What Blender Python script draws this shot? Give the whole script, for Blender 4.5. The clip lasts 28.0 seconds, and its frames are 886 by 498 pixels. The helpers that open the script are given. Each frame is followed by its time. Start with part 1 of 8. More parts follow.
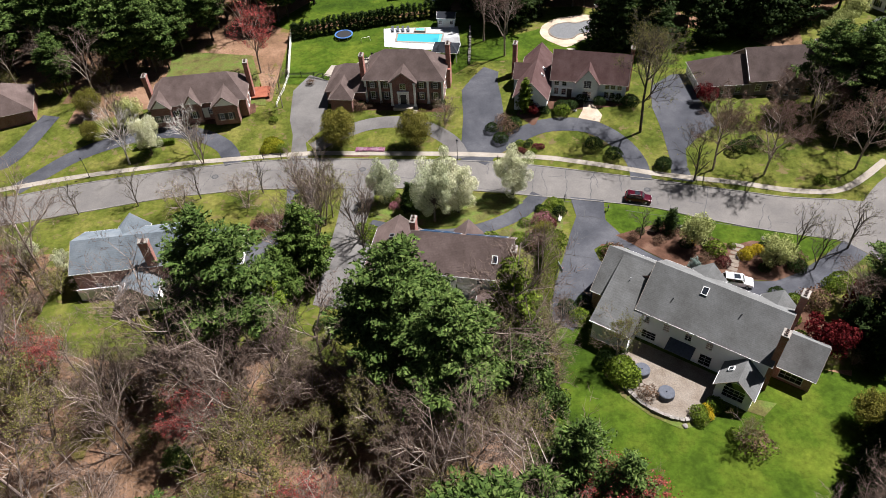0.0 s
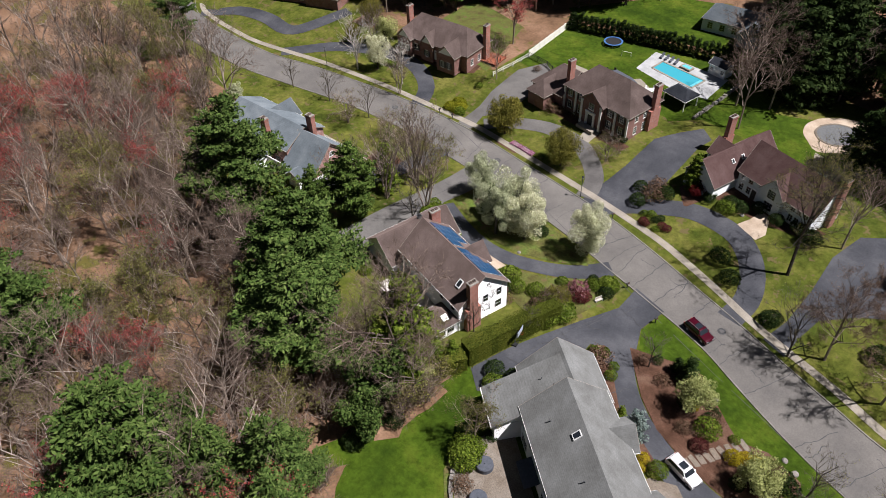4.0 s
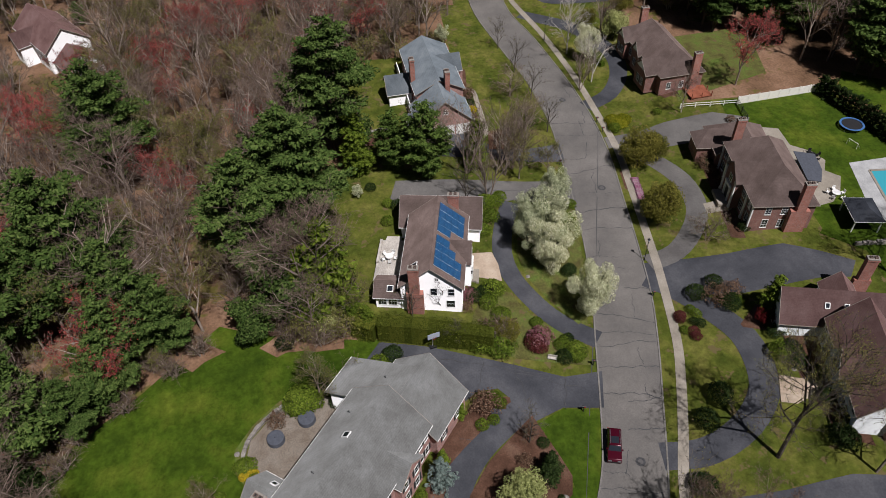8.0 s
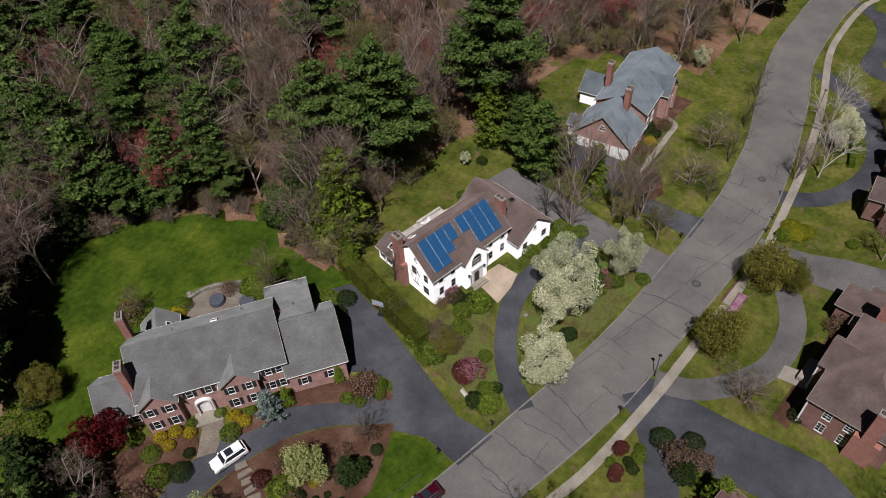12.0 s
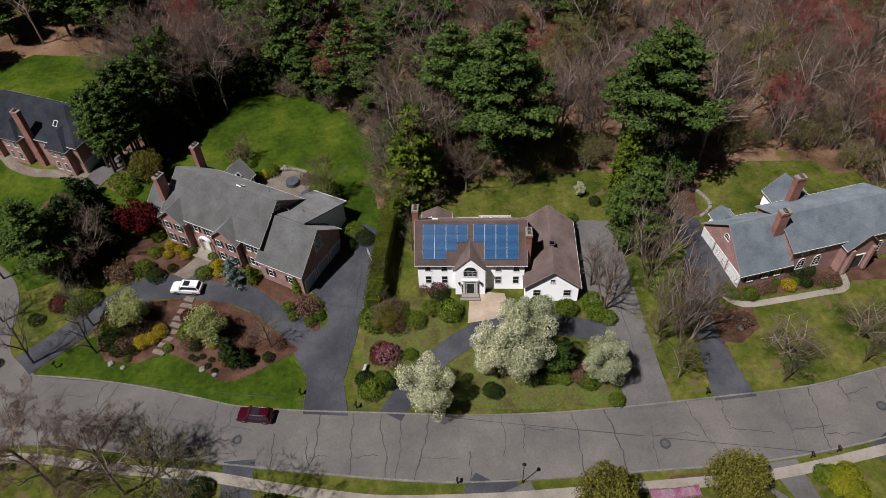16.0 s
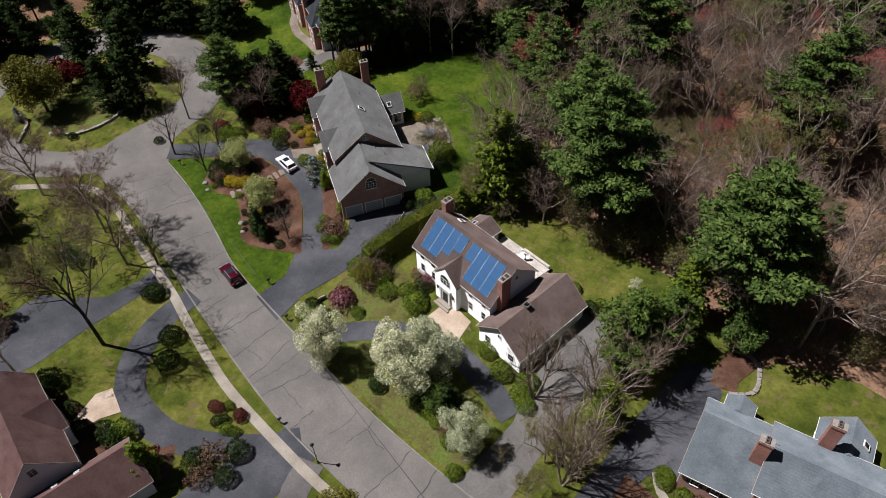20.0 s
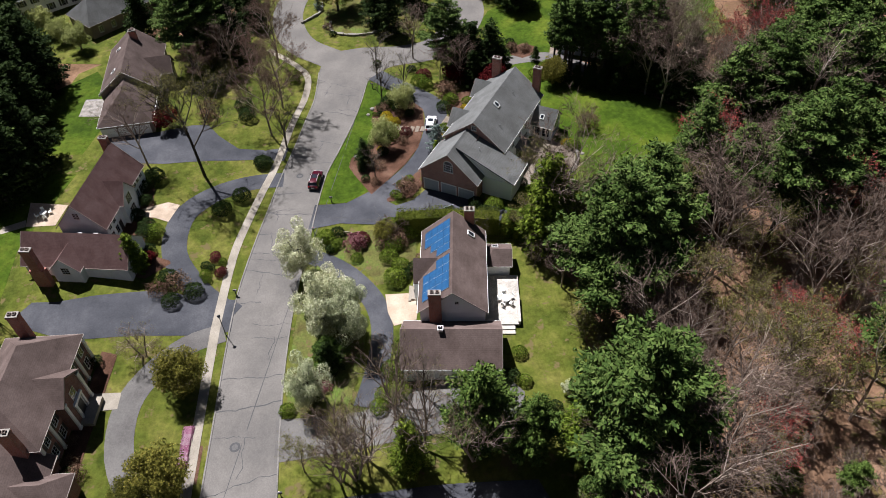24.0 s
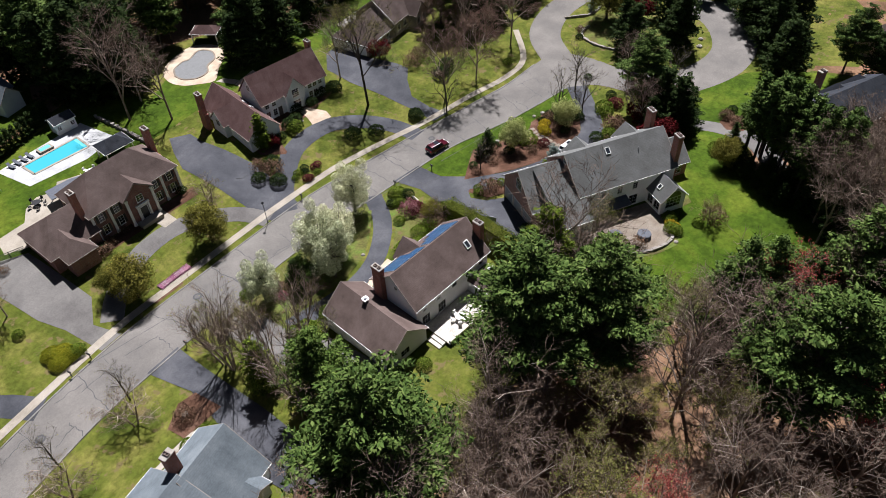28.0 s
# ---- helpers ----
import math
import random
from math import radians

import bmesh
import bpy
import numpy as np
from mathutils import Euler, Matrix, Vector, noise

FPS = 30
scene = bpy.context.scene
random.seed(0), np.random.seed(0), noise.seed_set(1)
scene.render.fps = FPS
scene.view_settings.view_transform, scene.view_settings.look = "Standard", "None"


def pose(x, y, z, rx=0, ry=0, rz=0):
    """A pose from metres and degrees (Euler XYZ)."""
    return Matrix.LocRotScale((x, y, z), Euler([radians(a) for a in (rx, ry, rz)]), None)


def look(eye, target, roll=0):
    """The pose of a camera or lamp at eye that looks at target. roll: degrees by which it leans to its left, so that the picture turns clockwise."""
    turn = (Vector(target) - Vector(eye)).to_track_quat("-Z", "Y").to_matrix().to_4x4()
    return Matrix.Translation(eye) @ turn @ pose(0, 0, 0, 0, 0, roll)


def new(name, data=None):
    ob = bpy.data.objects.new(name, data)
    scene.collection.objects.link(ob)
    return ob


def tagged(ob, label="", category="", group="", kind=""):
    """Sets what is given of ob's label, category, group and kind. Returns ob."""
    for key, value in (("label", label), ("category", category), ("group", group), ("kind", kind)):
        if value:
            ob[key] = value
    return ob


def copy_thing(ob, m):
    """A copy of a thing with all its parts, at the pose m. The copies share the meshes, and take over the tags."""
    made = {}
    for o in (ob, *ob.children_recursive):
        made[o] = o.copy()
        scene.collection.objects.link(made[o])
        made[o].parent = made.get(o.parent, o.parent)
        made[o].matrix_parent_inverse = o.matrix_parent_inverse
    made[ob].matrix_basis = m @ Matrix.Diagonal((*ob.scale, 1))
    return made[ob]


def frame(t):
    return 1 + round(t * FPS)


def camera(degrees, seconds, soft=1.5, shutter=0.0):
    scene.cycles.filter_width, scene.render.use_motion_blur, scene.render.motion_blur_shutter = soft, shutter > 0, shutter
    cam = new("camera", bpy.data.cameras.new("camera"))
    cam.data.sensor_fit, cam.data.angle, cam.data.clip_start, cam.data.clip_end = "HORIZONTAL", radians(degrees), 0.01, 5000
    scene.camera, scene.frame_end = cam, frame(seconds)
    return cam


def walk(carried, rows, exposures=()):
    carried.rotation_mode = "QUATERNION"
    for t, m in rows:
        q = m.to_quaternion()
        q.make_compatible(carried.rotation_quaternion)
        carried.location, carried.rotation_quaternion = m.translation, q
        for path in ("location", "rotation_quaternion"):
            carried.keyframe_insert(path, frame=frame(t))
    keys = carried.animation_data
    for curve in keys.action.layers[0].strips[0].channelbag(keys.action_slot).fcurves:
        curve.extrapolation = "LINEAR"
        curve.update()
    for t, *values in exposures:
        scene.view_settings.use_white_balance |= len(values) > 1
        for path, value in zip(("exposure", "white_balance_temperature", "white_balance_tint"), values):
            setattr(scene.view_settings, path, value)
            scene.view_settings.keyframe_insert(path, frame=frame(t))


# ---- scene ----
cam = camera(63.89, 28.0, 0.9)
PATH = [
    (0, (-4.316, -3.636, 86.561), (-6.206, 68.277, 17.099), -3.43),
    (0.5, (3.703, -2.342, 86.327), (-5.984, 69.069, 16.997), -3.08),
    (1, (11.645, -0.665, 86.159), (-5.289, 69.481, 16.929), -2.79),
    (1.5, (19.107, 1.695, 86.033), (-4.987, 69.754, 16.842), -2.49),
    (2, (26.265, 4.623, 86.003), (-4.272, 70.096, 16.859), -2.29),
    (2.5, (33.176, 7.911, 86.048), (-3.583, 70.205, 16.996), -2.12),
    (4.5, (56.723, 26.019, 86.205), (1.290, 72.142, 16.925), -2.20),
    (5, (61.253, 31.726, 86.164), (2.261, 72.857, 16.679), -2.19),
    (5.5, (65.278, 37.849, 85.978), (3.017, 73.458, 16.296), -2.21),
    (6, (68.424, 44.175, 85.849), (3.145, 73.879, 16.162), -2.24),
    (6.5, (71.083, 50.707, 85.725), (3.670, 74.751, 15.887), -2.35),
    (7, (73.127, 57.500, 85.638), (4.026, 75.787, 15.704), -2.43),
    (7.5, (74.405, 64.380, 85.597), (4.160, 76.670, 15.492), -2.49),
    (8, (75.018, 71.330, 85.630), (4.324, 77.446, 15.168), -2.52),
    (8.5, (75.108, 78.573, 85.435), (4.259, 78.274, 14.864), -2.63),
    (9, (74.432, 85.742, 85.251), (4.053, 78.845, 14.546), -2.73),
    (9.5, (73.165, 92.790, 85.067), (3.914, 79.282, 14.203), -2.81),
    (10, (71.163, 99.570, 84.898), (3.738, 79.493, 13.830), -2.89),
    (10.5, (68.482, 106.293, 84.736), (3.522, 79.861, 13.452), -2.97),
    (11, (65.421, 112.792, 84.583), (3.431, 80.161, 13.221), -3.04),
    (11.5, (61.531, 118.396, 84.545), (3.320, 80.136, 12.798), -3.07),
    (12, (57.074, 123.680, 84.480), (2.992, 80.316, 12.405), -3.13),
    (12.5, (52.285, 128.498, 84.401), (2.871, 80.225, 12.096), -3.17),
    (14.5, (29.743, 143.534, 83.985), (1.700, 81.024, 11.142), -3.40),
    (15, (23.096, 146.228, 84.090), (1.452, 81.168, 11.297), -3.26),
    (15.5, (16.328, 147.991, 84.096), (1.437, 81.071, 11.296), -3.09),
    (16, (9.502, 149.089, 84.077), (1.440, 81.120, 11.171), -2.93),
    (16.5, (2.557, 149.477, 84.068), (1.325, 81.130, 11.081), -2.78),
    (17, (-4.326, 148.863, 83.946), (1.117, 80.937, 10.758), -2.72),
    (17.5, (-11.215, 148.128, 84.044), (0.744, 81.098, 10.805), -2.67),
    (18, (-17.989, 146.577, 84.092), (0.488, 81.179, 10.732), -2.62),
    (18.5, (-24.681, 144.371, 84.197), (0.192, 81.102, 10.859), -2.57),
    (19, (-31.041, 141.506, 84.295), (0.036, 80.881, 11.091), -2.58),
    (19.5, (-37.354, 138.094, 84.320), (-0.564, 80.771, 11.103), -2.57),
    (20, (-43.165, 134.138, 84.357), (-0.682, 80.747, 11.250), -2.51),
    (20.5, (-48.573, 129.697, 84.263), (-0.964, 80.460, 11.399), -2.51),
    (21, (-53.644, 125.214, 84.149), (-1.502, 80.476, 11.488), -2.57),
    (21.5, (-58.112, 119.963, 84.141), (-1.784, 80.087, 11.773), -2.58),
    (23.5, (-71.530, 94.999, 84.888), (-4.187, 78.515, 12.824), -2.31),
    (24, (-73.159, 88.122, 84.944), (-4.275, 78.385, 13.109), -2.25),
    (24.5, (-74.154, 81.056, 84.971), (-4.592, 77.918, 13.198), -2.23),
    (25, (-74.506, 73.972, 85.019), (-4.945, 77.307, 13.255), -2.28),
    (25.5, (-74.175, 66.998, 85.053), (-4.995, 76.662, 13.494), -2.38),
    (26, (-73.358, 60.065, 85.072), (-5.307, 76.071, 13.568), -2.48),
    (26.5, (-71.899, 53.259, 85.082), (-5.568, 75.385, 13.593), -2.58),
    (27, (-69.850, 46.411, 85.154), (-5.507, 74.286, 13.859), -2.67),
    (27.5, (-67.250, 40.012, 85.231), (-5.569, 73.802, 14.142), -2.71),
    (28, (-63.846, 33.870, 85.322), (-5.254, 73.151, 14.441), -2.73),
]
walk(cam, [(t, look(eye, target, roll)) for t, eye, target, roll in PATH],
     [(0, 1.28, 6400, 14), (3, 0.93, 6400, 15), (6, 0.4, 6400, 15), (9, 0.05, 6400, 15), (14, 0.04, 6400, 15), (17, 0.17, 6450, 15), (20, 0.53, 6400, 15), (24, 1.04, 6250, 14), (28, 1.15, 6250, 14)])

# ---- light ----
SUN_AZ, SUN_EL = 28.5, 60.0          # degrees from +x towards +y, and above the horizon
world = bpy.data.worlds.new("world")
scene.world = world
world.use_nodes = True
wn = world.node_tree.nodes
sky = wn.new("ShaderNodeTexSky")
sky.sky_type = 'NISHITA'
sky.sun_disc = False
sky.sun_elevation = radians(SUN_EL)
sky.sun_rotation = radians(90 - SUN_AZ)
wn["Background"].inputs["Strength"].default_value = 0.013
world.node_tree.links.new(sky.outputs[0], wn["Background"].inputs["Color"])
sun = new("sun", bpy.data.lights.new("sun", 'SUN'))
sun.data.energy = 5.0
sun.data.angle = radians(0.5)
sun.data.color = (1.0, 0.975, 0.955)
sun_dir = Vector((math.cos(radians(SUN_EL)) * math.cos(radians(SUN_AZ)), math.cos(radians(SUN_EL)) * math.sin(radians(SUN_AZ)), math.sin(radians(SUN_EL))))
sun.matrix_world = look(sun_dir * 150, (0, 0, 0))


# ---- materials ----
def principled(name):
    m = bpy.data.materials.new(name)
    m.use_nodes = True
    return m, m.node_tree.nodes, m.node_tree.links, m.node_tree.nodes["Principled BSDF"]


def ramp(nodes, links, fac, stops):
    r = nodes.new("ShaderNodeValToRGB")
    while len(r.color_ramp.elements) < len(stops):
        r.color_ramp.elements.new(0.5)
    for e, (pos, c) in zip(r.color_ramp.elements, stops):
        e.position, e.color = pos, (*c, 1)
    links.new(fac, r.inputs[0])
    return r.outputs[0]


def noise_tex(nodes, links, coord, scale, detail=4, rough=0.6, stretch=None):
    n = nodes.new("ShaderNodeTexNoise")
    n.inputs["Scale"].default_value, n.inputs["Detail"].default_value, n.inputs["Roughness"].default_value = scale, detail, rough
    if stretch:
        mp = nodes.new("ShaderNodeMapping")
        mp.inputs["Scale"].default_value = stretch
        links.new(coord, mp.inputs[0])
        coord = mp.outputs[0]
    links.new(coord, n.inputs["Vector"])
    return n.outputs["Fac"]


def mix(nodes, links, fac, a, b, mode='MIX'):
    n = nodes.new("ShaderNodeMix")
    n.data_type, n.blend_type = 'RGBA', mode
    for sock, v in ((n.inputs[0], fac), (n.inputs[6], a), (n.inputs[7], b)):
        if isinstance(v, (int, float)):
            sock.default_value = v
        elif isinstance(v, tuple):
            sock.default_value = (*v, 1)
        else:
            links.new(v, sock)
    return n.outputs[2]


def two_scale(name, dark, mid, light, big=0.08, small=1.5, rough=0.85, bump=0.1, bump_scale=6.0, speck=None, metal=0.0, spec=0.06, grain=0.75):
    """A surface with stains (big) and grain (small), in metres of the world."""
    m, n, l, p = principled(name)
    co = n.new("ShaderNodeNewGeometry").outputs["Position"]
    a = noise_tex(n, l, co, big, 5, 0.62)
    b = noise_tex(n, l, co, small, 5, 0.7)
    c1 = ramp(n, l, a, [(0.32, dark), (0.5, mid), (0.68, light)])
    c2 = ramp(n, l, b, [(0.3, (0.55, 0.55, 0.55)), (0.7, (1.35, 1.35, 1.35))])
    col = mix(n, l, grain, c1, c2, 'MULTIPLY')
    if speck:
        s = noise_tex(n, l, co, speck[0], 3, 0.7)
        f = ramp(n, l, s, [(speck[1], (0, 0, 0)), (speck[1] + 0.06, (1, 1, 1))])
        col = mix(n, l, f, col, speck[2])
    l.new(col, p.inputs["Base Color"])
    p.inputs["Roughness"].default_value, p.inputs["Metallic"].default_value = rough, metal
    p.inputs["Specular IOR Level"].default_value = spec
    if bump:
        bp = n.new("ShaderNodeBump")
        bp.inputs["Strength"].default_value, bp.inputs["Distance"].default_value = bump, 0.08
        l.new(noise_tex(n, l, co, bump_scale, 4, 0.7), bp.inputs["Height"])
        l.new(bp.outputs[0], p.inputs["Normal"])
    return m


def see_through(m, colour, share):
    """Lets thin leaves and twigs pass some of the light that falls on their back."""
    n, l = m.node_tree.nodes, m.node_tree.links
    t = n.new("ShaderNodeBsdfTranslucent")
    l.new(colour, t.inputs["Color"])
    x = n.new("ShaderNodeMixShader")
    x.inputs[0].default_value = share
    l.new(n["Principled BSDF"].outputs[0], x.inputs[1])
    l.new(t.outputs[0], x.inputs[2])
    l.new(x.outputs[0], n["Material Output"].inputs["Surface"])


def leafy(name, dark, mid, light, rough=0.75, spec=0.05, thin=0.2):
    """Foliage: each leaf and each plant a little different."""
    m, n, l, p = principled(name)
    g = n.new("ShaderNodeNewGeometry")
    oi = n.new("ShaderNodeObjectInfo")
    c = ramp(n, l, g.outputs["Random Per Island"], [(0.0, dark), (0.5, mid), (1.0, light)])
    v = ramp(n, l, oi.outputs["Random"], [(0.0, (0.75, 0.78, 0.7)), (1.0, (1.2, 1.15, 1.1))])
    l.new(mix(n, l, 1.0, c, v, 'MULTIPLY'), p.inputs["Base Color"])
    p.inputs["Roughness"].default_value, p.inputs["Specular IOR Level"].default_value = rough, spec
    see_through(m, p.inputs["Base Color"].links[0].from_socket, thin)
    return m


def rows_mat(name, dark, mid, light, pitch, rough=0.85, line=0.6, wobble=0.4):
    """Courses of shingles, clapboard or brick: faint level lines over a mottled colour, in the object's own metres."""
    m, n, l, p = principled(name)
    co = n.new("ShaderNodeTexCoord").outputs["Object"]
    a = noise_tex(n, l, co, 0.35, 4, 0.6)
    b = noise_tex(n, l, co, 4.5, 4, 0.75)
    c1 = ramp(n, l, a, [(0.3, dark), (0.5, mid), (0.7, light)])
    col = mix(n, l, wobble, c1, ramp(n, l, b, [(0.3, (0.5, 0.5, 0.5)), (0.7, (1.4, 1.4, 1.4))]), 'MULTIPLY')
    w = n.new("ShaderNodeTexWave")
    w.bands_direction = 'Z'
    w.inputs["Scale"].default_value = 0.314 / pitch
    w.inputs["Distortion"].default_value = 0.3
    l.new(co, w.inputs["Vector"])
    lines = ramp(n, l, w.outputs["Fac"], [(0.0, (line, line, line)), (0.3, (1, 1, 1))])
    col = mix(n, l, 0.25, col, lines, 'MULTIPLY')
    l.new(col, p.inputs["Base Color"])
    p.inputs["Roughness"].default_value, p.inputs["Specular IOR Level"].default_value = rough, 0.1
    p.inputs["Diffuse Roughness"].default_value = 1.0
    return m


def brick_mat(name, c1, c2, mortar):
    m, n, l, p = principled(name)
    tc = n.new("ShaderNodeTexCoord").outputs["Object"]
    sep = n.new("ShaderNodeSeparateXYZ")
    l.new(tc, sep.inputs[0])
    add = n.new("ShaderNodeMath")
    l.new(sep.outputs[0], add.inputs[0])
    l.new(sep.outputs[1], add.inputs[1])
    com = n.new("ShaderNodeCombineXYZ")
    l.new(add.outputs[0], com.inputs[0])
    l.new(sep.outputs[2], com.inputs[1])
    b = n.new("ShaderNodeTexBrick")
    b.inputs["Scale"].default_value = 1.0
    b.inputs["Brick Width"].default_value, b.inputs["Row Height"].default_value, b.inputs["Mortar Size"].default_value = 0.215, 0.075, 0.008
    b.inputs["Color1"].default_value, b.inputs["Color2"].default_value, b.inputs["Mortar"].default_value = (*c1, 1), (*c2, 1), (*mortar, 1)
    l.new(com.outputs[0], b.inputs["Vector"])
    st = ramp(n, l, noise_tex(n, l, tc, 0.7, 5, 0.65), [(0.3, (0.7, 0.7, 0.7)), (0.7, (1.25, 1.25, 1.25))])
    l.new(mix(n, l, 0.8, b.outputs["Color"], st, 'MULTIPLY'), p.inputs["Base Color"])
    p.inputs["Roughness"].default_value = 0.9
    return m


def plain(name, c, rough=0.5, metal=0.0, vary=0.25, scale=3.0, spec=0.5):
    m, n, l, p = principled(name)
    co = n.new("ShaderNodeTexCoord").outputs["Object"]
    v = ramp(n, l, noise_tex(n, l, co, scale, 4, 0.65), [(0.3, tuple(x * (1 - vary) for x in c)), (0.7, tuple(min(1, x * (1 + vary)) for x in c))])
    l.new(v, p.inputs["Base Color"])
    p.inputs["Roughness"].default_value, p.inputs["Metallic"].default_value, p.inputs["Specular IOR Level"].default_value = rough, metal, spec
    return m


M_LITTER = two_scale("leaf_litter", (0.0832, 0.05, 0.0278), (0.165, 0.0978, 0.0597), (0.229, 0.141, 0.0914), 0.11, 2.2, 0.95, 0.5, 9, (0.16, 0.58, (0.0959, 0.0821, 0.0227)))
M_LAWN = two_scale("lawn_grass", (0.021, 0.041, 0.0035), (0.04, 0.069, 0.0055), (0.078, 0.102, 0.011), 0.13, 1.1, 0.9, 0.5, 14, grain=0.85)
M_YARD = two_scale("spring_grass", (0.036, 0.052, 0.0075), (0.075, 0.087, 0.0142), (0.128, 0.122, 0.03), 0.17, 1.1, 0.92, 0.5, 14, (0.42, 0.58, (0.105, 0.084, 0.036)), grain=0.85)
M_ROAD = two_scale("old_asphalt", (0.104, 0.0984, 0.0932), (0.129, 0.121, 0.112), (0.159, 0.148, 0.137), 0.12, 5.0, 0.9, 0.15, 20, grain=0.4)
M_KERB = two_scale("kerb_asphalt", (0.12, 0.115, 0.105), (0.165, 0.155, 0.142), (0.21, 0.2, 0.185), 0.3, 5, 0.9, 0.15, 20)
M_DRIVE = two_scale("drive_asphalt", (0.0377, 0.04, 0.0462), (0.0554, 0.0575, 0.0652), (0.0807, 0.0823, 0.0895), 0.15, 4.0, 0.88, 0.15, 20, grain=0.4)
M_DRIVE_OLD = two_scale("weathered_asphalt", (0.0851, 0.0799, 0.077), (0.115, 0.11, 0.104), (0.144, 0.136, 0.128), 0.15, 4.0, 0.9, 0.15, 20, grain=0.4)
M_CRACK = plain("crack_tar", (0.0407, 0.0407, 0.0429), 0.8)
M_WALK = two_scale("walk_concrete", (0.196, 0.175, 0.144), (0.251, 0.224, 0.184), (0.3, 0.271, 0.23), 0.3, 6, 0.9, 0.1, 12, grain=0.4)
M_PAVER = two_scale("paver", (0.138, 0.112, 0.0866), (0.17, 0.143, 0.116), (0.202, 0.178, 0.149), 0.4, 5, 0.9, 0.15, 12)
M_MULCH = two_scale("bark_mulch", (0.0503, 0.0262, 0.0171), (0.0858, 0.0453, 0.0302), (0.126, 0.0755, 0.0528), 0.3, 5, 0.95, 0.5, 20)
M_STONE = two_scale("garden_stone", (0.128, 0.122, 0.109), (0.211, 0.192, 0.173), (0.294, 0.275, 0.25), 1.2, 5, 0.9, 0.3, 10)
M_ROOF_BROWN = rows_mat("brown_shingles", (0.09, 0.066, 0.058), (0.126, 0.093, 0.083), (0.162, 0.122, 0.11), 0.16)
M_ROOF_RED = rows_mat("red_brown_shingles", (0.088, 0.05, 0.046), (0.12, 0.071, 0.066), (0.15, 0.096, 0.09), 0.16)
M_ROOF_GREY = rows_mat("grey_shingles", (0.117, 0.118, 0.113), (0.151, 0.154, 0.149), (0.184, 0.189, 0.186), 0.16)
M_ROOF_BLUE = rows_mat("blue_grey_shingles", (0.094, 0.112, 0.125), (0.128, 0.15, 0.166), (0.162, 0.185, 0.2), 0.16)
M_ROOF_SLATE = rows_mat("dark_shingles", (0.0285, 0.0321, 0.0404), (0.0414, 0.0466, 0.057), (0.0596, 0.0648, 0.0777), 0.16)
M_SIDING = rows_mat("white_clapboard", (0.84, 0.84, 0.83), (0.88, 0.88, 0.875), (0.90, 0.90, 0.895), 0.12, 0.6, 0.82, 0.06)
M_STUCCO = rows_mat("pale_clapboard", (0.64, 0.67, 0.67), (0.72, 0.75, 0.75), (0.78, 0.81, 0.81), 0.12, 0.7, 0.82, 0.12)
M_TAN = rows_mat("tan_clapboard", (0.201, 0.166, 0.13), (0.249, 0.207, 0.166), (0.296, 0.249, 0.207), 0.12, 0.7, 0.8, 0.15)
M_BRICK = brick_mat("red_brick", (0.17, 0.068, 0.053), (0.22, 0.1, 0.08), (0.21, 0.158, 0.14))
M_BRICK_PALE = brick_mat("rose_brick", (0.288, 0.14, 0.118), (0.359, 0.186, 0.156), (0.359, 0.282, 0.256))
M_BRICK_CHIM = brick_mat("chimney_brick", (0.255, 0.087, 0.0612), (0.332, 0.131, 0.0964), (0.287, 0.21, 0.181))
M_TRIM = plain("white_trim", (0.718, 0.718, 0.699), 0.45, 0, 0.08)
M_TRIM_TAN = plain("tan_trim", (0.27, 0.235, 0.20), 0.6, 0, 0.1)
M_BLACK = plain("black_shutter", (0.02, 0.02, 0.022), 0.5)
M_CAP = plain("stone_cap", (0.213, 0.195, 0.172), 0.85)
M_FLUE = plain("clay_flue", (0.12, 0.085, 0.07), 0.8)
M_METAL = plain("dark_metal", (0.035, 0.035, 0.038), 0.4, 0.6)
M_STEEL = plain("galvanised_steel", (0.45, 0.46, 0.47), 0.35, 0.9)
M_FRAME = plain("pale_aluminium", (0.62, 0.66, 0.70), 0.4, 0, 0.05)
M_ROUGHBED = two_scale("weedy_bed", (0.0666, 0.0571, 0.0214), (0.0912, 0.0969, 0.0276), (0.0805, 0.122, 0.0235), 0.35, 3, 0.95, 0.5, 14, (0.5, 0.6, (0.107, 0.0771, 0.0383)))
M_PFRAME = plain("dark_panel_frame", (0.03, 0.065, 0.12), 0.35, 0, 0.1)
M_DECK = two_scale("weathered_deck", (0.324, 0.3, 0.267), (0.421, 0.389, 0.348), (0.502, 0.47, 0.421), 0.5, 6, 0.85, 0.2, 14)
M_DECKRED = two_scale("red_timber", (0.16, 0.05, 0.03), (0.22, 0.075, 0.045), (0.28, 0.1, 0.06), 0.5, 6, 0.85, 0.2, 14)
M_DOOR_BLUE = plain("blue_grey_door", (0.33, 0.37, 0.42), 0.5, 0, 0.06)
M_DOOR_WHITE = plain("white_door", (0.75, 0.75, 0.72), 0.45, 0, 0.06)
M_BARK = two_scale("bark", (0.0311, 0.0249, 0.0197), (0.0596, 0.0492, 0.0414), (0.0881, 0.0777, 0.0673), 0.9, 6, 0.95, 0.4, 16)
M_BARE = two_scale("grey_bark", (0.165, 0.13, 0.106), (0.255, 0.205, 0.168), (0.36, 0.3, 0.255), 0.12, 2, 0.95, 0)
M_BROWNTWIG = two_scale("brown_twigs", (0.075, 0.053, 0.042), (0.132, 0.096, 0.076), (0.2, 0.15, 0.12), 0.12, 2, 0.95, 0)
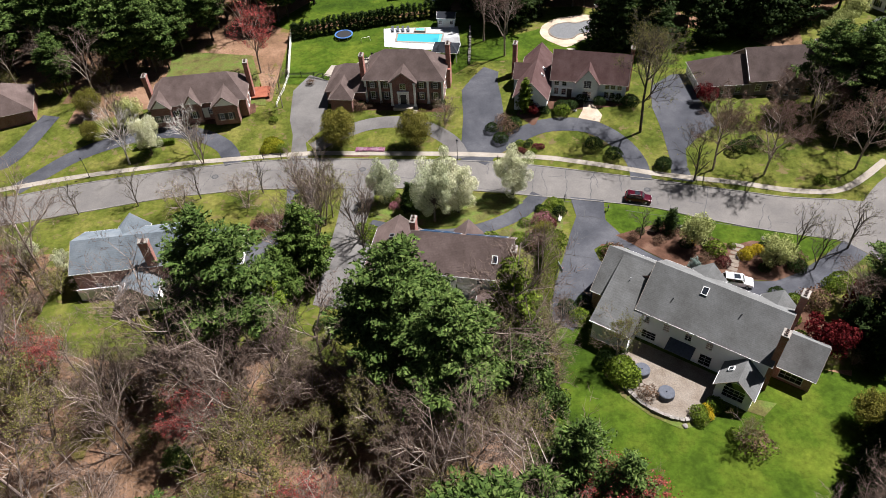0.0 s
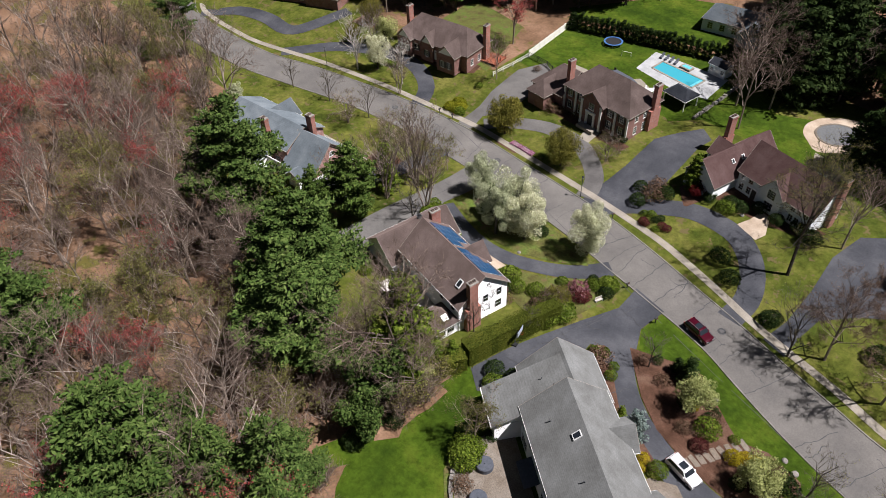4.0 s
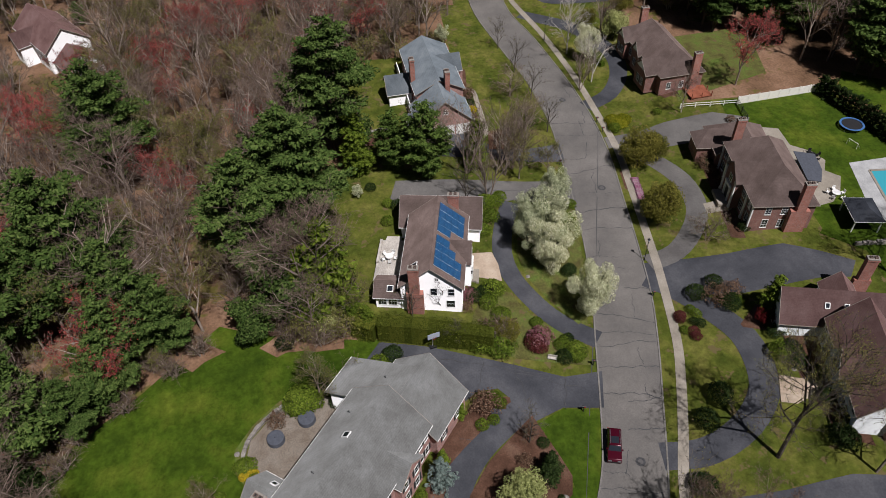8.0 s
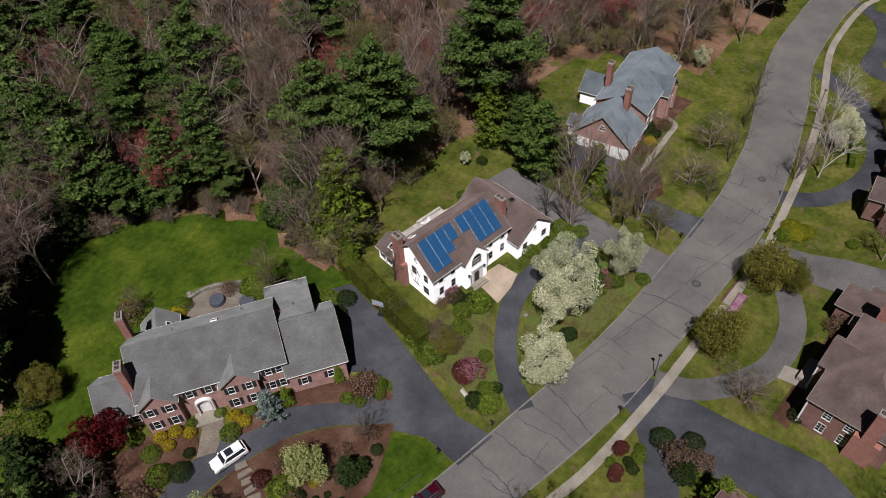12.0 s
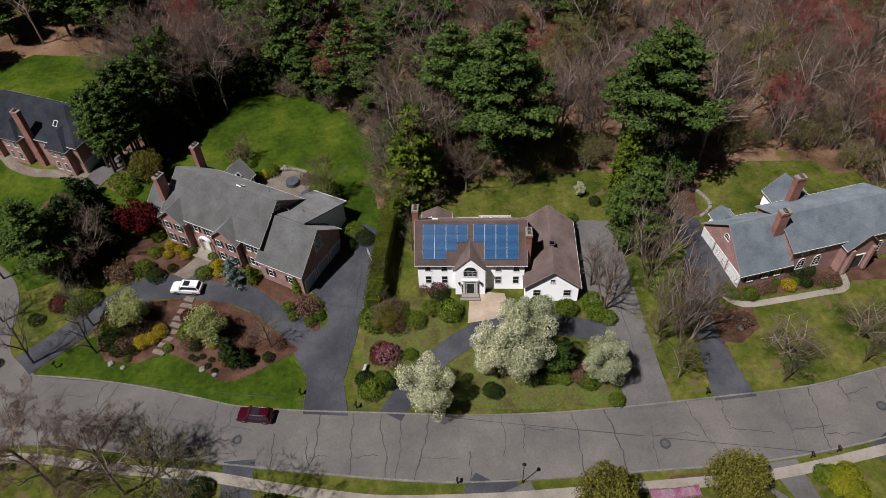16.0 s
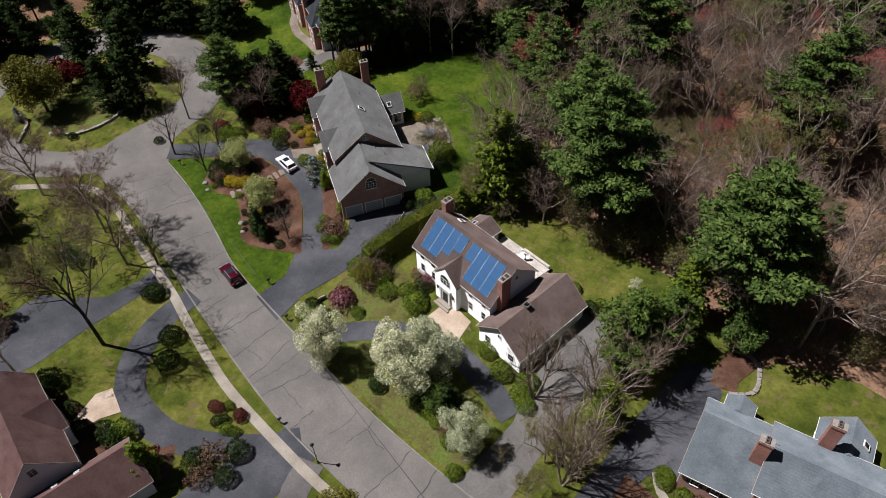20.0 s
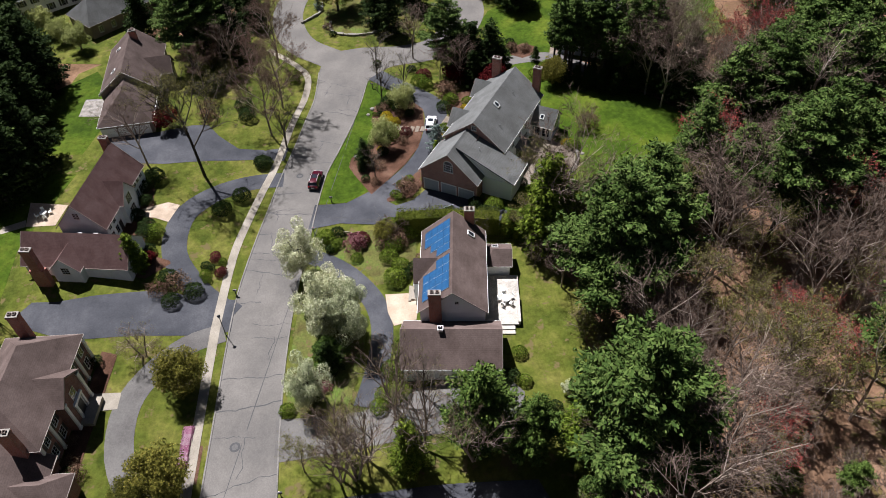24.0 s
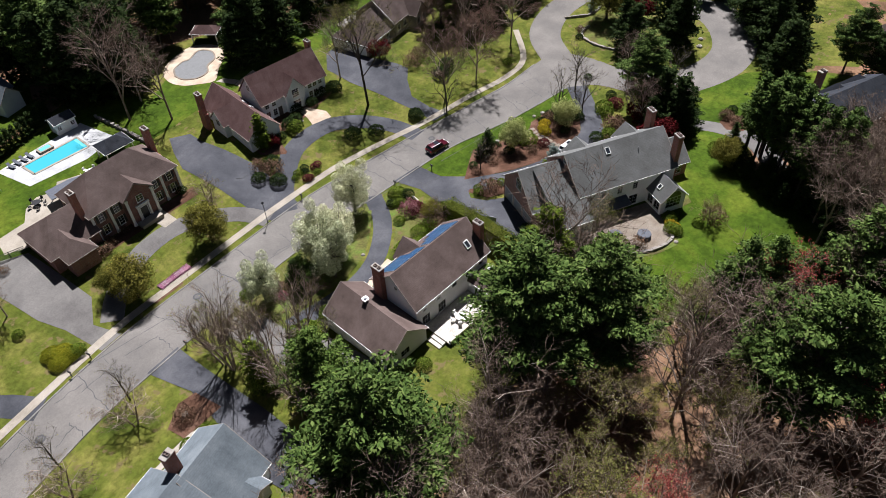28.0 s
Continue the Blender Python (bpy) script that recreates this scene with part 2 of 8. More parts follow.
M_TWIG = two_scale("dark_twigs", (0.05, 0.042, 0.034), (0.085, 0.072, 0.06), (0.13, 0.112, 0.095), 0.3, 3, 0.95, 0)
M_BIRCH = two_scale("pale_bark", (0.281, 0.248, 0.215), (0.387, 0.355, 0.314), (0.495, 0.462, 0.413), 0.3, 4, 0.9, 0)
M_GLASS, gn, gl, gp = principled("window_glass")
gp.inputs["Base Color"].default_value = (0.018, 0.022, 0.028, 1)
gp.inputs["Roughness"].default_value, gp.inputs["Specular IOR Level"].default_value = 0.06, 0.8
M_PANEL, pn, pl, pp = principled("solar_glass")
tc = pn.new("ShaderNodeTexCoord").outputs["Object"]
wv = pn.new("ShaderNodeTexWave")
wv.bands_direction = 'Y'
wv.inputs["Scale"].default_value = 0.314 / 0.16
pl.new(tc, wv.inputs["Vector"])
pl.new(ramp(pn, pl, wv.outputs["Fac"], [(0.02, (0.05, 0.15, 0.29)), (0.12, (0.009, 0.058, 0.15))]), pp.inputs["Base Color"])
pp.inputs["Roughness"].default_value, pp.inputs["Specular IOR Level"].default_value = 0.28, 0.6
pp.inputs["Coat Weight"].default_value, pp.inputs["Coat Roughness"].default_value = 0.6, 0.2
M_WATER, qn, ql, qp = principled("pool_water")
qp.inputs["Base Color"].default_value = (0.04, 0.29, 0.36, 1)
qp.inputs["Roughness"].default_value = 0.08
M_COVER = plain("grey_pool_cover", (0.0962, 0.1, 0.102), 0.7)
M_PINE = leafy("pine_needles", (0.026, 0.049, 0.012), (0.058, 0.098, 0.023), (0.106, 0.148, 0.043), thin=0.08)
M_PINE2 = leafy("fresh_needles", (0.03, 0.058, 0.0115), (0.063, 0.104, 0.0225), (0.105, 0.15, 0.036), thin=0.1)
M_OLIVE = leafy("olive_leaves", (0.063, 0.0676, 0.0117), (0.121, 0.117, 0.0232), (0.195, 0.176, 0.04))
M_HEDGE = leafy("hedge_leaves", (0.0438, 0.0737, 0.00758), (0.0871, 0.13, 0.015), (0.15, 0.199, 0.0287))
M_LIME = leafy("lime_leaves", (0.12, 0.13, 0.008), (0.2, 0.205, 0.013), (0.28, 0.275, 0.028))
M_PALE = leafy("pale_young_leaves", (0.184, 0.209, 0.0743), (0.281, 0.31, 0.119), (0.4, 0.428, 0.188))
M_BLOSSOM = leafy("white_blossom", (0.26, 0.29, 0.15), (0.47, 0.485, 0.32), (0.74, 0.74, 0.58), 0.7)
M_REDLEAF = leafy("crimson_leaves", (0.0279, 0.00248, 0.00372), (0.068, 0.0056, 0.00775), (0.112, 0.0155, 0.0155))
M_BUDS = leafy("red_buds", (0.163, 0.0336, 0.036), (0.3, 0.06, 0.06), (0.4, 0.108, 0.09))
M_BUDG = leafy("green_buds", (0.0831, 0.0899, 0.0208), (0.146, 0.144, 0.0416), (0.208, 0.194, 0.0693))
M_YELLOW = leafy("yellow_shrub_leaves", (0.2, 0.145, 0.008), (0.33, 0.25, 0.013), (0.45, 0.36, 0.035))
M_PINK = leafy("pink_blossom", (0.181, 0.0586, 0.0799), (0.266, 0.107, 0.133), (0.33, 0.181, 0.203))
M_MAGENTA = leafy("magenta_phlox", (0.235, 0.072, 0.15), (0.325, 0.144, 0.231), (0.37, 0.274, 0.326))
M_MAROON = leafy("maroon_leaves", (0.0466, 0.0104, 0.0104), (0.0881, 0.0233, 0.0233), (0.135, 0.044, 0.0414))
M_DRYSHRUB = leafy("dry_shrub", (0.0755, 0.0453, 0.0277), (0.131, 0.0807, 0.0554), (0.201, 0.141, 0.106))
M_DARKGREEN = leafy("dark_evergreen_leaves", (0.00972, 0.0194, 0.0054), (0.0216, 0.0389, 0.0108), (0.0405, 0.0621, 0.0189))
M_SPRUCE = leafy("blue_spruce_needles", (0.075, 0.11, 0.105), (0.13, 0.175, 0.165), (0.2, 0.25, 0.235))
M_CARRED = plain("maroon_paint", (0.06, 0.004, 0.012), 0.18, 0.3, 0.05)
M_CARWHITE = plain("white_paint", (0.82, 0.82, 0.82), 0.2, 0, 0.02)
M_RUBBER = plain("tyre_rubber", (0.02, 0.02, 0.02), 0.8)
M_TAIL = plain("red_lens", (0.4, 0.02, 0.02), 0.2)
M_FABRIC = plain("blue_grey_cover", (0.056, 0.063, 0.0798), 0.8)
M_FENCE = plain("white_vinyl", (0.74, 0.72, 0.66), 0.5, 0, 0.08)
M_CREAM = two_scale("cream_paving", (0.3, 0.235, 0.172), (0.365, 0.29, 0.22), (0.435, 0.36, 0.28), 0.4, 5, 0.9, 0.1, 12, grain=0.4)
M_PALECON = two_scale("pale_concrete", (0.27, 0.275, 0.275), (0.335, 0.34, 0.34), (0.4, 0.405, 0.405), 0.4, 5, 0.9, 0.1, 12, grain=0.4)
M_PADBLUE = plain("blue_vinyl", (0.05, 0.13, 0.3), 0.5, 0, 0.1)
M_IRON = plain("cast_iron", (0.075, 0.072, 0.07), 0.85, 0, 0.2)
M_YEW = leafy("yew_leaves", (0.036, 0.05, 0.007), (0.074, 0.09, 0.0125), (0.12, 0.132, 0.022))
M_BROWNBUD = leafy("brown_buds", (0.075, 0.045, 0.036), (0.135, 0.084, 0.068), (0.2, 0.135, 0.11))
M_TURQ = plain("pool_tile", (0.10, 0.42, 0.50), 0.3)
M_WOODDARK = two_scale("dark_timber", (0.05, 0.04, 0.035), (0.09, 0.075, 0.065), (0.13, 0.11, 0.1), 0.6, 5, 0.9, 0.2, 12)


# ---- building blocks ----
def mesh_of(name, verts, faces, mat=None):
    me = bpy.data.meshes.new(name)
    me.from_pydata([tuple(v) for v in verts], [], faces)
    me.update()
    if mat:
        me.materials.append(mat)
    return me


def part(name, data, mat, parent, label="", m=None):
    """Links a bmesh or a mesh as one object under a thing or under a part."""
    if isinstance(data, bmesh.types.BMesh):
        me = bpy.data.meshes.new(name)
        data.to_mesh(me)
        data.free()
    else:
        me = data
    if mat and not me.materials:
        me.materials.append(mat)
    ob = new(name, me)
    if parent:
        ob.parent = parent
    if m is not None:
        ob.matrix_basis = m
    if label:
        ob["label"] = label
    return ob


def thing(name, m, label, category, group="", kind=""):
    ob = new(name)
    ob.empty_display_size = 0.5
    ob.matrix_basis = m
    return tagged(ob, label, category, group, kind)


class Soup:
    """Collects verts and faces for one mesh."""

    def __init__(self):
        self.v, self.f = [], []

    def add(self, verts, faces):
        k = len(self.v)
        self.v += [tuple(v) for v in verts]
        self.f += [tuple(i + k for i in f) for f in faces]
        return self

    def box(self, x0, x1, y0, y1, z0, z1):
        v = [(x, y, z) for z in (z0, z1) for y in (y0, y1) for x in (x0, x1)]
        return self.add(v, [(0, 2, 3, 1), (4, 5, 7, 6), (0, 1, 5, 4), (2, 6, 7, 3), (0, 4, 6, 2), (1, 3, 7, 5)])

    def slab(self, pts, t):
        """A flat polygon (counterclockwise from above) made t thick downwards."""
        n = len(pts)
        v = [tuple(p) for p in pts] + [(p[0], p[1], p[2] - t) for p in pts]
        f = [tuple(range(n)), tuple(range(2 * n - 1, n - 1, -1))]
        f += [(i, i + n, (i + 1) % n + n, (i + 1) % n) for i in range(n)]
        return self.add(v, f)

    def tube(self, a, b, ra, rb, sides=6, cap=False):
        a, b = Vector(a), Vector(b)
        d = (b - a)
        if d.length < 1e-6:
            return self
        d.normalize()
        u = d.orthogonal().normalized()
        w = d.cross(u)
        v = []
        for p, r in ((a, ra), (b, rb)):
            v += [p + (u * math.cos(2 * math.pi * i / sides) + w * math.sin(2 * math.pi * i / sides)) * r for i in range(sides)]
        f = [(i, (i + 1) % sides, (i + 1) % sides + sides, i + sides) for i in range(sides)]
        if cap:
            f += [tuple(range(sides - 1, -1, -1)), tuple(range(sides, 2 * sides))]
        return self.add(v, f)

    def beam(self, a, b, w, h):
        """A square bar from a to b."""
        a, b = Vector(a), Vector(b)
        d = (b - a).normalized()
        u = d.cross(Vector((0, 0, 1)))
        u = u.normalized() if u.length > 1e-4 else Vector((1, 0, 0))
        n = u.cross(d).normalized()
        v = [p + u * s * w / 2 + n * q * h / 2 for p in (a, b) for s, q in ((-1, -1), (1, -1), (1, 1), (-1, 1))]
        return self.add(v, [(0, 1, 2, 3), (7, 6, 5, 4), (0, 4, 5, 1), (1, 5, 6, 2), (2, 6, 7, 3), (3, 7, 4, 0)])

    def lattice(self, xs, zs, y0, y1):
        """A frame with bars in the plane of x and z: even cells are solid, odd ones open."""
        nx, nz = len(xs), len(zs)
        v = [(x, y, z) for y in (y0, y1) for z in zs for x in xs]
        at = lambda i, j, k: k * nx * nz + j * nx + i
        solid = lambda i, j: 0 <= i < nx - 1 and 0 <= j < nz - 1 and (i % 2 == 0 or j % 2 == 0)
        f = []
        for i in range(nx - 1):
            for j in range(nz - 1):
                if not solid(i, j):
                    continue
                f.append((at(i, j, 0), at(i + 1, j, 0), at(i + 1, j + 1, 0), at(i, j + 1, 0)))
                f.append((at(i, j + 1, 1), at(i + 1, j + 1, 1), at(i + 1, j, 1), at(i, j, 1)))
                for di, dj, a, b in ((-1, 0, (i, j + 1), (i, j)), (1, 0, (i + 1, j), (i + 1, j + 1)), (0, -1, (i, j), (i + 1, j)), (0, 1, (i + 1, j + 1), (i, j + 1))):
                    if not solid(i + di, j + dj):
                        f.append((at(*b, 0), at(*a, 0), at(*a, 1), at(*b, 1)))
        return self.add(v, f)

    def mesh(self, name, mat=None):
        return mesh_of(name, self.v, self.f, mat)


# ---- the lie of the land ----
ROAD_LINE = [(130, 106), (100, 102), (84, 99), (73, 93.5), (63, 89.3), (50, 92), (38, 97.5), (27, 100.5), (17, 102.5), (8, 104.8), (-2, 106.4), (-14, 107.8), (-26, 108.8), (-40, 109.3), (-52, 108.8), (-62, 107.6), (-78, 104.5), (-94, 101.2), (-112, 100.7), (-125, 101.5), (-138, 107), (-147.5, 118), (-151.5, 132), (-151, 150)]
LOOP_LINE = [(66, 88), (70, 76), (70.5, 67), (77, 60.5), (90, 57), (101, 59), (112, 68), (116, 80), (108, 94), (96, 101)]
_seg = np.array([(*a, *b) for line in (ROAD_LINE, LOOP_LINE) for a, b in zip(line, line[1:])], float)


def road_gap(x, y):
    """Metres to the nearest road's middle line."""
    d = _seg[:, 2:] - _seg[:, :2]
    q = np.array([x, y]) - _seg[:, :2]
    u = np.clip((q * d).sum(1) / (d * d).sum(1), 0, 1)
    e = q - u[:, None] * d
    return math.sqrt((e * e).sum(1).min())


def ground(x, y):
    s = min(max((road_gap(x, y) - 6) / 24, 0), 1)
    return 2.3 * s * s * (3 - 2 * s)


def drape(name, poly, mat, lift, step=4.0, label="", parent=None, kind="structure"):
    """A polygon laid on the ground, lifted by a few millimetres to centimetres."""
    bm = bmesh.new()
    bm.faces.new([bm.verts.new((x, y, 0)) for x, y in poly])
    bmesh.ops.triangulate(bm, faces=bm.faces[:])
    xs, ys = [p[0] for p in poly], [p[1] for p in poly]
    for axis, lo, hi in ((0, min(xs), max(xs)), (1, min(ys), max(ys))):
        c = math.ceil(lo / step) * step
        while c < hi:
            no = (1, 0, 0) if axis == 0 else (0, 1, 0)
            bmesh.ops.bisect_plane(bm, geom=bm.verts[:] + bm.edges[:] + bm.faces[:], plane_co=(c, c, 0), plane_no=no)
            c += step
    for v in bm.verts:
        v.co.z = ground(v.co.x, v.co.y) + lift
    bmesh.ops.recalc_face_normals(bm, faces=bm.faces[:])
    if bm.faces and sum(f.normal.z for f in bm.faces) < 0:
        bmesh.ops.reverse_faces(bm, faces=bm.faces[:])
    ob = part(name, bm, mat, parent)
    if not parent:
        tagged(ob, label, kind=kind)
    return ob


def smooth_line(pts, n=4):
    """Catmull-Rom through the points."""
    out = []
    p = [Vector((*q, 0)) for q in pts]
    for i in range(len(p) - 1):
        a, b, c, d = p[max(i - 1, 0)], p[i], p[i + 1], p[min(i + 2, len(p) - 1)]
        for k in range(n):
            t = k / n
            out.append(0.5 * ((2 * b) + (c - a) * t + (2 * a - 5 * b + 4 * c - d) * t * t + (3 * b - a - 3 * c + d) * t ** 3))
    out.append(p[-1])
    return [(v.x, v.y) for v in out]


def strip(name, pts, width, mat, lift, label="", n=4, parent=None, thick=0.0):
    """A band of even width along a smooth line on the ground."""
    line = smooth_line(pts, n)
    s = Soup()
    left, right = [], []
    for i, (x, y) in enumerate(line):
        a, b = line[max(i - 1, 0)], line[min(i + 1, len(line) - 1)]
        d = Vector((b[0] - a[0], b[1] - a[1])).normalized()
        w = width(i / (len(line) - 1)) / 2 if callable(width) else width / 2
        left.append((x - d.y * w, y + d.x * w))
        right.append((x + d.y * w, y - d.x * w))

    for (lx, ly), (rx, ry) in zip(left, right):
        mx, my = (lx + rx) / 2, (ly + ry) / 2
        s.v += [(lx, ly, ground(lx, ly) + lift), (mx, my, ground(mx, my) + lift + 0.01), (rx, ry, ground(rx, ry) + lift)]
    for i in range(len(line) - 1):
        a, b = 3 * i, 3 * i + 3
        s.f += [(a, a + 1, b + 1, b), (a + 1, a + 2, b + 2, b + 1)]
    if sum((Vector(s.v[f[1]]) - Vector(s.v[f[0]])).cross(Vector(s.v[f[2]]) - Vector(s.v[f[0]])).z for f in s.f) < 0:
        s.f = [f[::-1] for f in s.f]
    ob = part(name, s.mesh(name), mat, parent)
    if not parent:
        tagged(ob, label, kind="structure")
    return ob


# ---- ground, lawns, roads ----
GARDENS = [(10, 66), (4, 60), (-30, 60), (-42, 67), (-70, 68), (-75, 88), (-100, 90), (-155, 94), (-160, 150), (-92, 142), (-84, 126), (-76, 125), (-46, 124), (-44, 164), (4, 170), (38, 166), (50, 140), (74, 112), (118, 112), (124, 90), (118, 52), (92, 40), (92, 2), (62, 2), (57, 44), (50, 56)]


def within(x, y, poly):
    c = False
    for (x0, y0), (x1, y1) in zip(poly, poly[1:] + poly[:1]):
        if (y0 > y) != (y1 > y) and x < (x1 - x0) * (y - y0) / (y1 - y0) + x0:
            c = not c
    return c


def ground_sheet():
    xs = [-2500, -900, -400, -220, -150] + list(range(-120, 124, 4)) + [150, 220, 400, 900, 2500]
    ys = [-2500, -900, -400, -150, -90] + list(range(-60, 204, 4)) + [240, 320, 500, 1000, 2500]
    s = Soup()
    for y in ys:
        for x in xs:
            z = ground(x, y) - 0.04
            if x < 20 and y < 62:
                z += 0.22 * noise.noise((x * 0.09, y * 0.09, 0))
            s.v.append((x, y, z))
    w = len(xs)
    s.f = [(j * w + i, j * w + i + 1, (j + 1) * w + i + 1, (j + 1) * w + i) for j in range(len(ys) - 1) for i in range(w - 1)]
    me = s.mesh("ground")
    me.materials.append(M_LITTER)
    me.materials.append(M_YARD)
    for p in me.polygons:
        p.material_index = int(within(p.center.x, p.center.y, GARDENS))
    return tagged(part("ground", me, None, None), "brown leaf litter and bare woodland soil", kind="structure")


ground_sheet()

LAWNS = [
    ("lawn", M_LAWN, [(53, 54), (52, 47), (49.4, 40), (45.4, 33), (40.6, 28.6), (35, 25), (28, 23.6), (22.5, 24.4), (14, 33.2), (6, 40.2), (3, 43), (5, 48), (6.5, 53), (8, 61), (9, 67), (14, 66), (30, 62), (47, 56)], "bright green mown back lawn"),
    ("front_lawn", M_LAWN, [(61.5, 84.2), (46, 88.9), (31.5, 94.9), (23.6, 96.8), (22.8, 91.6), (25, 87.3), (28.5, 83), (33, 79.5), (38, 77), (44, 75.5), (50, 77), (56, 80), (60, 82.5)], "bright green front lawn beside the road"),
    ("side_lawn", M_YARD, [(17, 98.1), (12.7, 99.2), (2.5, 101.1), (-8, 102.7), (-19.7, 103.7), (-20, 93), (-18.5, 86), (-11, 86), (-10, 83), (5, 80), (11, 74), (12.6, 80), (15, 87), (17.3, 93)], "patchy spring grass round the white house"),
    ("verge_lawn", M_YARD, [(-25.6, 104.2), (-31.2, 104.4), (-32.3, 93), (-33, 86), (-30, 80), (-27.4, 72), (-26.3, 82), (-26, 92)], "thin dry grass between two drives"),
    ("blue_house_lawn", M_YARD, [(-36.8, 105), (-52, 104.3), (-62, 103.2), (-75, 100.4), (-93, 97), (-97, 91), (-75, 90), (-66, 85), (-58, 84), (-41, 88.5), (-36, 92), (-36, 97)], "dry yellow-green front lawn"),
    ("back_lawn", M_YARD, [(-41, 74), (-45, 65), (-55, 62), (-66, 64), (-70, 72), (-66, 80), (-42, 80)], "yellow-green back lawn by the woods"),
    ("rear_lawn", M_YARD, [(6, 70), (7, 64), (4.6, 60), (-3, 59), (-6, 58), (-19, 57), (-22, 59), (-29.5, 59), (-30, 66), (-27.5, 71), (-20, 72), (-12, 73), (4, 71)], "patchy grass behind the white house"),
    ("far_side_lawn", M_YARD, [(78, 103.5), (69, 95.8), (58, 96), (43, 100.2), (33, 103.3), (21, 106.4), (13, 108.6), (4, 110.6), (-8, 112), (-19, 113.3), (-32, 114.2), (-50, 113.7), (-62, 112.4), (-80, 109.4), (-100, 104.5), (-102, 122), (-70, 133), (-48, 131), (-43.6, 134), (-44, 164), (-20, 170), (-4, 173), (30, 172), (42, 166), (50, 152), (74, 146), (86, 128)], "spring lawns along the far side of the road"),
    ("hedged_lawn", M_LAWN, [(-43.4, 140), (-43.6, 163), (-20, 167), (-4, 169.5), (10, 168), (12, 158), (36, 168), (42, 158), (38, 140), (20, 146), (8, 146), (2, 146.4), (-3, 141), (-4, 142), (-24, 143), (-33, 139)], "green lawn round the pools"),
    ("neighbour_lawn", M_LAWN, [(-44, 166), (-34, 170), (-20, 172), (-4, 175), (4, 190), (-20, 198), (-34, 193), (-42, 181), (-50, 170)], "green lawn behind the tall hedge"),
    ("corner_lawn", M_LAWN, [(58, 65), (66.3, 67.5), (67, 66), (73, 59.5), (86, 52.4), (91, 46), (91, 22), (85, 25), (77, 35), (66, 42), (59, 45), (55, 48), (50, 54), (54, 62)], "bright green lawn at the bend"),
    ("rear_lawn_east", M_LAWN, [(44, 140), (46, 152), (54, 158), (66, 152), (74, 142), (66, 138), (54, 137)], "green lawn behind the shaded house"),
    ("yard_north_east", M_YARD, [(76, 138), (92, 132), (112, 140), (120, 166), (96, 168), (80, 154)], "spring grass round the far houses"),
    ("slope_lawn", M_LAWN, [(90, 22), (78, 24), (64, 24), (58, 18), (60, 6), (66, 2), (80, -2), (92, 6)], "green lawn behind the dark-roofed house"),
    ("island_lawn", M_YARD, [(78, 90), (75, 82), (75.2, 71), (82, 65.2), (92, 63), (100, 64), (107, 69), (110, 80), (106.5, 91), (97, 96.5), (88, 97), (81, 94.5)], "grassy island inside the loop road"),
    ("bend_lawn", M_YARD, [(60.5, 83.2), (65.8, 78.8), (66.6, 70), (60, 71), (54, 74), (57, 79)], "grass patch between the loop drive and the bend"),
    ("yard_far_east", M_YARD, [(92, 50), (104, 54), (122, 66), (130, 40), (110, 25), (96, 32)], "dry lawn by the far house"),
]
for name, mat, poly, label in LAWNS:
    lift = {"hedged_lawn": 0.03, "island_lawn": 0.01, "rear_lawn_east": 0.02, "yard_north_east": 0.012, "corner_lawn": 0.016, "slope_lawn": 0.008}.get(name, 0.0)
    drape(name, poly, mat, lift, 4.0, label)

NEAR = [(61, 84.3), (53.5, 86.3), (46, 88.8), (38, 92), (31.5, 94.7), (23, 96.8), (13, 98.9), (2.5, 101.1), (-8, 102.7), (-19, 103.7), (-32, 104.4), (-44, 104.9), (-53, 104.2), (-62, 103.2), (-76, 100.2), (-94, 96.8), (-112, 96.3), (-126, 97), (-140, 102), (-150, 110), (-156, 122), (-158, 135), (-157, 150)]
FAR = [(67, 94.4), (57, 95.8), (50, 97.8), (42, 100.1), (33, 102.9), (24, 105.4), (14.5, 108), (4.3, 110.3), (-7, 111.7), (-18.6, 112.8), (-32, 114), (-44, 114), (-52.5, 113.3), (-62.5, 112), (-80, 108.9), (-94, 105.6), (-112, 105), (-122, 105.4), (-130, 107), (-138, 112.5), (-142.5, 119.5), (-145, 130), (-144, 145)]


def road_between(name, a, b, label):
    a, b = smooth_line(a, 4), smooth_line(b, 4)
    s = Soup()
    for p, q in zip(a, b):
        for k, crown in ((0, 0.0), (0.25, 0.07), (0.5, 0.1), (0.75, 0.07), (1, 0.0)):
            s.v.append((p[0] + (q[0] - p[0]) * k, p[1] + (q[1] - p[1]) * k, 0.02 + crown))
    s.f = [(5 * i + j, 5 * i + j + 1, 5 * i + j + 6, 5 * i + j + 5) for i in range(len(a) - 1) for j in range(4)]
    if (Vector(s.v[1]) - Vector(s.v[0])).cross(Vector(s.v[6]) - Vector(s.v[0])).z < 0:
        s.f = [f[::-1] for f in s.f]
    return tagged(part(name, s.mesh(name), M_ROAD, None), label, kind="structure")


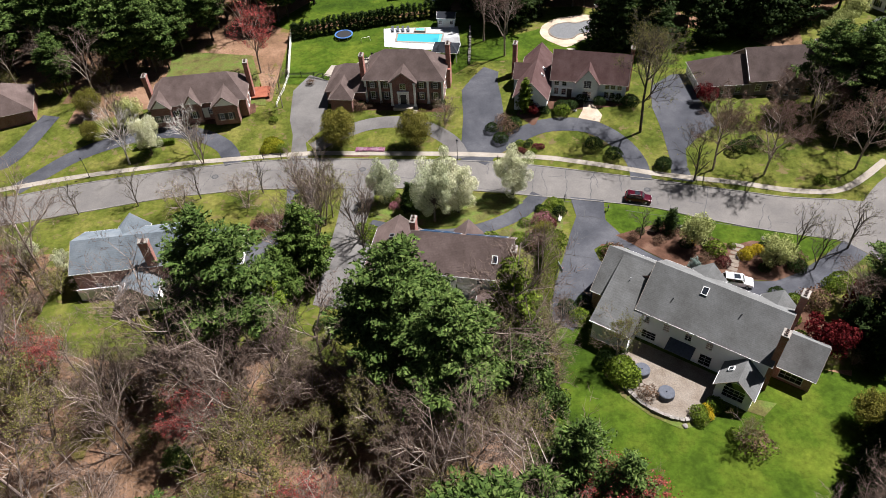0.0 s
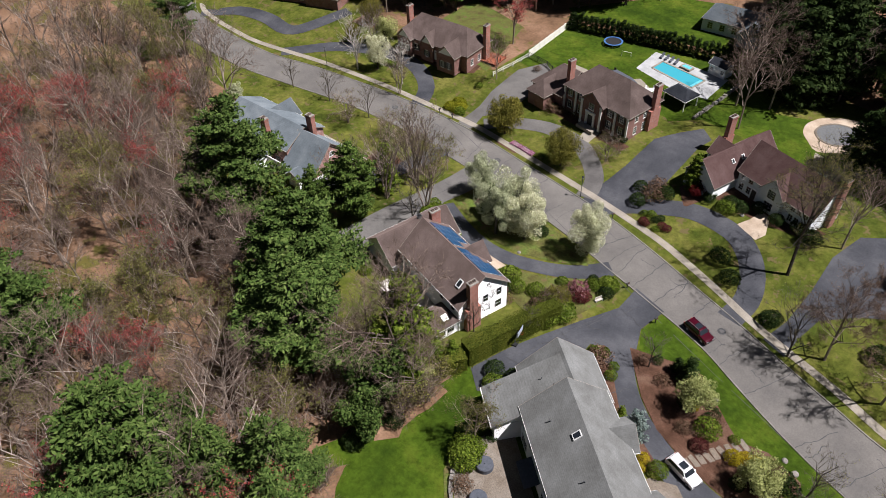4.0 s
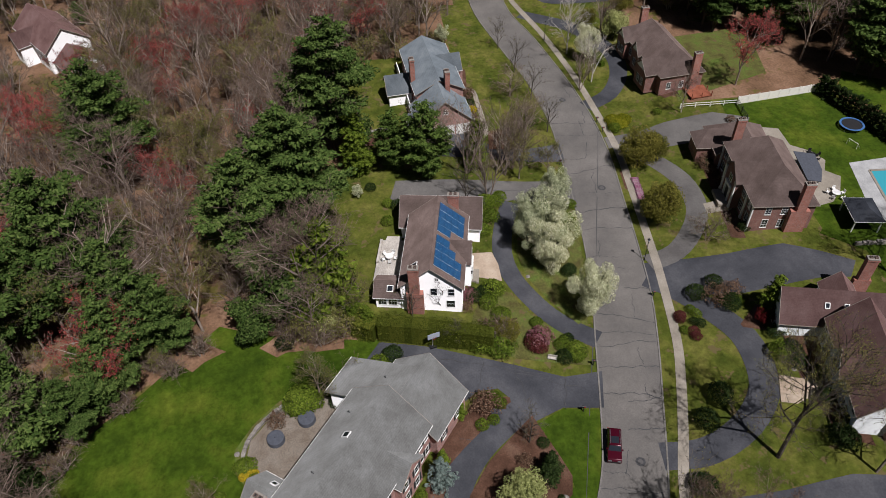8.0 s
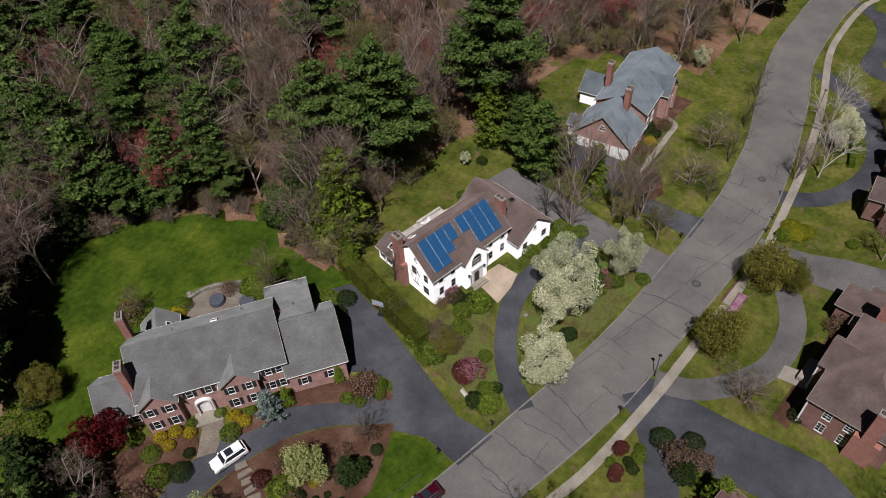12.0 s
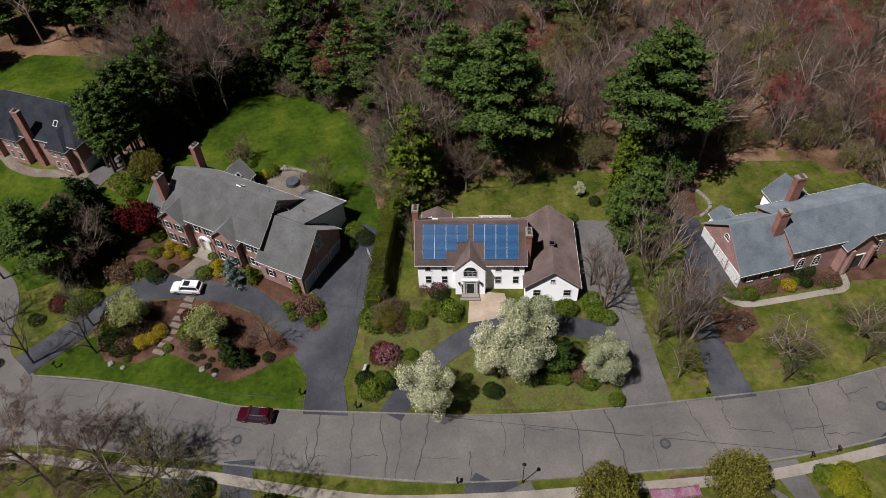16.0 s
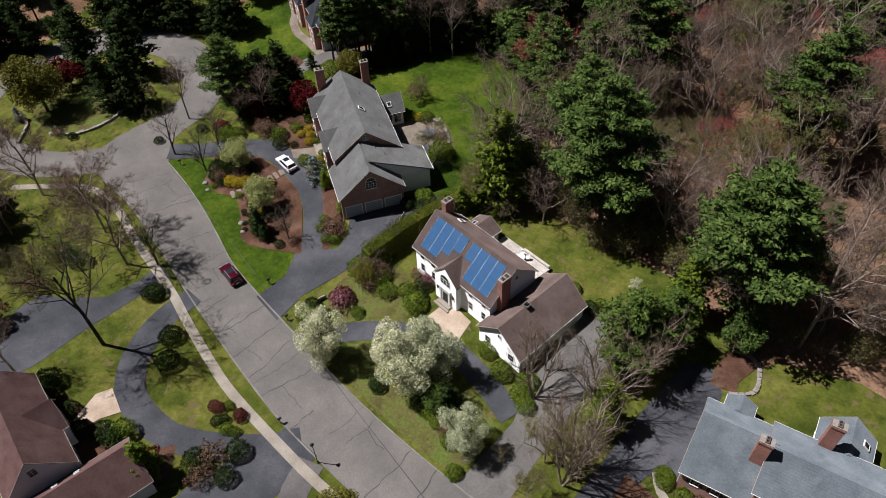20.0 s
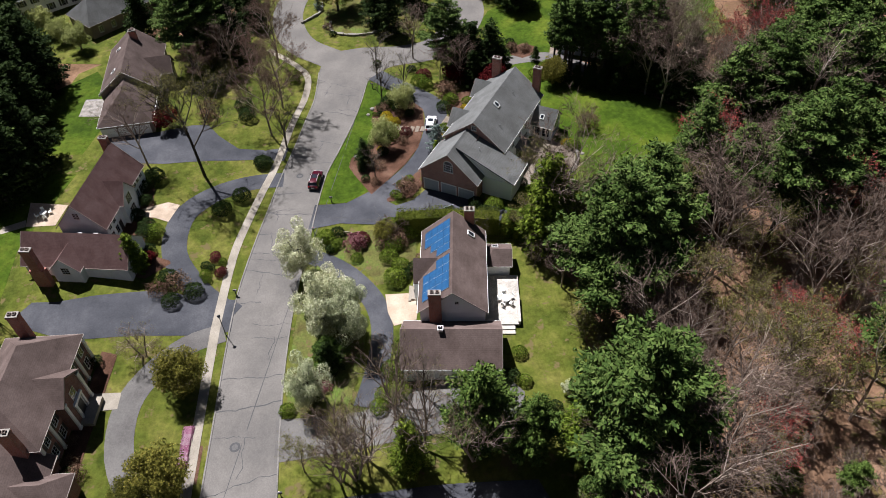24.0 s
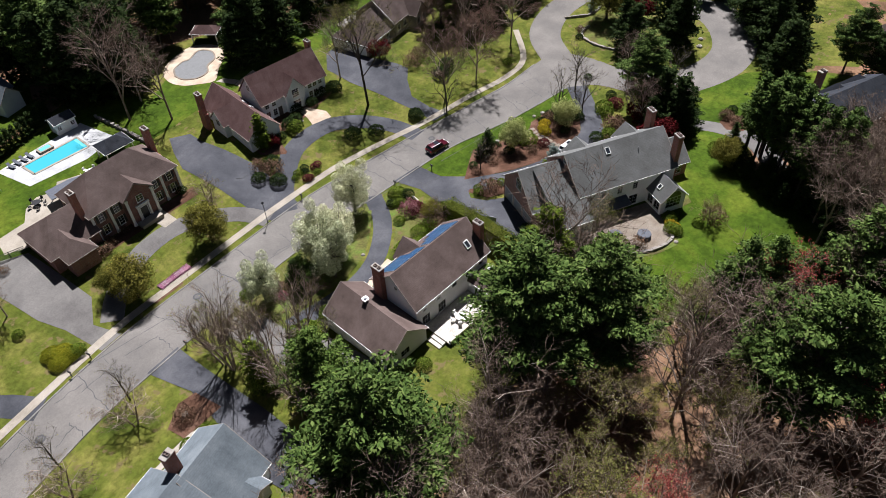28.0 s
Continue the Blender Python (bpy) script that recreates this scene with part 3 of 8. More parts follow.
road_between("road", NEAR, FAR, "grey weathered asphalt road with tar-sealed cracks")
road_between("road_bend", [(61, 84.3), (64.5, 81), (66.3, 77.5), (66.8, 70), (69, 64.5), (73, 60), (80, 55.5), (88, 52.8), (98, 53), (108, 57.5), (118, 66)],
             [(67, 94.4), (74, 92), (75.6, 84), (74.6, 77), (75.2, 70.6), (78, 67), (82.5, 64.3), (88.5, 62.2), (95, 62.5), (103, 67), (109, 75)], "asphalt road bending round the island")
strip("road_loop", [(72, 91), (79, 97.5), (87, 100.3), (96, 100.6), (105, 98), (111.5, 91.5), (114.2, 82), (113, 72), (108, 64), (100, 58.5), (92, 57)], 7.4, M_ROAD, 0.05, "asphalt loop road round the grassy island")

WALK = [(79, 105.4), (68, 97.6), (59, 97.5), (49, 100.6), (36, 104), (28.5, 106.6), (20.5, 109.2), (13, 111.2), (0, 113.1), (-6, 113.7), (-21, 115), (-34, 115.9), (-48, 115.2), (-62, 114.1), (-81, 111.3), (-100, 107.2), (-112, 106.7), (-122, 107.2), (-129, 108.6), (-136, 113.5), (-140, 120), (-142.5, 130), (-142, 145)]
strip("pavement", WALK, 1.4, M_WALK, 0.09, "pale concrete footpath along the road")

DRIVES = [
    ("driveway_apron", M_DRIVE, [(23.4, 97.2), (17.4, 98.6), (17.7, 93), (15.6, 87.3), (13.3, 80), (11, 73.2), (9.4, 67), (12.8, 64.6), (22.4, 76.3), (19.5, 80), (19.1, 83), (21.4, 85), (24.6, 87.2), (22.7, 91.6)], "dark asphalt drive in front of the garage"),
    ("driveway_garage", M_DRIVE_OLD, [(-19.2, 104.3), (-25.6, 104.6), (-26, 92.5), (-26.6, 81.5), (-27.6, 72), (-22.5, 70.6), (-19.4, 72.5), (-19, 85.5), (-20.6, 92.6)], "weathered asphalt drive to the side garage"),
    ("driveway_blue", M_DRIVE, [(-31.2, 104.9), (-36.9, 105.2), (-35.9, 97), (-35.9, 90.5), (-38, 89.5), (-41.4, 87.4), (-41, 74), (-38.5, 71), (-35, 72), (-33.2, 85.3), (-32.5, 92.4)], "dark asphalt drive narrowing to the road"),
    ("driveway_pillared", M_DRIVE_OLD, [(-33.8, 114.4), (-37.6, 114.4), (-38, 122), (-39.2, 127), (-39.6, 137), (-36.6, 143.6), (-31, 140), (-31.5, 124), (-35, 119.5)], "worn asphalt parking drive beside the brick house"),
    ("driveway_brown", M_DRIVE, [(-2.6, 111), (3.6, 110.4), (4.6, 115.4), (6.2, 119.4), (7, 124), (6.8, 131), (6.4, 137.2), (7, 141), (3.8, 143.5), (1, 139.3), (-1.7, 134), (-1.7, 125), (-2.2, 119), (-2.7, 114.5)], "dark asphalt drive beside the brown-roofed house"),
    ("driveway_east", M_DRIVE, [(37.3, 102.5), (41.2, 101.4), (41.2, 106), (42, 111), (46, 114.8), (49.6, 117), (49.6, 120), (48.3, 126.4), (48.6, 136.6), (45, 136.4), (39.6, 132), (38.1, 124.3), (38.6, 116), (38.4, 108)], "grey asphalt drive to the shaded house"),
]
for name, mat, poly, label in DRIVES:
    drape(name, poly, mat, 0.045, 4.0, label)
strip("loop_drive_grey", [(21, 87.4), (24.2, 83), (28.3, 78.4), (33.4, 75), (40.5, 72.6), (46.8, 72), (52, 74.2), (57.8, 78), (63.4, 82.2)], 4.4, M_DRIVE, 0.055, "dark asphalt loop drive past the front door")
strip("loop_drive_white", [(11.8, 99.6), (8.3, 95.2), (4, 91.8), (-1.9, 89), (-7.6, 88.4), (-13.9, 89.8), (-20, 92.2)], 3.3, M_DRIVE, 0.065, "dark asphalt loop drive with grey cracks")
strip("loop_drive_brown", [(0.6, 110.6), (3.4, 113.8), (7.9, 117.3), (14.8, 120.6), (22.4, 120.2), (27, 117.4), (30.2, 113), (31.8, 108), (31.6, 102.6)], 4.0, M_DRIVE, 0.055, "dark asphalt loop drive round a lawn")
strip("loop_drive_pillared", [(-33, 117.6), (-28.5, 121.4), (-21.5, 124.4), (-14, 124.4), (-8.5, 121.6), (-4.2, 117.2), (-2.6, 112)], 3.6, M_DRIVE_OLD, 0.055, "worn asphalt horseshoe drive")
strip("loop_drive_west", [(-92, 108), (-84, 117), (-76, 121.8), (-67, 124.6), (-58.8, 123.6), (-52.3, 119.6), (-49, 113.6)], 3.8, M_DRIVE, 0.05, "dark asphalt loop drive with a hedge inside it")
strip("drive_corner_house", [(61, 56), (61.4, 51), (60, 45.5), (56, 41), (51, 37.6)], 4.2, M_DRIVE_OLD, 0.05, "asphalt drive of the dark-roofed house")
strip("drive_west_end", [(-126.5, 106.4), (-119.5, 113.5), (-109.2, 115.9), (-99, 115.6), (-95, 121.3), (-92.5, 131)], 4.2, M_DRIVE, 0.05, "dark asphalt loop drive of the long house")

PATHS = [
    ("front_path", M_PAVER, [(40.6, 71.4), (37.6, 69.8), (35.6, 66.2), (37.2, 65), (39.6, 67.6), (42.6, 70)], "tan paved path to the front door"),
    ("terrace", M_CREAM, [(-4.2, 82.4), (-7.2, 83.2), (-7.4, 86.6), (-4.6, 87.2), (-0.9, 87.2), (-1.8, 83.5)], "tan paved forecourt by the front door"),
    ("front_path", M_CREAM, [(22.4, 122.2), (26.6, 120.6), (27.4, 122.6), (26, 126.8), (24.2, 127.4), (23.6, 124.6)], "pale tan path to the front door"),
    ("front_path", M_WALK, [(-14.2, 125.6), (-11.6, 125.4), (-11.4, 129.6), (-14.4, 129.8)], "white stone path to the porch"),
    ("patio", M_PAVER, [(29.5, 51.2), (26.6, 48.8), (23.5, 49.2), (20.4, 51.6), (18.2, 54.8), (17.4, 58.2), (18.6, 60.8), (21.5, 62.6), (33, 54.6)], "tan flagstone patio with curved wall"),
    ("terrace", M_WALK, [(-33.4, 143), (-32, 147.4), (-26.6, 147.2), (-24.2, 150.2), (-21.2, 151.4), (-18.4, 149.8), (-16.4, 151.8), (-12.8, 149.8), (-10, 147), (-9, 142), (-30, 141)], "pale concrete terrace behind the brick house"),
    ("pool_deck", M_PALECON, [(-19.8, 155.2), (-20.4, 164.6), (-1.6, 164), (-1.2, 153.6), (-8.8, 152.6)], "white concrete pool surround"),
    ("terrace", M_STONE, [(56, 138), (62.5, 138), (63, 142.6), (57, 143)], "grey-blue stone terrace beside the shaded house"),
    ("terrace", M_CREAM, [(24.4, 141), (29.4, 139.8), (31.4, 146.6), (25, 146)], "cream paved terrace behind the brown-roofed house"),
    ("path", M_WALK, [(25, 146.05), (26.8, 146.3), (25.6, 150), (23.8, 150.4)], "pale path to the round pool"),
]
for name, mat, poly, label in PATHS:
    drape(name, poly, mat, 0.075, 3.0, label)
strip("garden_path", [(-38.6, 88.6), (-41, 91), (-47, 91.2), (-53, 91), (-57.4, 90.6), (-58, 87.2)], 1.0, M_WALK, 0.08, "pale curving garden path")
strip("garden_path", [(85.3, 26.4), (82.5, 29.6), (77.5, 33.6), (75, 36.8), (71, 39.4), (67, 40.6), (60.5, 43)], 1.9, M_PAVER, 0.08, "tan path along the dark-roofed house")

BEDS = [
    [(23.6, 87.0), (25.9, 84.4), (30, 80.0), (34.3, 76.9), (41, 74.75), (46.8, 74.15), (51.2, 76.1), (52.6, 77.2), (53.2, 80.5), (51.6, 83.6), (46.7, 84.8), (43.0, 83.6), (41.1, 84.8), (37.5, 87.4), (35.2, 89.8), (32.7, 90.4), (29.7, 89.4), (28.6, 86.6), (25.6, 87.8)],
    [(20.6, 84.4), (20.2, 80.2), (23, 77.6), (29, 72.8), (31.6, 73.4), (28, 77), (24.6, 80.8), (22.6, 84.6)],
    [(31, 73), (35.6, 69.6), (38.4, 71.4), (36, 72.8), (32.6, 74.4)],
    [(42, 69.6), (39, 66.4), (44, 62.6), (50, 60.6), (52, 64), (48.6, 69.2)],
    [(10, 98.4), (2.6, 100.4), (-8, 102), (-18.4, 103), (-19.4, 94.4), (-13, 92), (-7.6, 90.8), (-1.6, 91.4), (3.4, 94)],
    [(16.2, 97.2), (13, 97.6), (10, 94.6), (6, 90.4), (1.4, 87.8), (1, 84), (6, 81.4), (11.6, 80.4), (14.2, 87)],
    [(-35.8, 90.8), (-42, 91.6), (-42, 95), (-38.4, 97), (-35.8, 96.2)],
    [(-41, 88), (-57, 85.8), (-66, 86.6), (-66.5, 90.4), (-58.4, 89.6), (-47, 90.2), (-41.4, 90)],
    [(-24.5, 129.2), (-5, 126.8), (-4.2, 129), (-24, 131.6)],
    [(13, 120.6), (9.6, 124.6), (10.6, 128), (14, 126), (24, 124.8), (33, 125.4), (35, 129), (18, 131)],
    [(-66, 126.4), (-52, 126.8), (-47, 130), (-47.6, 133), (-66, 129.4)],
    [(16, 56.4), (17.8, 52.6), (21, 49.4), (24.6, 47.2), (28, 47.6), (32, 50.6), (36, 48.6), (38.4, 50.6), (30.4, 53), (26.4, 49.8), (23.6, 50), (20.6, 52.4), (18.6, 56), (17.6, 59)],
    [(84, 92), (80, 84), (80, 74), (86, 68.4), (94, 68), (101, 74), (101, 86), (94, 92)],
    [(62, 46.8), (65.6, 45.8), (68.2, 48), (67.6, 51), (64, 51.8), (61.4, 49.8)],
    [(-40, 64.3), (-42.4, 63.8), (-43.2, 67.4), (-42, 71.1), (-42.4, 73), (-39, 73.5), (-38.6, 69.9)],
    [(-52, 154), (-46, 136), (-45, 132), (-70, 137), (-72, 158)],
]
for i, poly in enumerate(BEDS):
    weedy = i in (4, 5, 11, 12, 15)
    drape("planting_bed", poly, M_ROUGHBED if weedy else M_MULCH, 0.06, 3.0, "weedy brown and green planting bed" if weedy else "brown bark mulch planting bed")
drape("berm", [(-21.4, 113.9), (-26.8, 114.4), (-26.4, 115.6), (-21, 115)], M_MULCH, 0.05, 3, "mulched strip by the footpath")


# ---- houses ----
def roof_gable(x0, x1, y0, y1, ze, rise, axis='x', o=0.35, hip=(0.0, 0.0), t=0.16):
    """Roof slabs over a rectangle: the ridge runs along the axis; hip: how far each ridge end is drawn in."""
    s = Soup()
    if axis == 'y':
        x0, x1, y0, y1 = y0, y1, x0, x1
    h = (y1 - y0) / 2
    yc, zr = (y0 + y1) / 2, ze + rise
    k = rise / h
    ez = ze - k * o
    ra = (x0 - o * (hip[0] == 0)) + hip[0]
    rb = (x1 + o * (hip[1] == 0)) - hip[1]
    a, b, c, d = (x0 - o, y0 - o, ez), (x1 + o, y0 - o, ez), (x1 + o, y1 + o, ez), (x0 - o, y1 + o, ez)
    r0, r1 = (ra, yc, zr), (rb, yc, zr)
    polys = [[a, b, r1, r0], [c, d, r0, r1]]
    if hip[0]:
        polys.append([d, a, r0])
    if hip[1]:
        polys.append([b, c, r1])
    for p in polys:
        p = [(q[0], q[1], q[2] + t) for q in p]
        if axis == 'y':
            p = [(q[1], q[0], q[2]) for q in p][::-1]
        s.slab(p, t)
    trim = []
    edges = [(a, b), (c, d)]
    edges += [(a, r0), (r0, d)] if not hip[0] else [(d, a)]
    edges += [(b, r1), (r1, c)] if not hip[1] else [(b, c)]
    for p, q in edges:
        e = [(p[0], p[1], p[2] + t * 0.45), (q[0], q[1], q[2] + t * 0.45)]
        cx, cy = (x0 + x1) / 2, (y0 + y1) / 2
        if axis == 'y':
            e = [(v[1], v[0], v[2]) for v in e]
            cx, cy = cy, cx
        e = [(v[0] + (0.03 if v[0] > cx else -0.03), v[1] + (0.03 if v[1] > cy else -0.03), v[2]) for v in e]
        trim.append(Soup().beam(e[0], e[1], 0.05, t * 0.72))
    return s, trim


def wall_block(x0, x1, y0, y1, z0, ze, rise=0.0, axis='x', hip=(0.0, 0.0)):
    s = Soup().box(x0, x1, y0, y1, z0, ze)
    if rise:
        yc, xc = (y0 + y1) / 2, (x0 + x1) / 2
        if axis == 'x':
            ends = [(x, (y0, y1)) for x, hp in ((x0, hip[0]), (x1, hip[1])) if not hp]
            for x, _ in ends:
                w = 0.25 if x == x0 else -0.25
                s.add([(x, y0, ze), (x, y1, ze), (x, yc, ze + rise), (x + w, y0, ze), (x + w, y1, ze), (x + w, yc, ze + rise)],
                      [(0, 2, 1), (3, 4, 5), (0, 3, 5, 2), (1, 2, 5, 4)])
        else:
            for y, hp in ((y0, hip[0]), (y1, hip[1])):
                if not hp:
                    w = 0.25 if y == y0 else -0.25
                    s.add([(x0, y, ze), (x1, y, ze), (xc, y, ze + rise), (x0, y + w, ze), (x1, y + w, ze), (xc, y + w, ze + rise)],
                          [(0, 1, 2), (3, 5, 4), (0, 2, 5, 3), (1, 4, 5, 2)])
    return s


_cache = {}


def wing(house, x0, x1, y0, y1, ze, rise, wall, roof, axis='x', hip=(0.0, 0.0), o=0.35, z0=-0.6, trim=None):
    part("wall", wall_block(x0, x1, y0, y1, z0, ze, rise, axis, hip).mesh("wall"), wall, house)
    r, t = roof_gable(x0, x1, y0, y1, ze, rise, axis, o, hip)
    ro = part("roof", r.mesh("roof"), roof, house)
    for i, q in enumerate(t):
        part("fascia", q.mesh("fascia"), trim or (M_TRIM_TAN if wall in (M_BRICK, M_STUCCO, M_TAN) or i > 1 else M_TRIM), ro, "painted fascia board")
    return ro


def window(house, x, y, z, face, w=0.95, hgt=1.45, shutters=True, bars=(2, 3), shutter_mat=None, frame_mat=None, arch=False, sill=0.06):
    """A window on a wall; face: '+y', '-y', '+x' or '-x'. z: its middle."""
    shutter_mat, frame_mat = shutter_mat or M_BLACK, frame_mat or M_TRIM
    proud = 0.05 if sill < 0.1 else 0.08
    key = ("w", w, hgt, bars, arch, frame_mat.name, sill)
    if key not in _cache:
        s = Soup()
        f = 0.06
        xs, zs = [-w / 2 - f, -w / 2], [-hgt / 2 - f, -hgt / 2]
        for i in range(1, bars[0]):
            c = -w / 2 + w * i / bars[0]
            xs += [c - 0.015, c + 0.015]
        for i in range(1, bars[1]):
            c = -hgt / 2 + hgt * i / bars[1]
            zs += [c - 0.015, c + 0.015]
        s.lattice(xs + [w / 2, w / 2 + f], zs + [hgt / 2, hgt / 2 + f], -0.02, proud)
        if arch:
            n = 10
            for i in range(n):
                a, b = math.pi * i / n, math.pi * (i + 1) / n
                s.beam((w / 2 * math.cos(a), 0.04, hgt / 2 + w / 2 * math.sin(a)), (w / 2 * math.cos(b), 0.04, hgt / 2 + w / 2 * math.sin(b)), 0.1, 0.1)
        p = Soup().box(-w / 2, w / 2, -0.02, 0.03, -hgt / 2, hgt / 2)
        if arch:
            n = 10
            ring = [(w / 2 * math.cos(math.pi * i / n), 0.03, hgt / 2 + w / 2 * math.sin(math.pi * i / n)) for i in range(n + 1)]
            p.add(ring, [tuple(range(n, -1, -1))])
        ledge = Soup().box(-w / 2 - 0.1, w / 2 + 0.1, -0.02, sill + 0.03, -hgt / 2 - 0.16, -hgt / 2 - 0.09)
        sh = Soup()
        line = [(-0.02, -hgt / 2)]
        for k in range(8):
            line += [(0.055, -hgt / 2 + hgt * k / 8), (0.03, -hgt / 2 + hgt * (k + 0.98) / 8)]
        line += [(-0.02, hgt / 2)]
        n = len(line)
        sh.add([(q, a, b) for q in (-0.2, 0.2) for a, b in line], [(i, i + 1, n + i + 1, n + i) for i in range(n - 1)] + [(n - 1, 0, n, 2 * n - 1), tuple(range(n - 1, -1, -1)), tuple(range(n, 2 * n))])
        _cache[key] = [s.mesh("window"), p.mesh("pane"), ledge.mesh("sill"), sh.mesh("shutter")]
        for me, mt in zip(_cache[key], (frame_mat, M_GLASS, frame_mat, shutter_mat)):
            me.materials.append(mt)
    s, p, ledge, sh = _cache[key]
    turn = {'+y': 0, '-x': 90, '-y': 180, '+x': 270}[face]
    ob = part("window", s, None, house, "", pose(x, y, z, 0, 0, turn))
    part("pane", p, None, ob)
    part("sill", ledge, None, ob)
    if shutters:
        for q in (-1, 1):
            part("shutter", sh, None, ob, "black louvred shutter", pose(q * (w / 2 + 0.31), 0, 0))
    return ob


def door(house, x, y, z0, face, w=1.0, hgt=2.1, mat=None, label="panelled front door", surround=True):
    turn = {'+y': 0, '-x': 90, '-y': 180, '+x': 270}[face]
    s = Soup().box(-w / 2, w / 2, -0.02, 0.05, 0, hgt)
    for i in (-1, 1):
        for j in range(3):
            s.box(i * w / 4 - w / 6, i * w / 4 + w / 6, 0.05, 0.07, 0.15 + j * hgt / 3.2, 0.15 + j * hgt / 3.2 + hgt / 4.2)
    ob = part("door", s.mesh("door"), mat or M_DOOR_WHITE, house, label, pose(x, y, z0, 0, 0, turn))
    if surround:
        f = Soup().box(-w / 2 - 0.14, -w / 2, -0.02, 0.1, 0, hgt).box(w / 2, w / 2 + 0.14, -0.02, 0.1, 0, hgt).box(-w / 2 - 0.2, w / 2 + 0.2, -0.02, 0.12, hgt, hgt + 0.18)
        part("door_frame", f.mesh("door_frame"), M_TRIM, ob)
    part("handle", Soup().box(w / 2 - 0.14, w / 2 - 0.1, 0.05, 0.12, 1.0, 1.06).mesh("handle"), M_STEEL, ob)
    return ob


def garage_door(house, x, y, z0, face, w=2.6, hgt=2.2, mat=None):
    turn = {'+y': 0, '-x': 90, '-y': 180, '+x': 270}[face]
    s = Soup()
    for r in range(4):
        s.box(-w / 2, w / 2, -0.02, 0.03, hgt * r / 4 + 0.012, hgt * (r + 1) / 4 - 0.012)
        for c in range(4):
            s.box(-w / 2 + w * c / 4 + 0.09, -w / 2 + w * (c + 1) / 4 - 0.09, 0.03, 0.05, hgt * r / 4 + 0.1, hgt * (r + 1) / 4 - 0.1)
    ob = part("garage_door", s.mesh("garage_door"), mat or M_DOOR_WHITE, house, "panelled garage door", pose(x, y, z0, 0, 0, turn))
    f = Soup().box(-w / 2 - 0.15, -w / 2, -0.02, 0.08, 0, hgt).box(w / 2, w / 2 + 0.15, -0.02, 0.08, 0, hgt).box(-w / 2 - 0.15, w / 2 + 0.15, -0.02, 0.08, hgt, hgt + 0.18)
    part("door_frame", f.mesh("door_frame"), M_TRIM, ob)
    return ob


def chimney(house, x, y, top, wx=0.9, wy=1.7, z0=-0.6, mat=None, flues=2, shoulder=0.0):
    s = Soup().box(x - wx / 2, x + wx / 2, y - wy / 2, y + wy / 2, z0, top - 0.25)
    s.box(x - wx / 2 - 0.07, x + wx / 2 + 0.07, y - wy / 2 - 0.07, y + wy / 2 + 0.07, top - 0.55, top - 0.3)
    if shoulder:
        s.box(x - wx / 2 - 0.02, x + wx / 2 + 0.02, y - wy / 2 - shoulder, y + wy / 2 + shoulder, z0, top * 0.45)
    ob = part("chimney", s.mesh("chimney"), mat or M_BRICK_CHIM, house, "tall red brick chimney")
    part("cap", Soup().box(x - wx / 2 - 0.05, x + wx / 2 + 0.05, y - wy / 2 - 0.05, y + wy / 2 + 0.05, top - 0.25, top - 0.12).mesh("cap"), M_CAP, ob, "pale stone cap")
    for i in range(flues):
        q = y + (i - (flues - 1) / 2) * wy / (flues + 0.3)
        f = Soup().lattice([x - 0.22, x - 0.15, x + 0.15, x + 0.22], [q - 0.22, q - 0.15, q + 0.15, q + 0.22], top - 0.12, top + 0.12)
        f.v = [(a, c, b) for a, b, c in f.v]
        f.f = [t[::-1] for t in f.f]
        part("flue", f.mesh("flue"), M_FLUE, ob)
        # A solid plate painted black for the darkness down the flue.
        part("flue_opening", Soup().box(x - 0.15, x + 0.15, q - 0.15, q + 0.15, top - 0.13, top - 0.1).mesh("flue_opening"), M_BLACK, ob)
    return ob


def on_slope(x, y, wing_box, axis='x', up=0.0):
    """Pose on a gable roof's slope: local z stands off the roof, local y points up the slope."""
    x0, x1, y0, y1, ze, rise = wing_box
    if axis == 'x':
        yc, hf = (y0 + y1) / 2, (y1 - y0) / 2
        sgn = 1 if y > yc else -1
        ang = math.degrees(math.atan2(rise, hf))
        z = ze + rise * (1 - abs(y - yc) / hf) + 0.16 + up
        return pose(x, y, z, ang if sgn < 0 else ang, 0, 0 if sgn < 0 else 180)
    xc, hf = (x0 + x1) / 2, (x1 - x0) / 2
    sgn = 1 if x > xc else -1
    ang = math.degrees(math.atan2(rise, hf))
    z = ze + rise * (1 - abs(x - xc) / hf) + 0.16 + up
    return pose(x, y, z, ang, 0, 90 if sgn > 0 else -90)


def skylight(house, m, w=0.9, l=1.3):
    s = Soup().lattice([-w / 2, -w / 2 + 0.1, w / 2 - 0.1, w / 2], [-l / 2, -l / 2 + 0.1, l / 2 - 0.1, l / 2], -0.16, 0.0)
    s.v = [(a, c, -b) for a, b, c in s.v]
    ob = part("skylight", s.mesh("skylight"), M_TRIM, house, "white framed skylight", m)
    part("pane", Soup().box(-w / 2 + 0.1, w / 2 - 0.1, -l / 2 + 0.1, l / 2 - 0.1, 0.02, 0.12).mesh("pane"), M_GLASS, ob)


def vent(house, m, hgt=0.5):
    ob = part("vent_pipe", Soup().tube((0, 0, -0.2), (0, 0, hgt), 0.07, 0.07, 8, True).mesh("vent_pipe"), M_STEEL, house, "small roof vent pipe", m)
    return ob


def house_at(x, y, ang, label, base=None):
    return thing("house", pose(x, y, ground(x, y) if base is None else base, 0, 0, ang), label, "house")


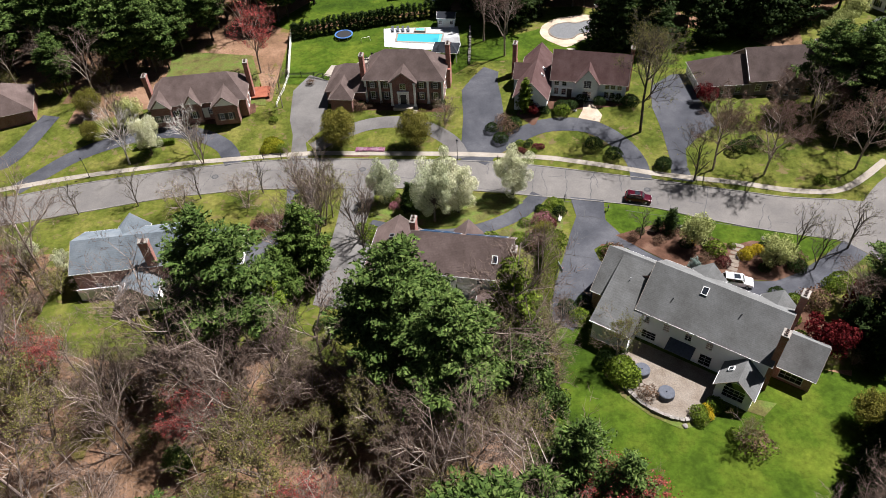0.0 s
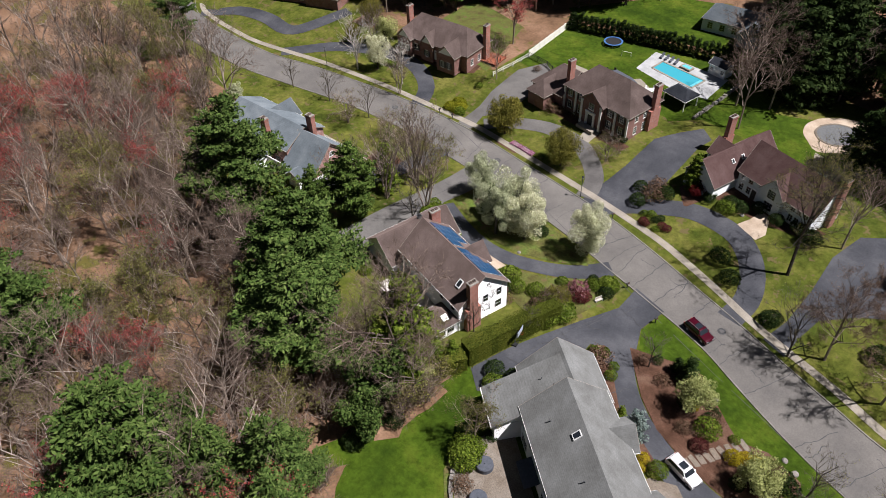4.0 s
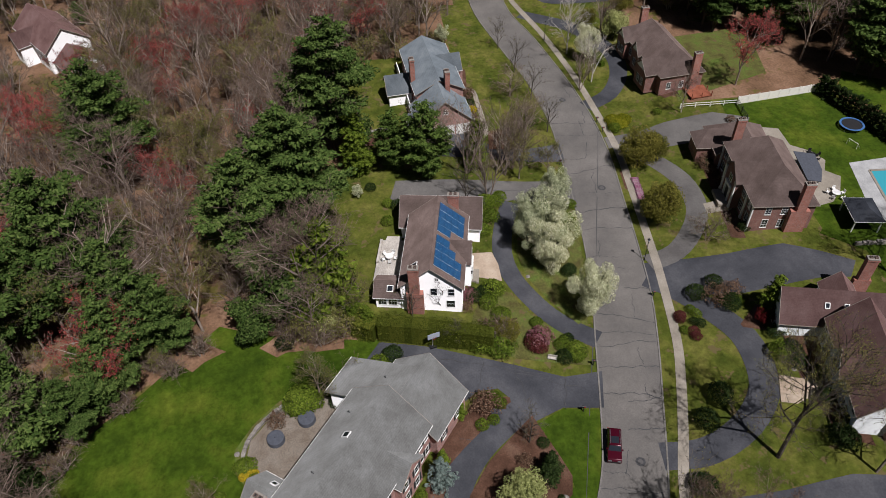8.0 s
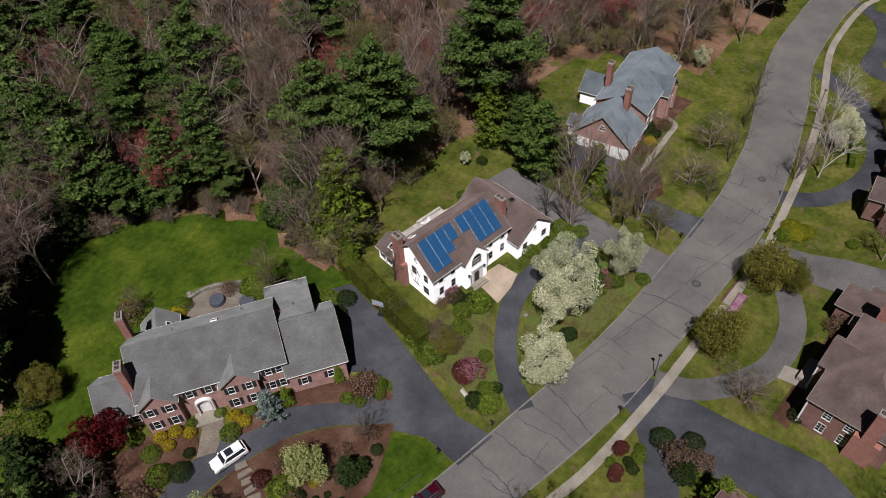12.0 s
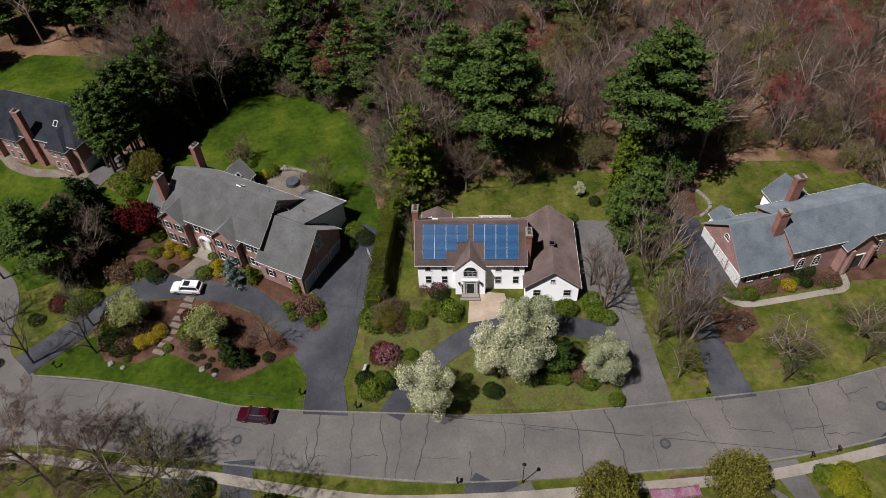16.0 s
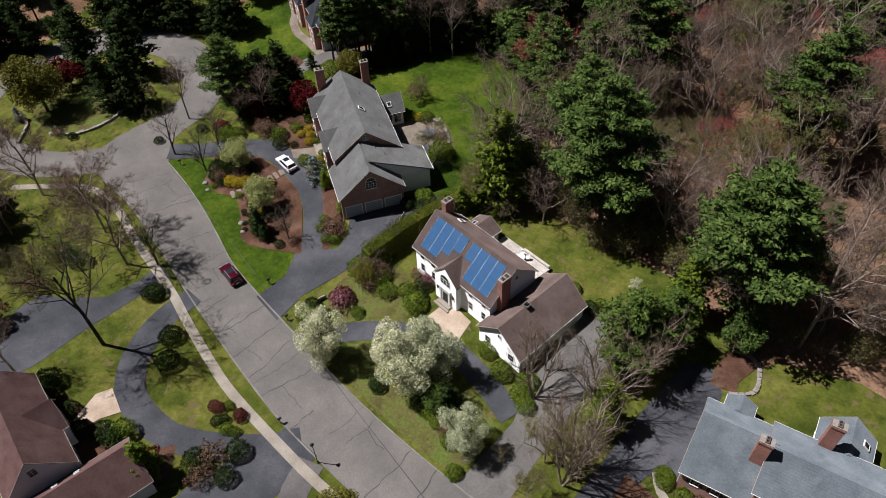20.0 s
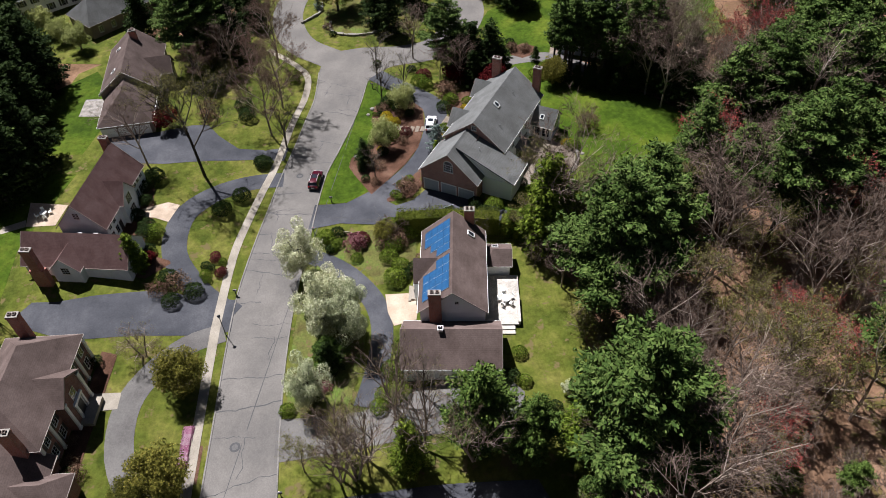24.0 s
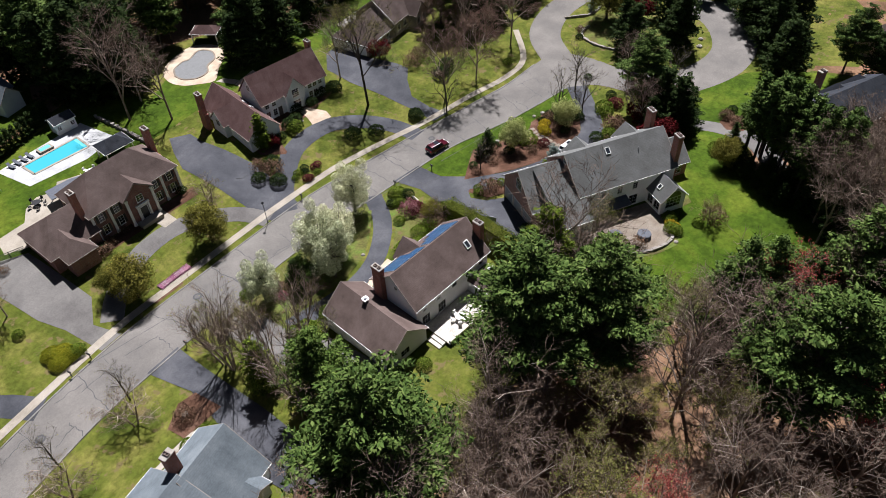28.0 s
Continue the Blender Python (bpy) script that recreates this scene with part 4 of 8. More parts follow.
# the white house with solar panels
WH = house_at(-3.34, 76.85, -10.8, "white clapboard house with brown shingle roof and solar panels", 2.3)
MAIN = (-7.8, 7.8, -4.6, 4.6, 5.3, 4.0)
wing(WH, *MAIN, M_SIDING, M_ROOF_BROWN)
GAR = (-15.6, -7.9, -6.4, 6.7, 2.8, 3.2)
wing(WH, *GAR, M_SIDING, M_ROOF_BROWN, 'y')
part("wall", wall_block(-2.1, 2.3, 3.6, 5.7, -0.6, 5.0, 2.45, 'y', (1.0, 0.0)).mesh("wall"), M_SIDING, WH, "white entry bay wall")
part("roof", Soup().slab([(-2.4, 5.8, 4.85), (0.1, 5.8, 7.6), (0.1, 1.2, 7.6), (-2.4, 4.6, 4.85)], 0.16).slab([(0.1, 5.8, 7.6), (2.6, 5.8, 4.85), (2.6, 4.6, 4.85), (0.1, 1.2, 7.6)], 0.16).mesh("roof"), M_ROOF_BROWN, WH, "entry gable roof")
chimney(WH, 8.25, -2.4, 9.9, 0.9, 1.5, shoulder=0.5)
chimney(WH, -8.25, 2.4, 9.8, 0.85, 1.7)
for x in (6.3, 3.9, -4.0, -6.6):
    window(WH, x, 4.6, 4.3, '+y', 0.8, 1.25, False, (1, 2), sill=0.03)
    window(WH, x, 4.6, 1.75, '+y', 0.8, 1.45, False, (1, 2), sill=0.03)
window(WH, 0.1, 5.7, 4.3, '+y', 1.9, 1.1, False, (3, 2), arch=True, sill=0.03)
for q in (-0.95, 1.15):
    window(WH, q, 5.7, 1.0, '+y', 0.4, 1.9, False, (1, 3), sill=0.03)
# The entry recess isn't built; its shade is painted as this door's black.
door(WH, 0.1, 5.72, 0.0, '+y', 1.1, 2.2, M_BLACK, "front door, black for the shade of a recessed porch")
part("porch_step", Soup().box(-1.2, 1.4, 5.7, 6.5, -0.6, -0.05).box(-1.4, 1.6, 6.5, 6.9, -0.6, -0.22).mesh("porch_step"), M_WALK, WH, "stone porch steps")
part("door_surround", Soup().box(-0.95, -0.7, 5.7, 5.95, 0.1, 2.8).box(0.9, 1.15, 5.7, 5.95, 0.1, 2.8).box(-1.1, 1.3, 5.7, 6.0, 2.8, 3.1).mesh("door_surround"), M_TRIM, WH, "white door surround")
for q in (-1.5, 1.7):
    part("wall_lantern", Soup().box(q - 0.1, q + 0.1, 5.7, 5.9, 1.9, 2.35).box(q - 0.14, q + 0.14, 5.7, 5.94, 2.35, 2.42).mesh("wall_lantern"), M_METAL, WH, "black wall lantern")
for y in (2.6, -2.2):
    window(WH, 7.8, y + (0.4 if y > 0 else 2.6), 4.2, '+x', 0.9, 1.4, False, (1, 2))
window(WH, 7.8, 2.9, 1.6, '+x', 1.2, 1.4, False, (1, 2))
window(WH, 7.8, 0.9, 6.9, '+x', 0.45, 0.5, False, (2, 2))
window(WH, -7.8, -0.6, 6.9, '-x', 0.45, 0.5, False, (2, 2))
for x in (-14.0, -9.6):
    window(WH, x, 6.7, 1.3, '+y', 1.0, 1.2, False, (1, 2))
window(WH, -11.75, 6.7, 3.9, '+y', 0.55, 0.65, False, (2, 2))
for x in (-6.2, -3.2, 0.2, 3.4, 6.3):
    window(WH, x, -4.6, 4.3, '-y', 0.95, 1.3, False, (1, 2))
for x in (-6.0, -2.6):
    window(WH, x, -4.6, 1.6, '-y', 1.5, 1.9, False, (3, 2))
for y in (-4.2, -0.2, 3.8):
    garage_door(WH, -15.6, y, -0.5, '-x', 2.7, 2.3)
for y in (-3.0, -5.2):
    window(WH, -11.0 + y * 0.3, -6.4, 1.5, '-y', 0.9, 1.1, False, (1, 2))
# panels lie on the front slope
SLOPE = math.hypot(4.6, 4.0)
for x0, rows in ((5.9, (0, 1, 2, 3)), (4.2, (0, 1, 2, 3)), (2.6, (0, 1, 2)), (1.1, (0, 1)), (-1.4, (0, 1)), (-3.0, (0, 1, 2, 3)), (-4.6, (0, 1, 2, 3)), (-6.2, (0, 1, 2, 3))):
    for r in rows:
        yy = 0.55 + 0.95 * r * 4.6 / SLOPE * 1.33 + 0.4
        m = on_slope(x0 + 0.2, yy, MAIN, 'x', 0.07)
        q = part("solar_panel", Soup().box(-0.8, 0.8, -0.62, 0.62, -0.02, 0.03).mesh("solar_panel"), M_PANEL, WH, "dark blue solar panel", m)
        fr = Soup().lattice([-0.83, -0.795, 0.795, 0.83], [-0.645, -0.615, 0.615, 0.645], -0.045, 0.03)
        fr.v = [(a, c, -b) for a, b, c in fr.v]
        part("panel_frame", fr.mesh("panel_frame"), M_PFRAME, q)
    last = 0.55 + 0.95 * rows[-1] * 4.6 / SLOPE * 1.33 + 0.4
    for q in (-0.63, 1.03):
        a, b = on_slope(x0 + q, 0.45, MAIN, 'x', 0.09).translation, on_slope(x0 + q, last + 0.42, MAIN, 'x', 0.09).translation
        part("rail", Soup().beam(a, b, 0.035, 0.04).mesh("rail"), M_FRAME, WH, "pale aluminium mounting rail")
skylight(WH, on_slope(5.4, -2.6, MAIN))
vent(WH, pose(-11.8, 1.6, 6.1), 0.6)
part("cupola_vent", Soup().box(-12.1, -11.5, 1.3, 1.9, 5.9, 6.5).slab([(-12.2, 1.2, 6.5), (-11.4, 1.2, 6.5), (-11.4, 2.0, 6.5), (-12.2, 2.0, 6.5)], 0.08).mesh("cupola_vent"), M_STEEL, WH, "pale metal ridge vent")
# sun room and deck behind
SUNR = (3.4, 7.6, -8.6, -4.6, 2.5, 1.2)
wing(WH, *SUNR, M_SIDING, M_ROOF_BROWN, 'y', (0.0, 1.5))
skylight(WH, on_slope(6.6, -6.4, SUNR, 'y'), 1.0, 1.0)
for x in (4.1, 5.5, 6.9):
    window(WH, x, -8.6, 1.5, '-y', 1.1, 1.5, False, (2, 2))
for y in (-7.6, -6.0):
    window(WH, 7.6, y, 1.5, '+x', 1.2, 1.5, False, (3, 2))
DK = thing("deck", pose(-3.34, 76.85, 2.3, 0, 0, -10.8), "weathered grey timber deck behind the white house", "deck")
for i in range(34):
    part("board", Soup().box(-6.6, 3.0, -4.75 - 0.15 * i - 0.14, -4.75 - 0.15 * i, 0.55, 0.6).mesh("board"), M_DECK, DK)
for x in (-6.4, -3.4, -0.4, 2.7):
    for y in (-9.6, -7.2):
        part("post", Soup().box(x - 0.07, x + 0.07, y - 0.07, y + 0.07, -0.5, 0.55).mesh("post"), M_DECK, DK)
part("bench", Soup().box(-6.4, -1.2, -9.85, -9.45, 0.6, 1.0).mesh("bench"), M_DECK, DK, "built-in bench along the deck edge")
part("step", Soup().box(-8.0, -6.6, -9.0, -6.5, -0.4, 0.2).box(-7.3, -6.6, -9.0, -6.5, 0.2, 0.4).mesh("step"), M_DECK, DK)

# the grey-roofed brick house
GH = house_at(31, 65, -35.3, "long rose brick house with grey shingle roof and attached garage", 2.3)
GMAIN = (-6.9, 11.7, -6.7, 4.5, 6.0, 4.4)
wing(GH, *GMAIN, M_BRICK_PALE, M_ROOF_GREY)
part("back_siding", Soup().box(-6.8, 11.6, -6.78, -6.7, -0.4, 5.95).mesh("back_siding"), M_SIDING, GH, "white clapboard back wall")
GGAR = (-14.6, -6.9, -5.0, 5.5, 4.0, 4.6)
wing(GH, *GGAR, M_BRICK_PALE, M_ROOF_GREY)
part("wall", Soup().box(-12.0, -6.4, -10.4, -5.0, -0.6, 3.7).mesh("wall"), M_SIDING, GH, "white clapboard wall of the rear wing")
part("roof", Soup().slab([(-12.4, -10.9, 4.05), (-6.0, -10.9, 4.05), (-6.0, -0.2, 8.65), (-12.4, -0.2, 8.65)], 0.22).mesh("roof"), M_ROOF_GREY, GH, "long rear roof slope")
part("wall", Soup().add([(-11.9, -0.6, 3.6), (-11.9, -10.4, 3.6), (-11.9, -0.6, 8.2), (-6.5, -0.6, 3.6), (-6.5, -10.4, 3.6), (-6.5, -0.6, 8.2)], [(0, 2, 1), (3, 4, 5), (1, 2, 5, 4)]).mesh("wall"), M_SIDING, GH, "white side walls of the rear wing")
part("fascia", Soup().beam((-12.45, -10.95, 3.95), (-6.0, -10.95, 3.95), 0.1, 0.2).mesh("fascia"), M_TRIM, GH)
wing(GH, 11.7, 17.3, -3.4, 3.6, 2.9, 3.0, M_BRICK_PALE, M_ROOF_GREY)
for cx in (-0.75, 9.45):
    wing(GH, cx - 2.3, cx + 2.3, 1.0, 5.5, 5.5, 2.1, M_BRICK_PALE, M_ROOF_GREY, 'y', (0.01, 0.0), 0.3)
    part("roof", Soup().slab([(cx - 2.6, 5.8, 5.45), (cx, 5.8, 7.85), (cx, 1.2, 7.85), (cx - 2.6, 4.3, 5.45)], 0.2).slab([(cx, 5.8, 7.85), (cx + 2.6, 5.8, 5.45), (cx + 2.6, 4.3, 5.45), (cx, 1.2, 7.85)], 0.2).mesh("roof"), M_ROOF_GREY, GH, "front bay gable roof")
    for x in (cx - 1.15, cx + 1.15):
        window(GH, x, 5.5, 4.3, '+y', 0.76, 1.3, True, (1, 2))
        window(GH, x, 5.5, 1.5, '+y', 0.76, 1.5, True, (1, 2))
for x in (3.2, 5.6):
    window(GH, x, 4.5, 4.5, '+y', 0.76, 1.2, True, (1, 2))
door(GH, 4.4, 4.52, 0.1, '+y', 1.1, 2.2, M_DOOR_WHITE, "white front door with side lights")
arch = Soup()
for i in range(13):
    a = math.pi * i / 12
    for r, dz in ((1.0, 0.0), (0.86, -0.2)):
        for y in (4.5, 5.05):
            arch.v.append((4.4 - 1.15 * r * math.cos(a), y, 2.4 + 0.8 * math.sin(a) + dz))
for i in range(12):
    k = 4 * i
    arch.f += [(k, k + 1, k + 5, k + 4), (k + 2, k + 6, k + 7, k + 3), (k + 1, k + 3, k + 7, k + 5), (k, k + 4, k + 6, k + 2)]
PORT = part("portico", arch.mesh("portico"), M_TRIM, GH, "white arched entrance canopy")
for x in (3.4, 5.4):
    part("column", Soup().tube((x, 4.92, 0), (x, 4.92, 2.42), 0.13, 0.11, 10).mesh("column"), M_TRIM, PORT)
part("porch_step", Soup().box(2.6, 6.2, 4.5, 6.6, -0.5, 0.08).mesh("porch_step"), M_WALK, GH, "stone porch step")
for x in (-4.6, -6.0):
    window(GH, x, 4.5, 4.6, '+y', 0.75, 1.1, True, (1, 2))
    window(GH, x, 4.5, 1.6, '+y', 0.75, 1.4, True, (1, 2))
for x in (-12.4, -8.8):
    window(GH, x, 5.5, 1.9, '+y', 0.76, 1.3, True, (1, 2))
for y in (-3.1, 0.25, 3.6):
    garage_door(GH, -14.6, y, -0.35, '-x', 2.7, 2.35, M_DOOR_BLUE)
window(GH, -14.6, 0.25, 5.6, '-x', 1.7, 1.4, False, (4, 3), arch=True)
window(GH, -6.9, -1.1, 9.2, '-x', 0.8, 0.8, False, (2, 2))
for x in (13.2, 15.8):
    window(GH, x, 3.6, 1.5, '+y', 0.9, 1.4, True, (1, 2))
for x in (-5.4, -2.4, 0.8, 3.8):
    window(GH, x, -6.78, 4.5, '-y', 0.85, 1.3, False)
window(GH, -4.6, -6.78, 1.5, '-y', 2.0, 1.5, False, (3, 3))
window(GH, 0.2, -6.78, 1.4, '-y', 2.0, 2.0, False, (4, 3))
window(GH, 3.8, -6.78, 1.4, '-y', 1.6, 2.0, False, (2, 3))
part("awning", Soup().slab([(-1.6, -8.8, 2.5), (2.2, -8.8, 2.5), (2.2, -6.8, 3.1), (-1.6, -6.8, 3.1)], 0.08).mesh("awning"), M_FABRIC, GH, "blue-grey fabric awning")
chimney(GH, 12.15, 2.6, 11.7, 0.9, 1.6)
chimney(GH, 11.9, -5.6, 11.7, 0.9, 1.4)
skylight(GH, on_slope(0.45, -2.2, GMAIN), 0.9, 1.2)
SUN2 = (6.6, 11.4, -10.9, -6.7, 3.1, 2.3)
wing(GH, *SUN2, M_SIDING, M_ROOF_GREY, 'y', (0.0, 0.01))
window(GH, 9.0, -10.9, 2.2, '-y', 2.8, 2.0, False, (4, 3), arch=True)
for y in (-9.8, -8.0):
    window(GH, 6.6, y, 1.7, '-x', 1.3, 1.9, False, (2, 3))
    window(GH, 11.4, y, 1.7, '+x', 1.3, 1.9, False, (2, 3))
skylight(GH, on_slope(7.6, -8.6, SUN2, 'y'), 0.8, 0.9)
window(GH, 14.6, -3.4, 1.5, '-y', 3.0, 1.6, False, (4, 2))
for x, y in ((-3.0, -4.2), (6.0, -3.0), (-9.8, -3.4)):
    vent(GH, on_slope(x, y, GMAIN) if x > -7 else pose(x, y, 7.4), 0.4)
part("dormer_wall", Soup().add([(-10.6, -2.2, 6.6), (-7.2, -2.2, 6.6), (-7.2, -2.2, 8.6), (-10.6, -2.2, 6.62)], [(0, 1, 2, 3)]).mesh("dormer_wall"), M_BRICK_PALE, GH, "brick gable cheek")

# the blue-grey roofed house
BH = house_at(-50, 82, 5.5, "rose brick house with blue-grey shingle roof and two chimneys", 2.2)
wing(BH, 1.6, 9.4, -5.4, 5.5, 2.7, 4.9, M_BRICK_PALE, M_ROOF_BLUE)
BMAIN = (-16.5, 1.7, -4.2, 5.4, 5.2, 2.5)
wing(BH, *BMAIN, M_BRICK_PALE, M_ROOF_BLUE)
wing(BH, -11.4, -6.4, 0.6, 6.8, 4.6, 2.5, M_BRICK_PALE, M_ROOF_BLUE, 'y', (0.01, 0.0), 0.3)
part("wall", Soup().box(-16.3, 9.2, -5.55, -5.4, -0.5, 2.6).mesh("wall"), M_SIDING, BH, "white clapboard back wall")
wing(BH, 4.4, 7.4, -7.0, -5.0, 2.7, 1.0, M_SIDING, M_ROOF_BLUE, 'y', (0.0, 0.01))
wing(BH, -9.0, -3.2, -9.2, -4.0, 3.0, 2.6, M_SIDING, M_ROOF_BLUE, 'y', (0.0, 0.01))
skylight(BH, on_slope(-8.0, -7.4, (-9.0, -3.2, -9.2, -4.0, 3.0, 2.6), 'y'), 0.9, 1.1)
chimney(BH, 2.75, 1.9, 10.4, 1.5, 0.95, 2.0)
chimney(BH, -3.6, -4.0, 10.4, 1.5, 0.95, 1.0)
for y in (-3.6, 0.1, 3.8):
    garage_door(BH, 9.4, y, -0.4, '+x', 3.1, 2.3)
window(BH, 9.4, 0.1, 5.0, '+x', 1.1, 0.4, False, (2, 1), arch=True)
for x in (3.2, 5.2, 7.6):
    window(BH, x, 5.5, 1.4, '+y', 0.9, 1.4)
for x in (-0.4, -3.0, -13.4):
    window(BH, x, 5.4, 1.7, '+y', 1.1, 1.6, False, (2, 3), arch=True)
    window(BH, x, 5.4, 4.2, '+y', 0.9, 0.5, False)
door(BH, -8.9, 6.82, 0.1, '+y', 1.6, 2.6, M_WOODDARK, "dark arched entrance door")
for x in (-10.6, -7.2):
    part("brick_pier", Soup().box(x - 0.25, x + 0.25, 6.8, 7.3, -0.5, 4.3).mesh("brick_pier"), M_BRICK_PALE, BH)
for x in (-13, -10.5, -1.5, 2.5):
    window(BH, x, -5.55 if x > 1 else -4.2, 1.7, '-y', 1.1, 1.3, False)

# the pillared brick house by the pool
NH = house_at(-14, 135.3, -6.6, "red brick house with brown hip roof and white pilasters", 2.2)
NMAIN = (-8.2, 8.9, -4.7, 5.3, 5.5, 4.2)
wing(NH, *NMAIN, M_BRICK, M_ROOF_BROWN, 'x', (4.2, 4.6))
wing(NH, -2.4, 3.0, -5.9, -1.0, 5.4, 2.2, M_BRICK, M_ROOF_BROWN, 'y', (0.0, 0.01), 0.25)
part("roof", Soup().slab([(-2.8, -6.2, 5.35), (0.3, -6.2, 7.85), (0.3, -1.2, 7.85), (-2.8, -4.2, 5.35)][::-1], 0.2).slab([(0.3, -6.2, 7.85), (3.4, -6.2, 5.35), (3.4, -4.2, 5.35), (0.3, -1.2, 7.85)][::-1], 0.2).mesh("roof"), M_ROOF_BROWN, NH, "porch gable roof")
wing(NH, -16.6, -8.2, -5.6, 4.6, 3.0, 3.6, M_BRICK, M_ROOF_BROWN, 'x', (3.8, 0.0))
wing(NH, -15.2, -10.6, -8.4, -2.0, 2.9, 2.2, M_BRICK, M_ROOF_BROWN, 'y', (2.0, 0.01))
chimney(NH, -8.6, -2.8, 10.3, 0.9, 1.5)
chimney(NH, 9.35, 2.6, 10.3, 0.95, 1.5, shoulder=0.8)
for x in (-8.0, -4.9, -2.2, 2.8, 5.6, 8.7):
    y = -6.0 if -3 < x < 3 else -4.8
    part("pilaster", Soup().box(x - 0.22, x + 0.22, y - 0.12, y + 0.1, -0.3, 5.3).box(x - 0.3, x + 0.3, y - 0.18, y + 0.1, 5.0, 5.3).box(x - 0.3, x + 0.3, y - 0.18, y + 0.1, -0.3, 0.1).mesh("pilaster"), M_TRIM, NH, "white pilaster")
for x in (-6.5, -3.6, 4.2, 7.2):
    window(NH, x, -4.7, 4.1, '-y', 0.9, 1.4)
    window(NH, x, -4.7, 1.5, '-y', 0.9, 1.7)
door(NH, 0.3, -5.92, 0.1, '-y', 1.3, 2.4, M_BLACK, "dark double door under the porch")
part("door_surround", Soup().box(-0.9, -0.6, -6.15, -5.9, 0, 2.9).box(1.2, 1.5, -6.15, -5.9, 0, 2.9).box(-1.0, 1.6, -6.2, -5.9, 2.9, 3.25).mesh("door_surround"), M_TRIM, NH, "white door surround")
window(NH, 0.3, -5.9, 4.4, '-y', 1.2, 1.3, False)
part("porch_step", Soup().box(-1.8, 2.4, -7.6, -5.9, -0.6, 0.05).mesh("porch_step"), M_WALK, NH, "white stone porch step")
for y in (-2.2, 0.4):
    window(NH, 8.9, y, 4.1, '+x', 0.9, 1.4, False)
    window(NH, 8.9, y, 1.4, '+x', 0.9, 1.6, False)
for x in (-6, -2, 2, 6):
    window(NH, x, 5.3, 4.1, '+y', 1.0, 1.4, False)
    window(NH, x, 5.3, 1.4, '+y', 1.4, 1.9, False)
for x in (-15.2, -12.0):
    garage_door(NH, x, 4.6, -0.4, '+y', 2.6, 2.3)

# the brown-roofed house by the round pool
MH = house_at(25.5, 132, -14, "pale clapboard house with red-brown roof and long side wing", 2.2)
MM = (-7.3, 8.3, -3.6, 4.2, 4.3, 4.6)
wing(MH, *MM, M_STUCCO, M_ROOF_RED)
wing(MH, -1.9, 2.5, -4.4, 0.2, 4.4, 2.9, M_STUCCO, M_ROOF_RED, 'y', (0.0, 0.01), 0.3)
MW = (-14.4, -7.6, -9.4, 7.4, 2.7, 3.6)
wing(MH, *MW, M_STUCCO, M_ROOF_RED, 'y')
wing(MH, -15.6, -11.4, -2.4, 2.2, 2.9, 2.4, M_STUCCO, M_ROOF_RED, 'x', (0.0, 0.01), 0.25)
chimney(MH, -16.4, 3.6, 8.2, 0.9, 1.6, shoulder=0.4)
chimney(MH, 8.7, 1.4, 10.2, 0.8, 1.4)
for x in (-6.2, -4.6, 4.4, 5.6, 7.0):
    window(MH, x, -3.6, 3.4, '-y', 0.85, 1.2, False)
    window(MH, x, -3.6, 1.3, '-y', 0.85, 1.4, False)
window(MH, 0.3, -4.4, 3.9, '-y', 1.5, 1.7, False, (3, 4))
window(MH, 0.3, -4.4, 1.4, '-y', 1.7, 1.6, False, (3, 3))
window(MH, -11.0, -9.4, 1.6, '-y', 1.3, 1.5, False)
window(MH, -15.6, -0.1, 2.6, '-x', 1.2, 1.3, False, (3, 3))
door(MH, -3.4, -3.62, 0, '-y', 1.0, 2.1, M_WOODDARK, "dark front door")
window(MH, -7.3, 0.4, 6.4, '-x', 0.9, 1.2, False)
skylight(MH, on_slope(-9.4, -3.4, MW, 'y'), 0.7, 0.9)
skylight(MH, on_slope(-9.4, -0.8, MW, 'y'), 0.7, 0.9)
for x in (-5, -1, 3, 6):
    window(MH, x, 4.2, 2.0, '+y', 1.2, 1.5, False)

# the brick house west of the fence
LH = house_at(-60, 132, 6, "long red brick house with brown roof and two end chimneys", 2.2)
LM = (-8.8, 11.4, -4.4, 5.0, 3.9, 3.9)
wing(LH, *LM, M_BRICK, M_ROOF_BROWN, 'x', (3.4, 3.4))
for cx, w, d in ((-6.4, 2.0, -5.6), (0.2, 1.7, -5.2), (7.2, 2.6, -7.0)):
    wing(LH, cx - w, cx + w, d, 0.0, 3.8, 2.3, M_BRICK, M_ROOF_BROWN, 'y', (0.0, 0.01), 0.3)
    part("pediment", Soup().add([(cx - w * 0.8, d - 0.06, 4.0), (cx + w * 0.8, d - 0.06, 4.0), (cx, d - 0.06, 5.7), (cx - w * 0.8, d, 4.0), (cx + w * 0.8, d, 4.0), (cx, d, 5.7)], [(0, 1, 2), (3, 5, 4), (0, 2, 5, 3), (1, 4, 5, 2), (0, 3, 4, 1)]).mesh("pediment"), M_TRIM, LH, "white gable panel")
    for x in ((cx - 0.9, cx + 0.9) if w > 1.8 else (cx,)):
        window(LH, x, d, 1.4, '-y', 0.8, 1.5)
chimney(LH, -9.2, 0.4, 8.9, 0.9, 1.6)
chimney(LH, 11.9, 2.6, 8.8, 0.9, 1.6)
for x in (-3.6, 3.4):
    window(LH, x, -4.4, 1.6, '-y', 0.9, 1.5)
door(LH, 2.4, -4.42, 0, '-y', 1.1, 2.2, M_DOOR_WHITE, "white front door")
for y in (-2.4, 0.4):
    window(LH, 11.4, y, 1.4, '+x', 0.9, 1.4, False)
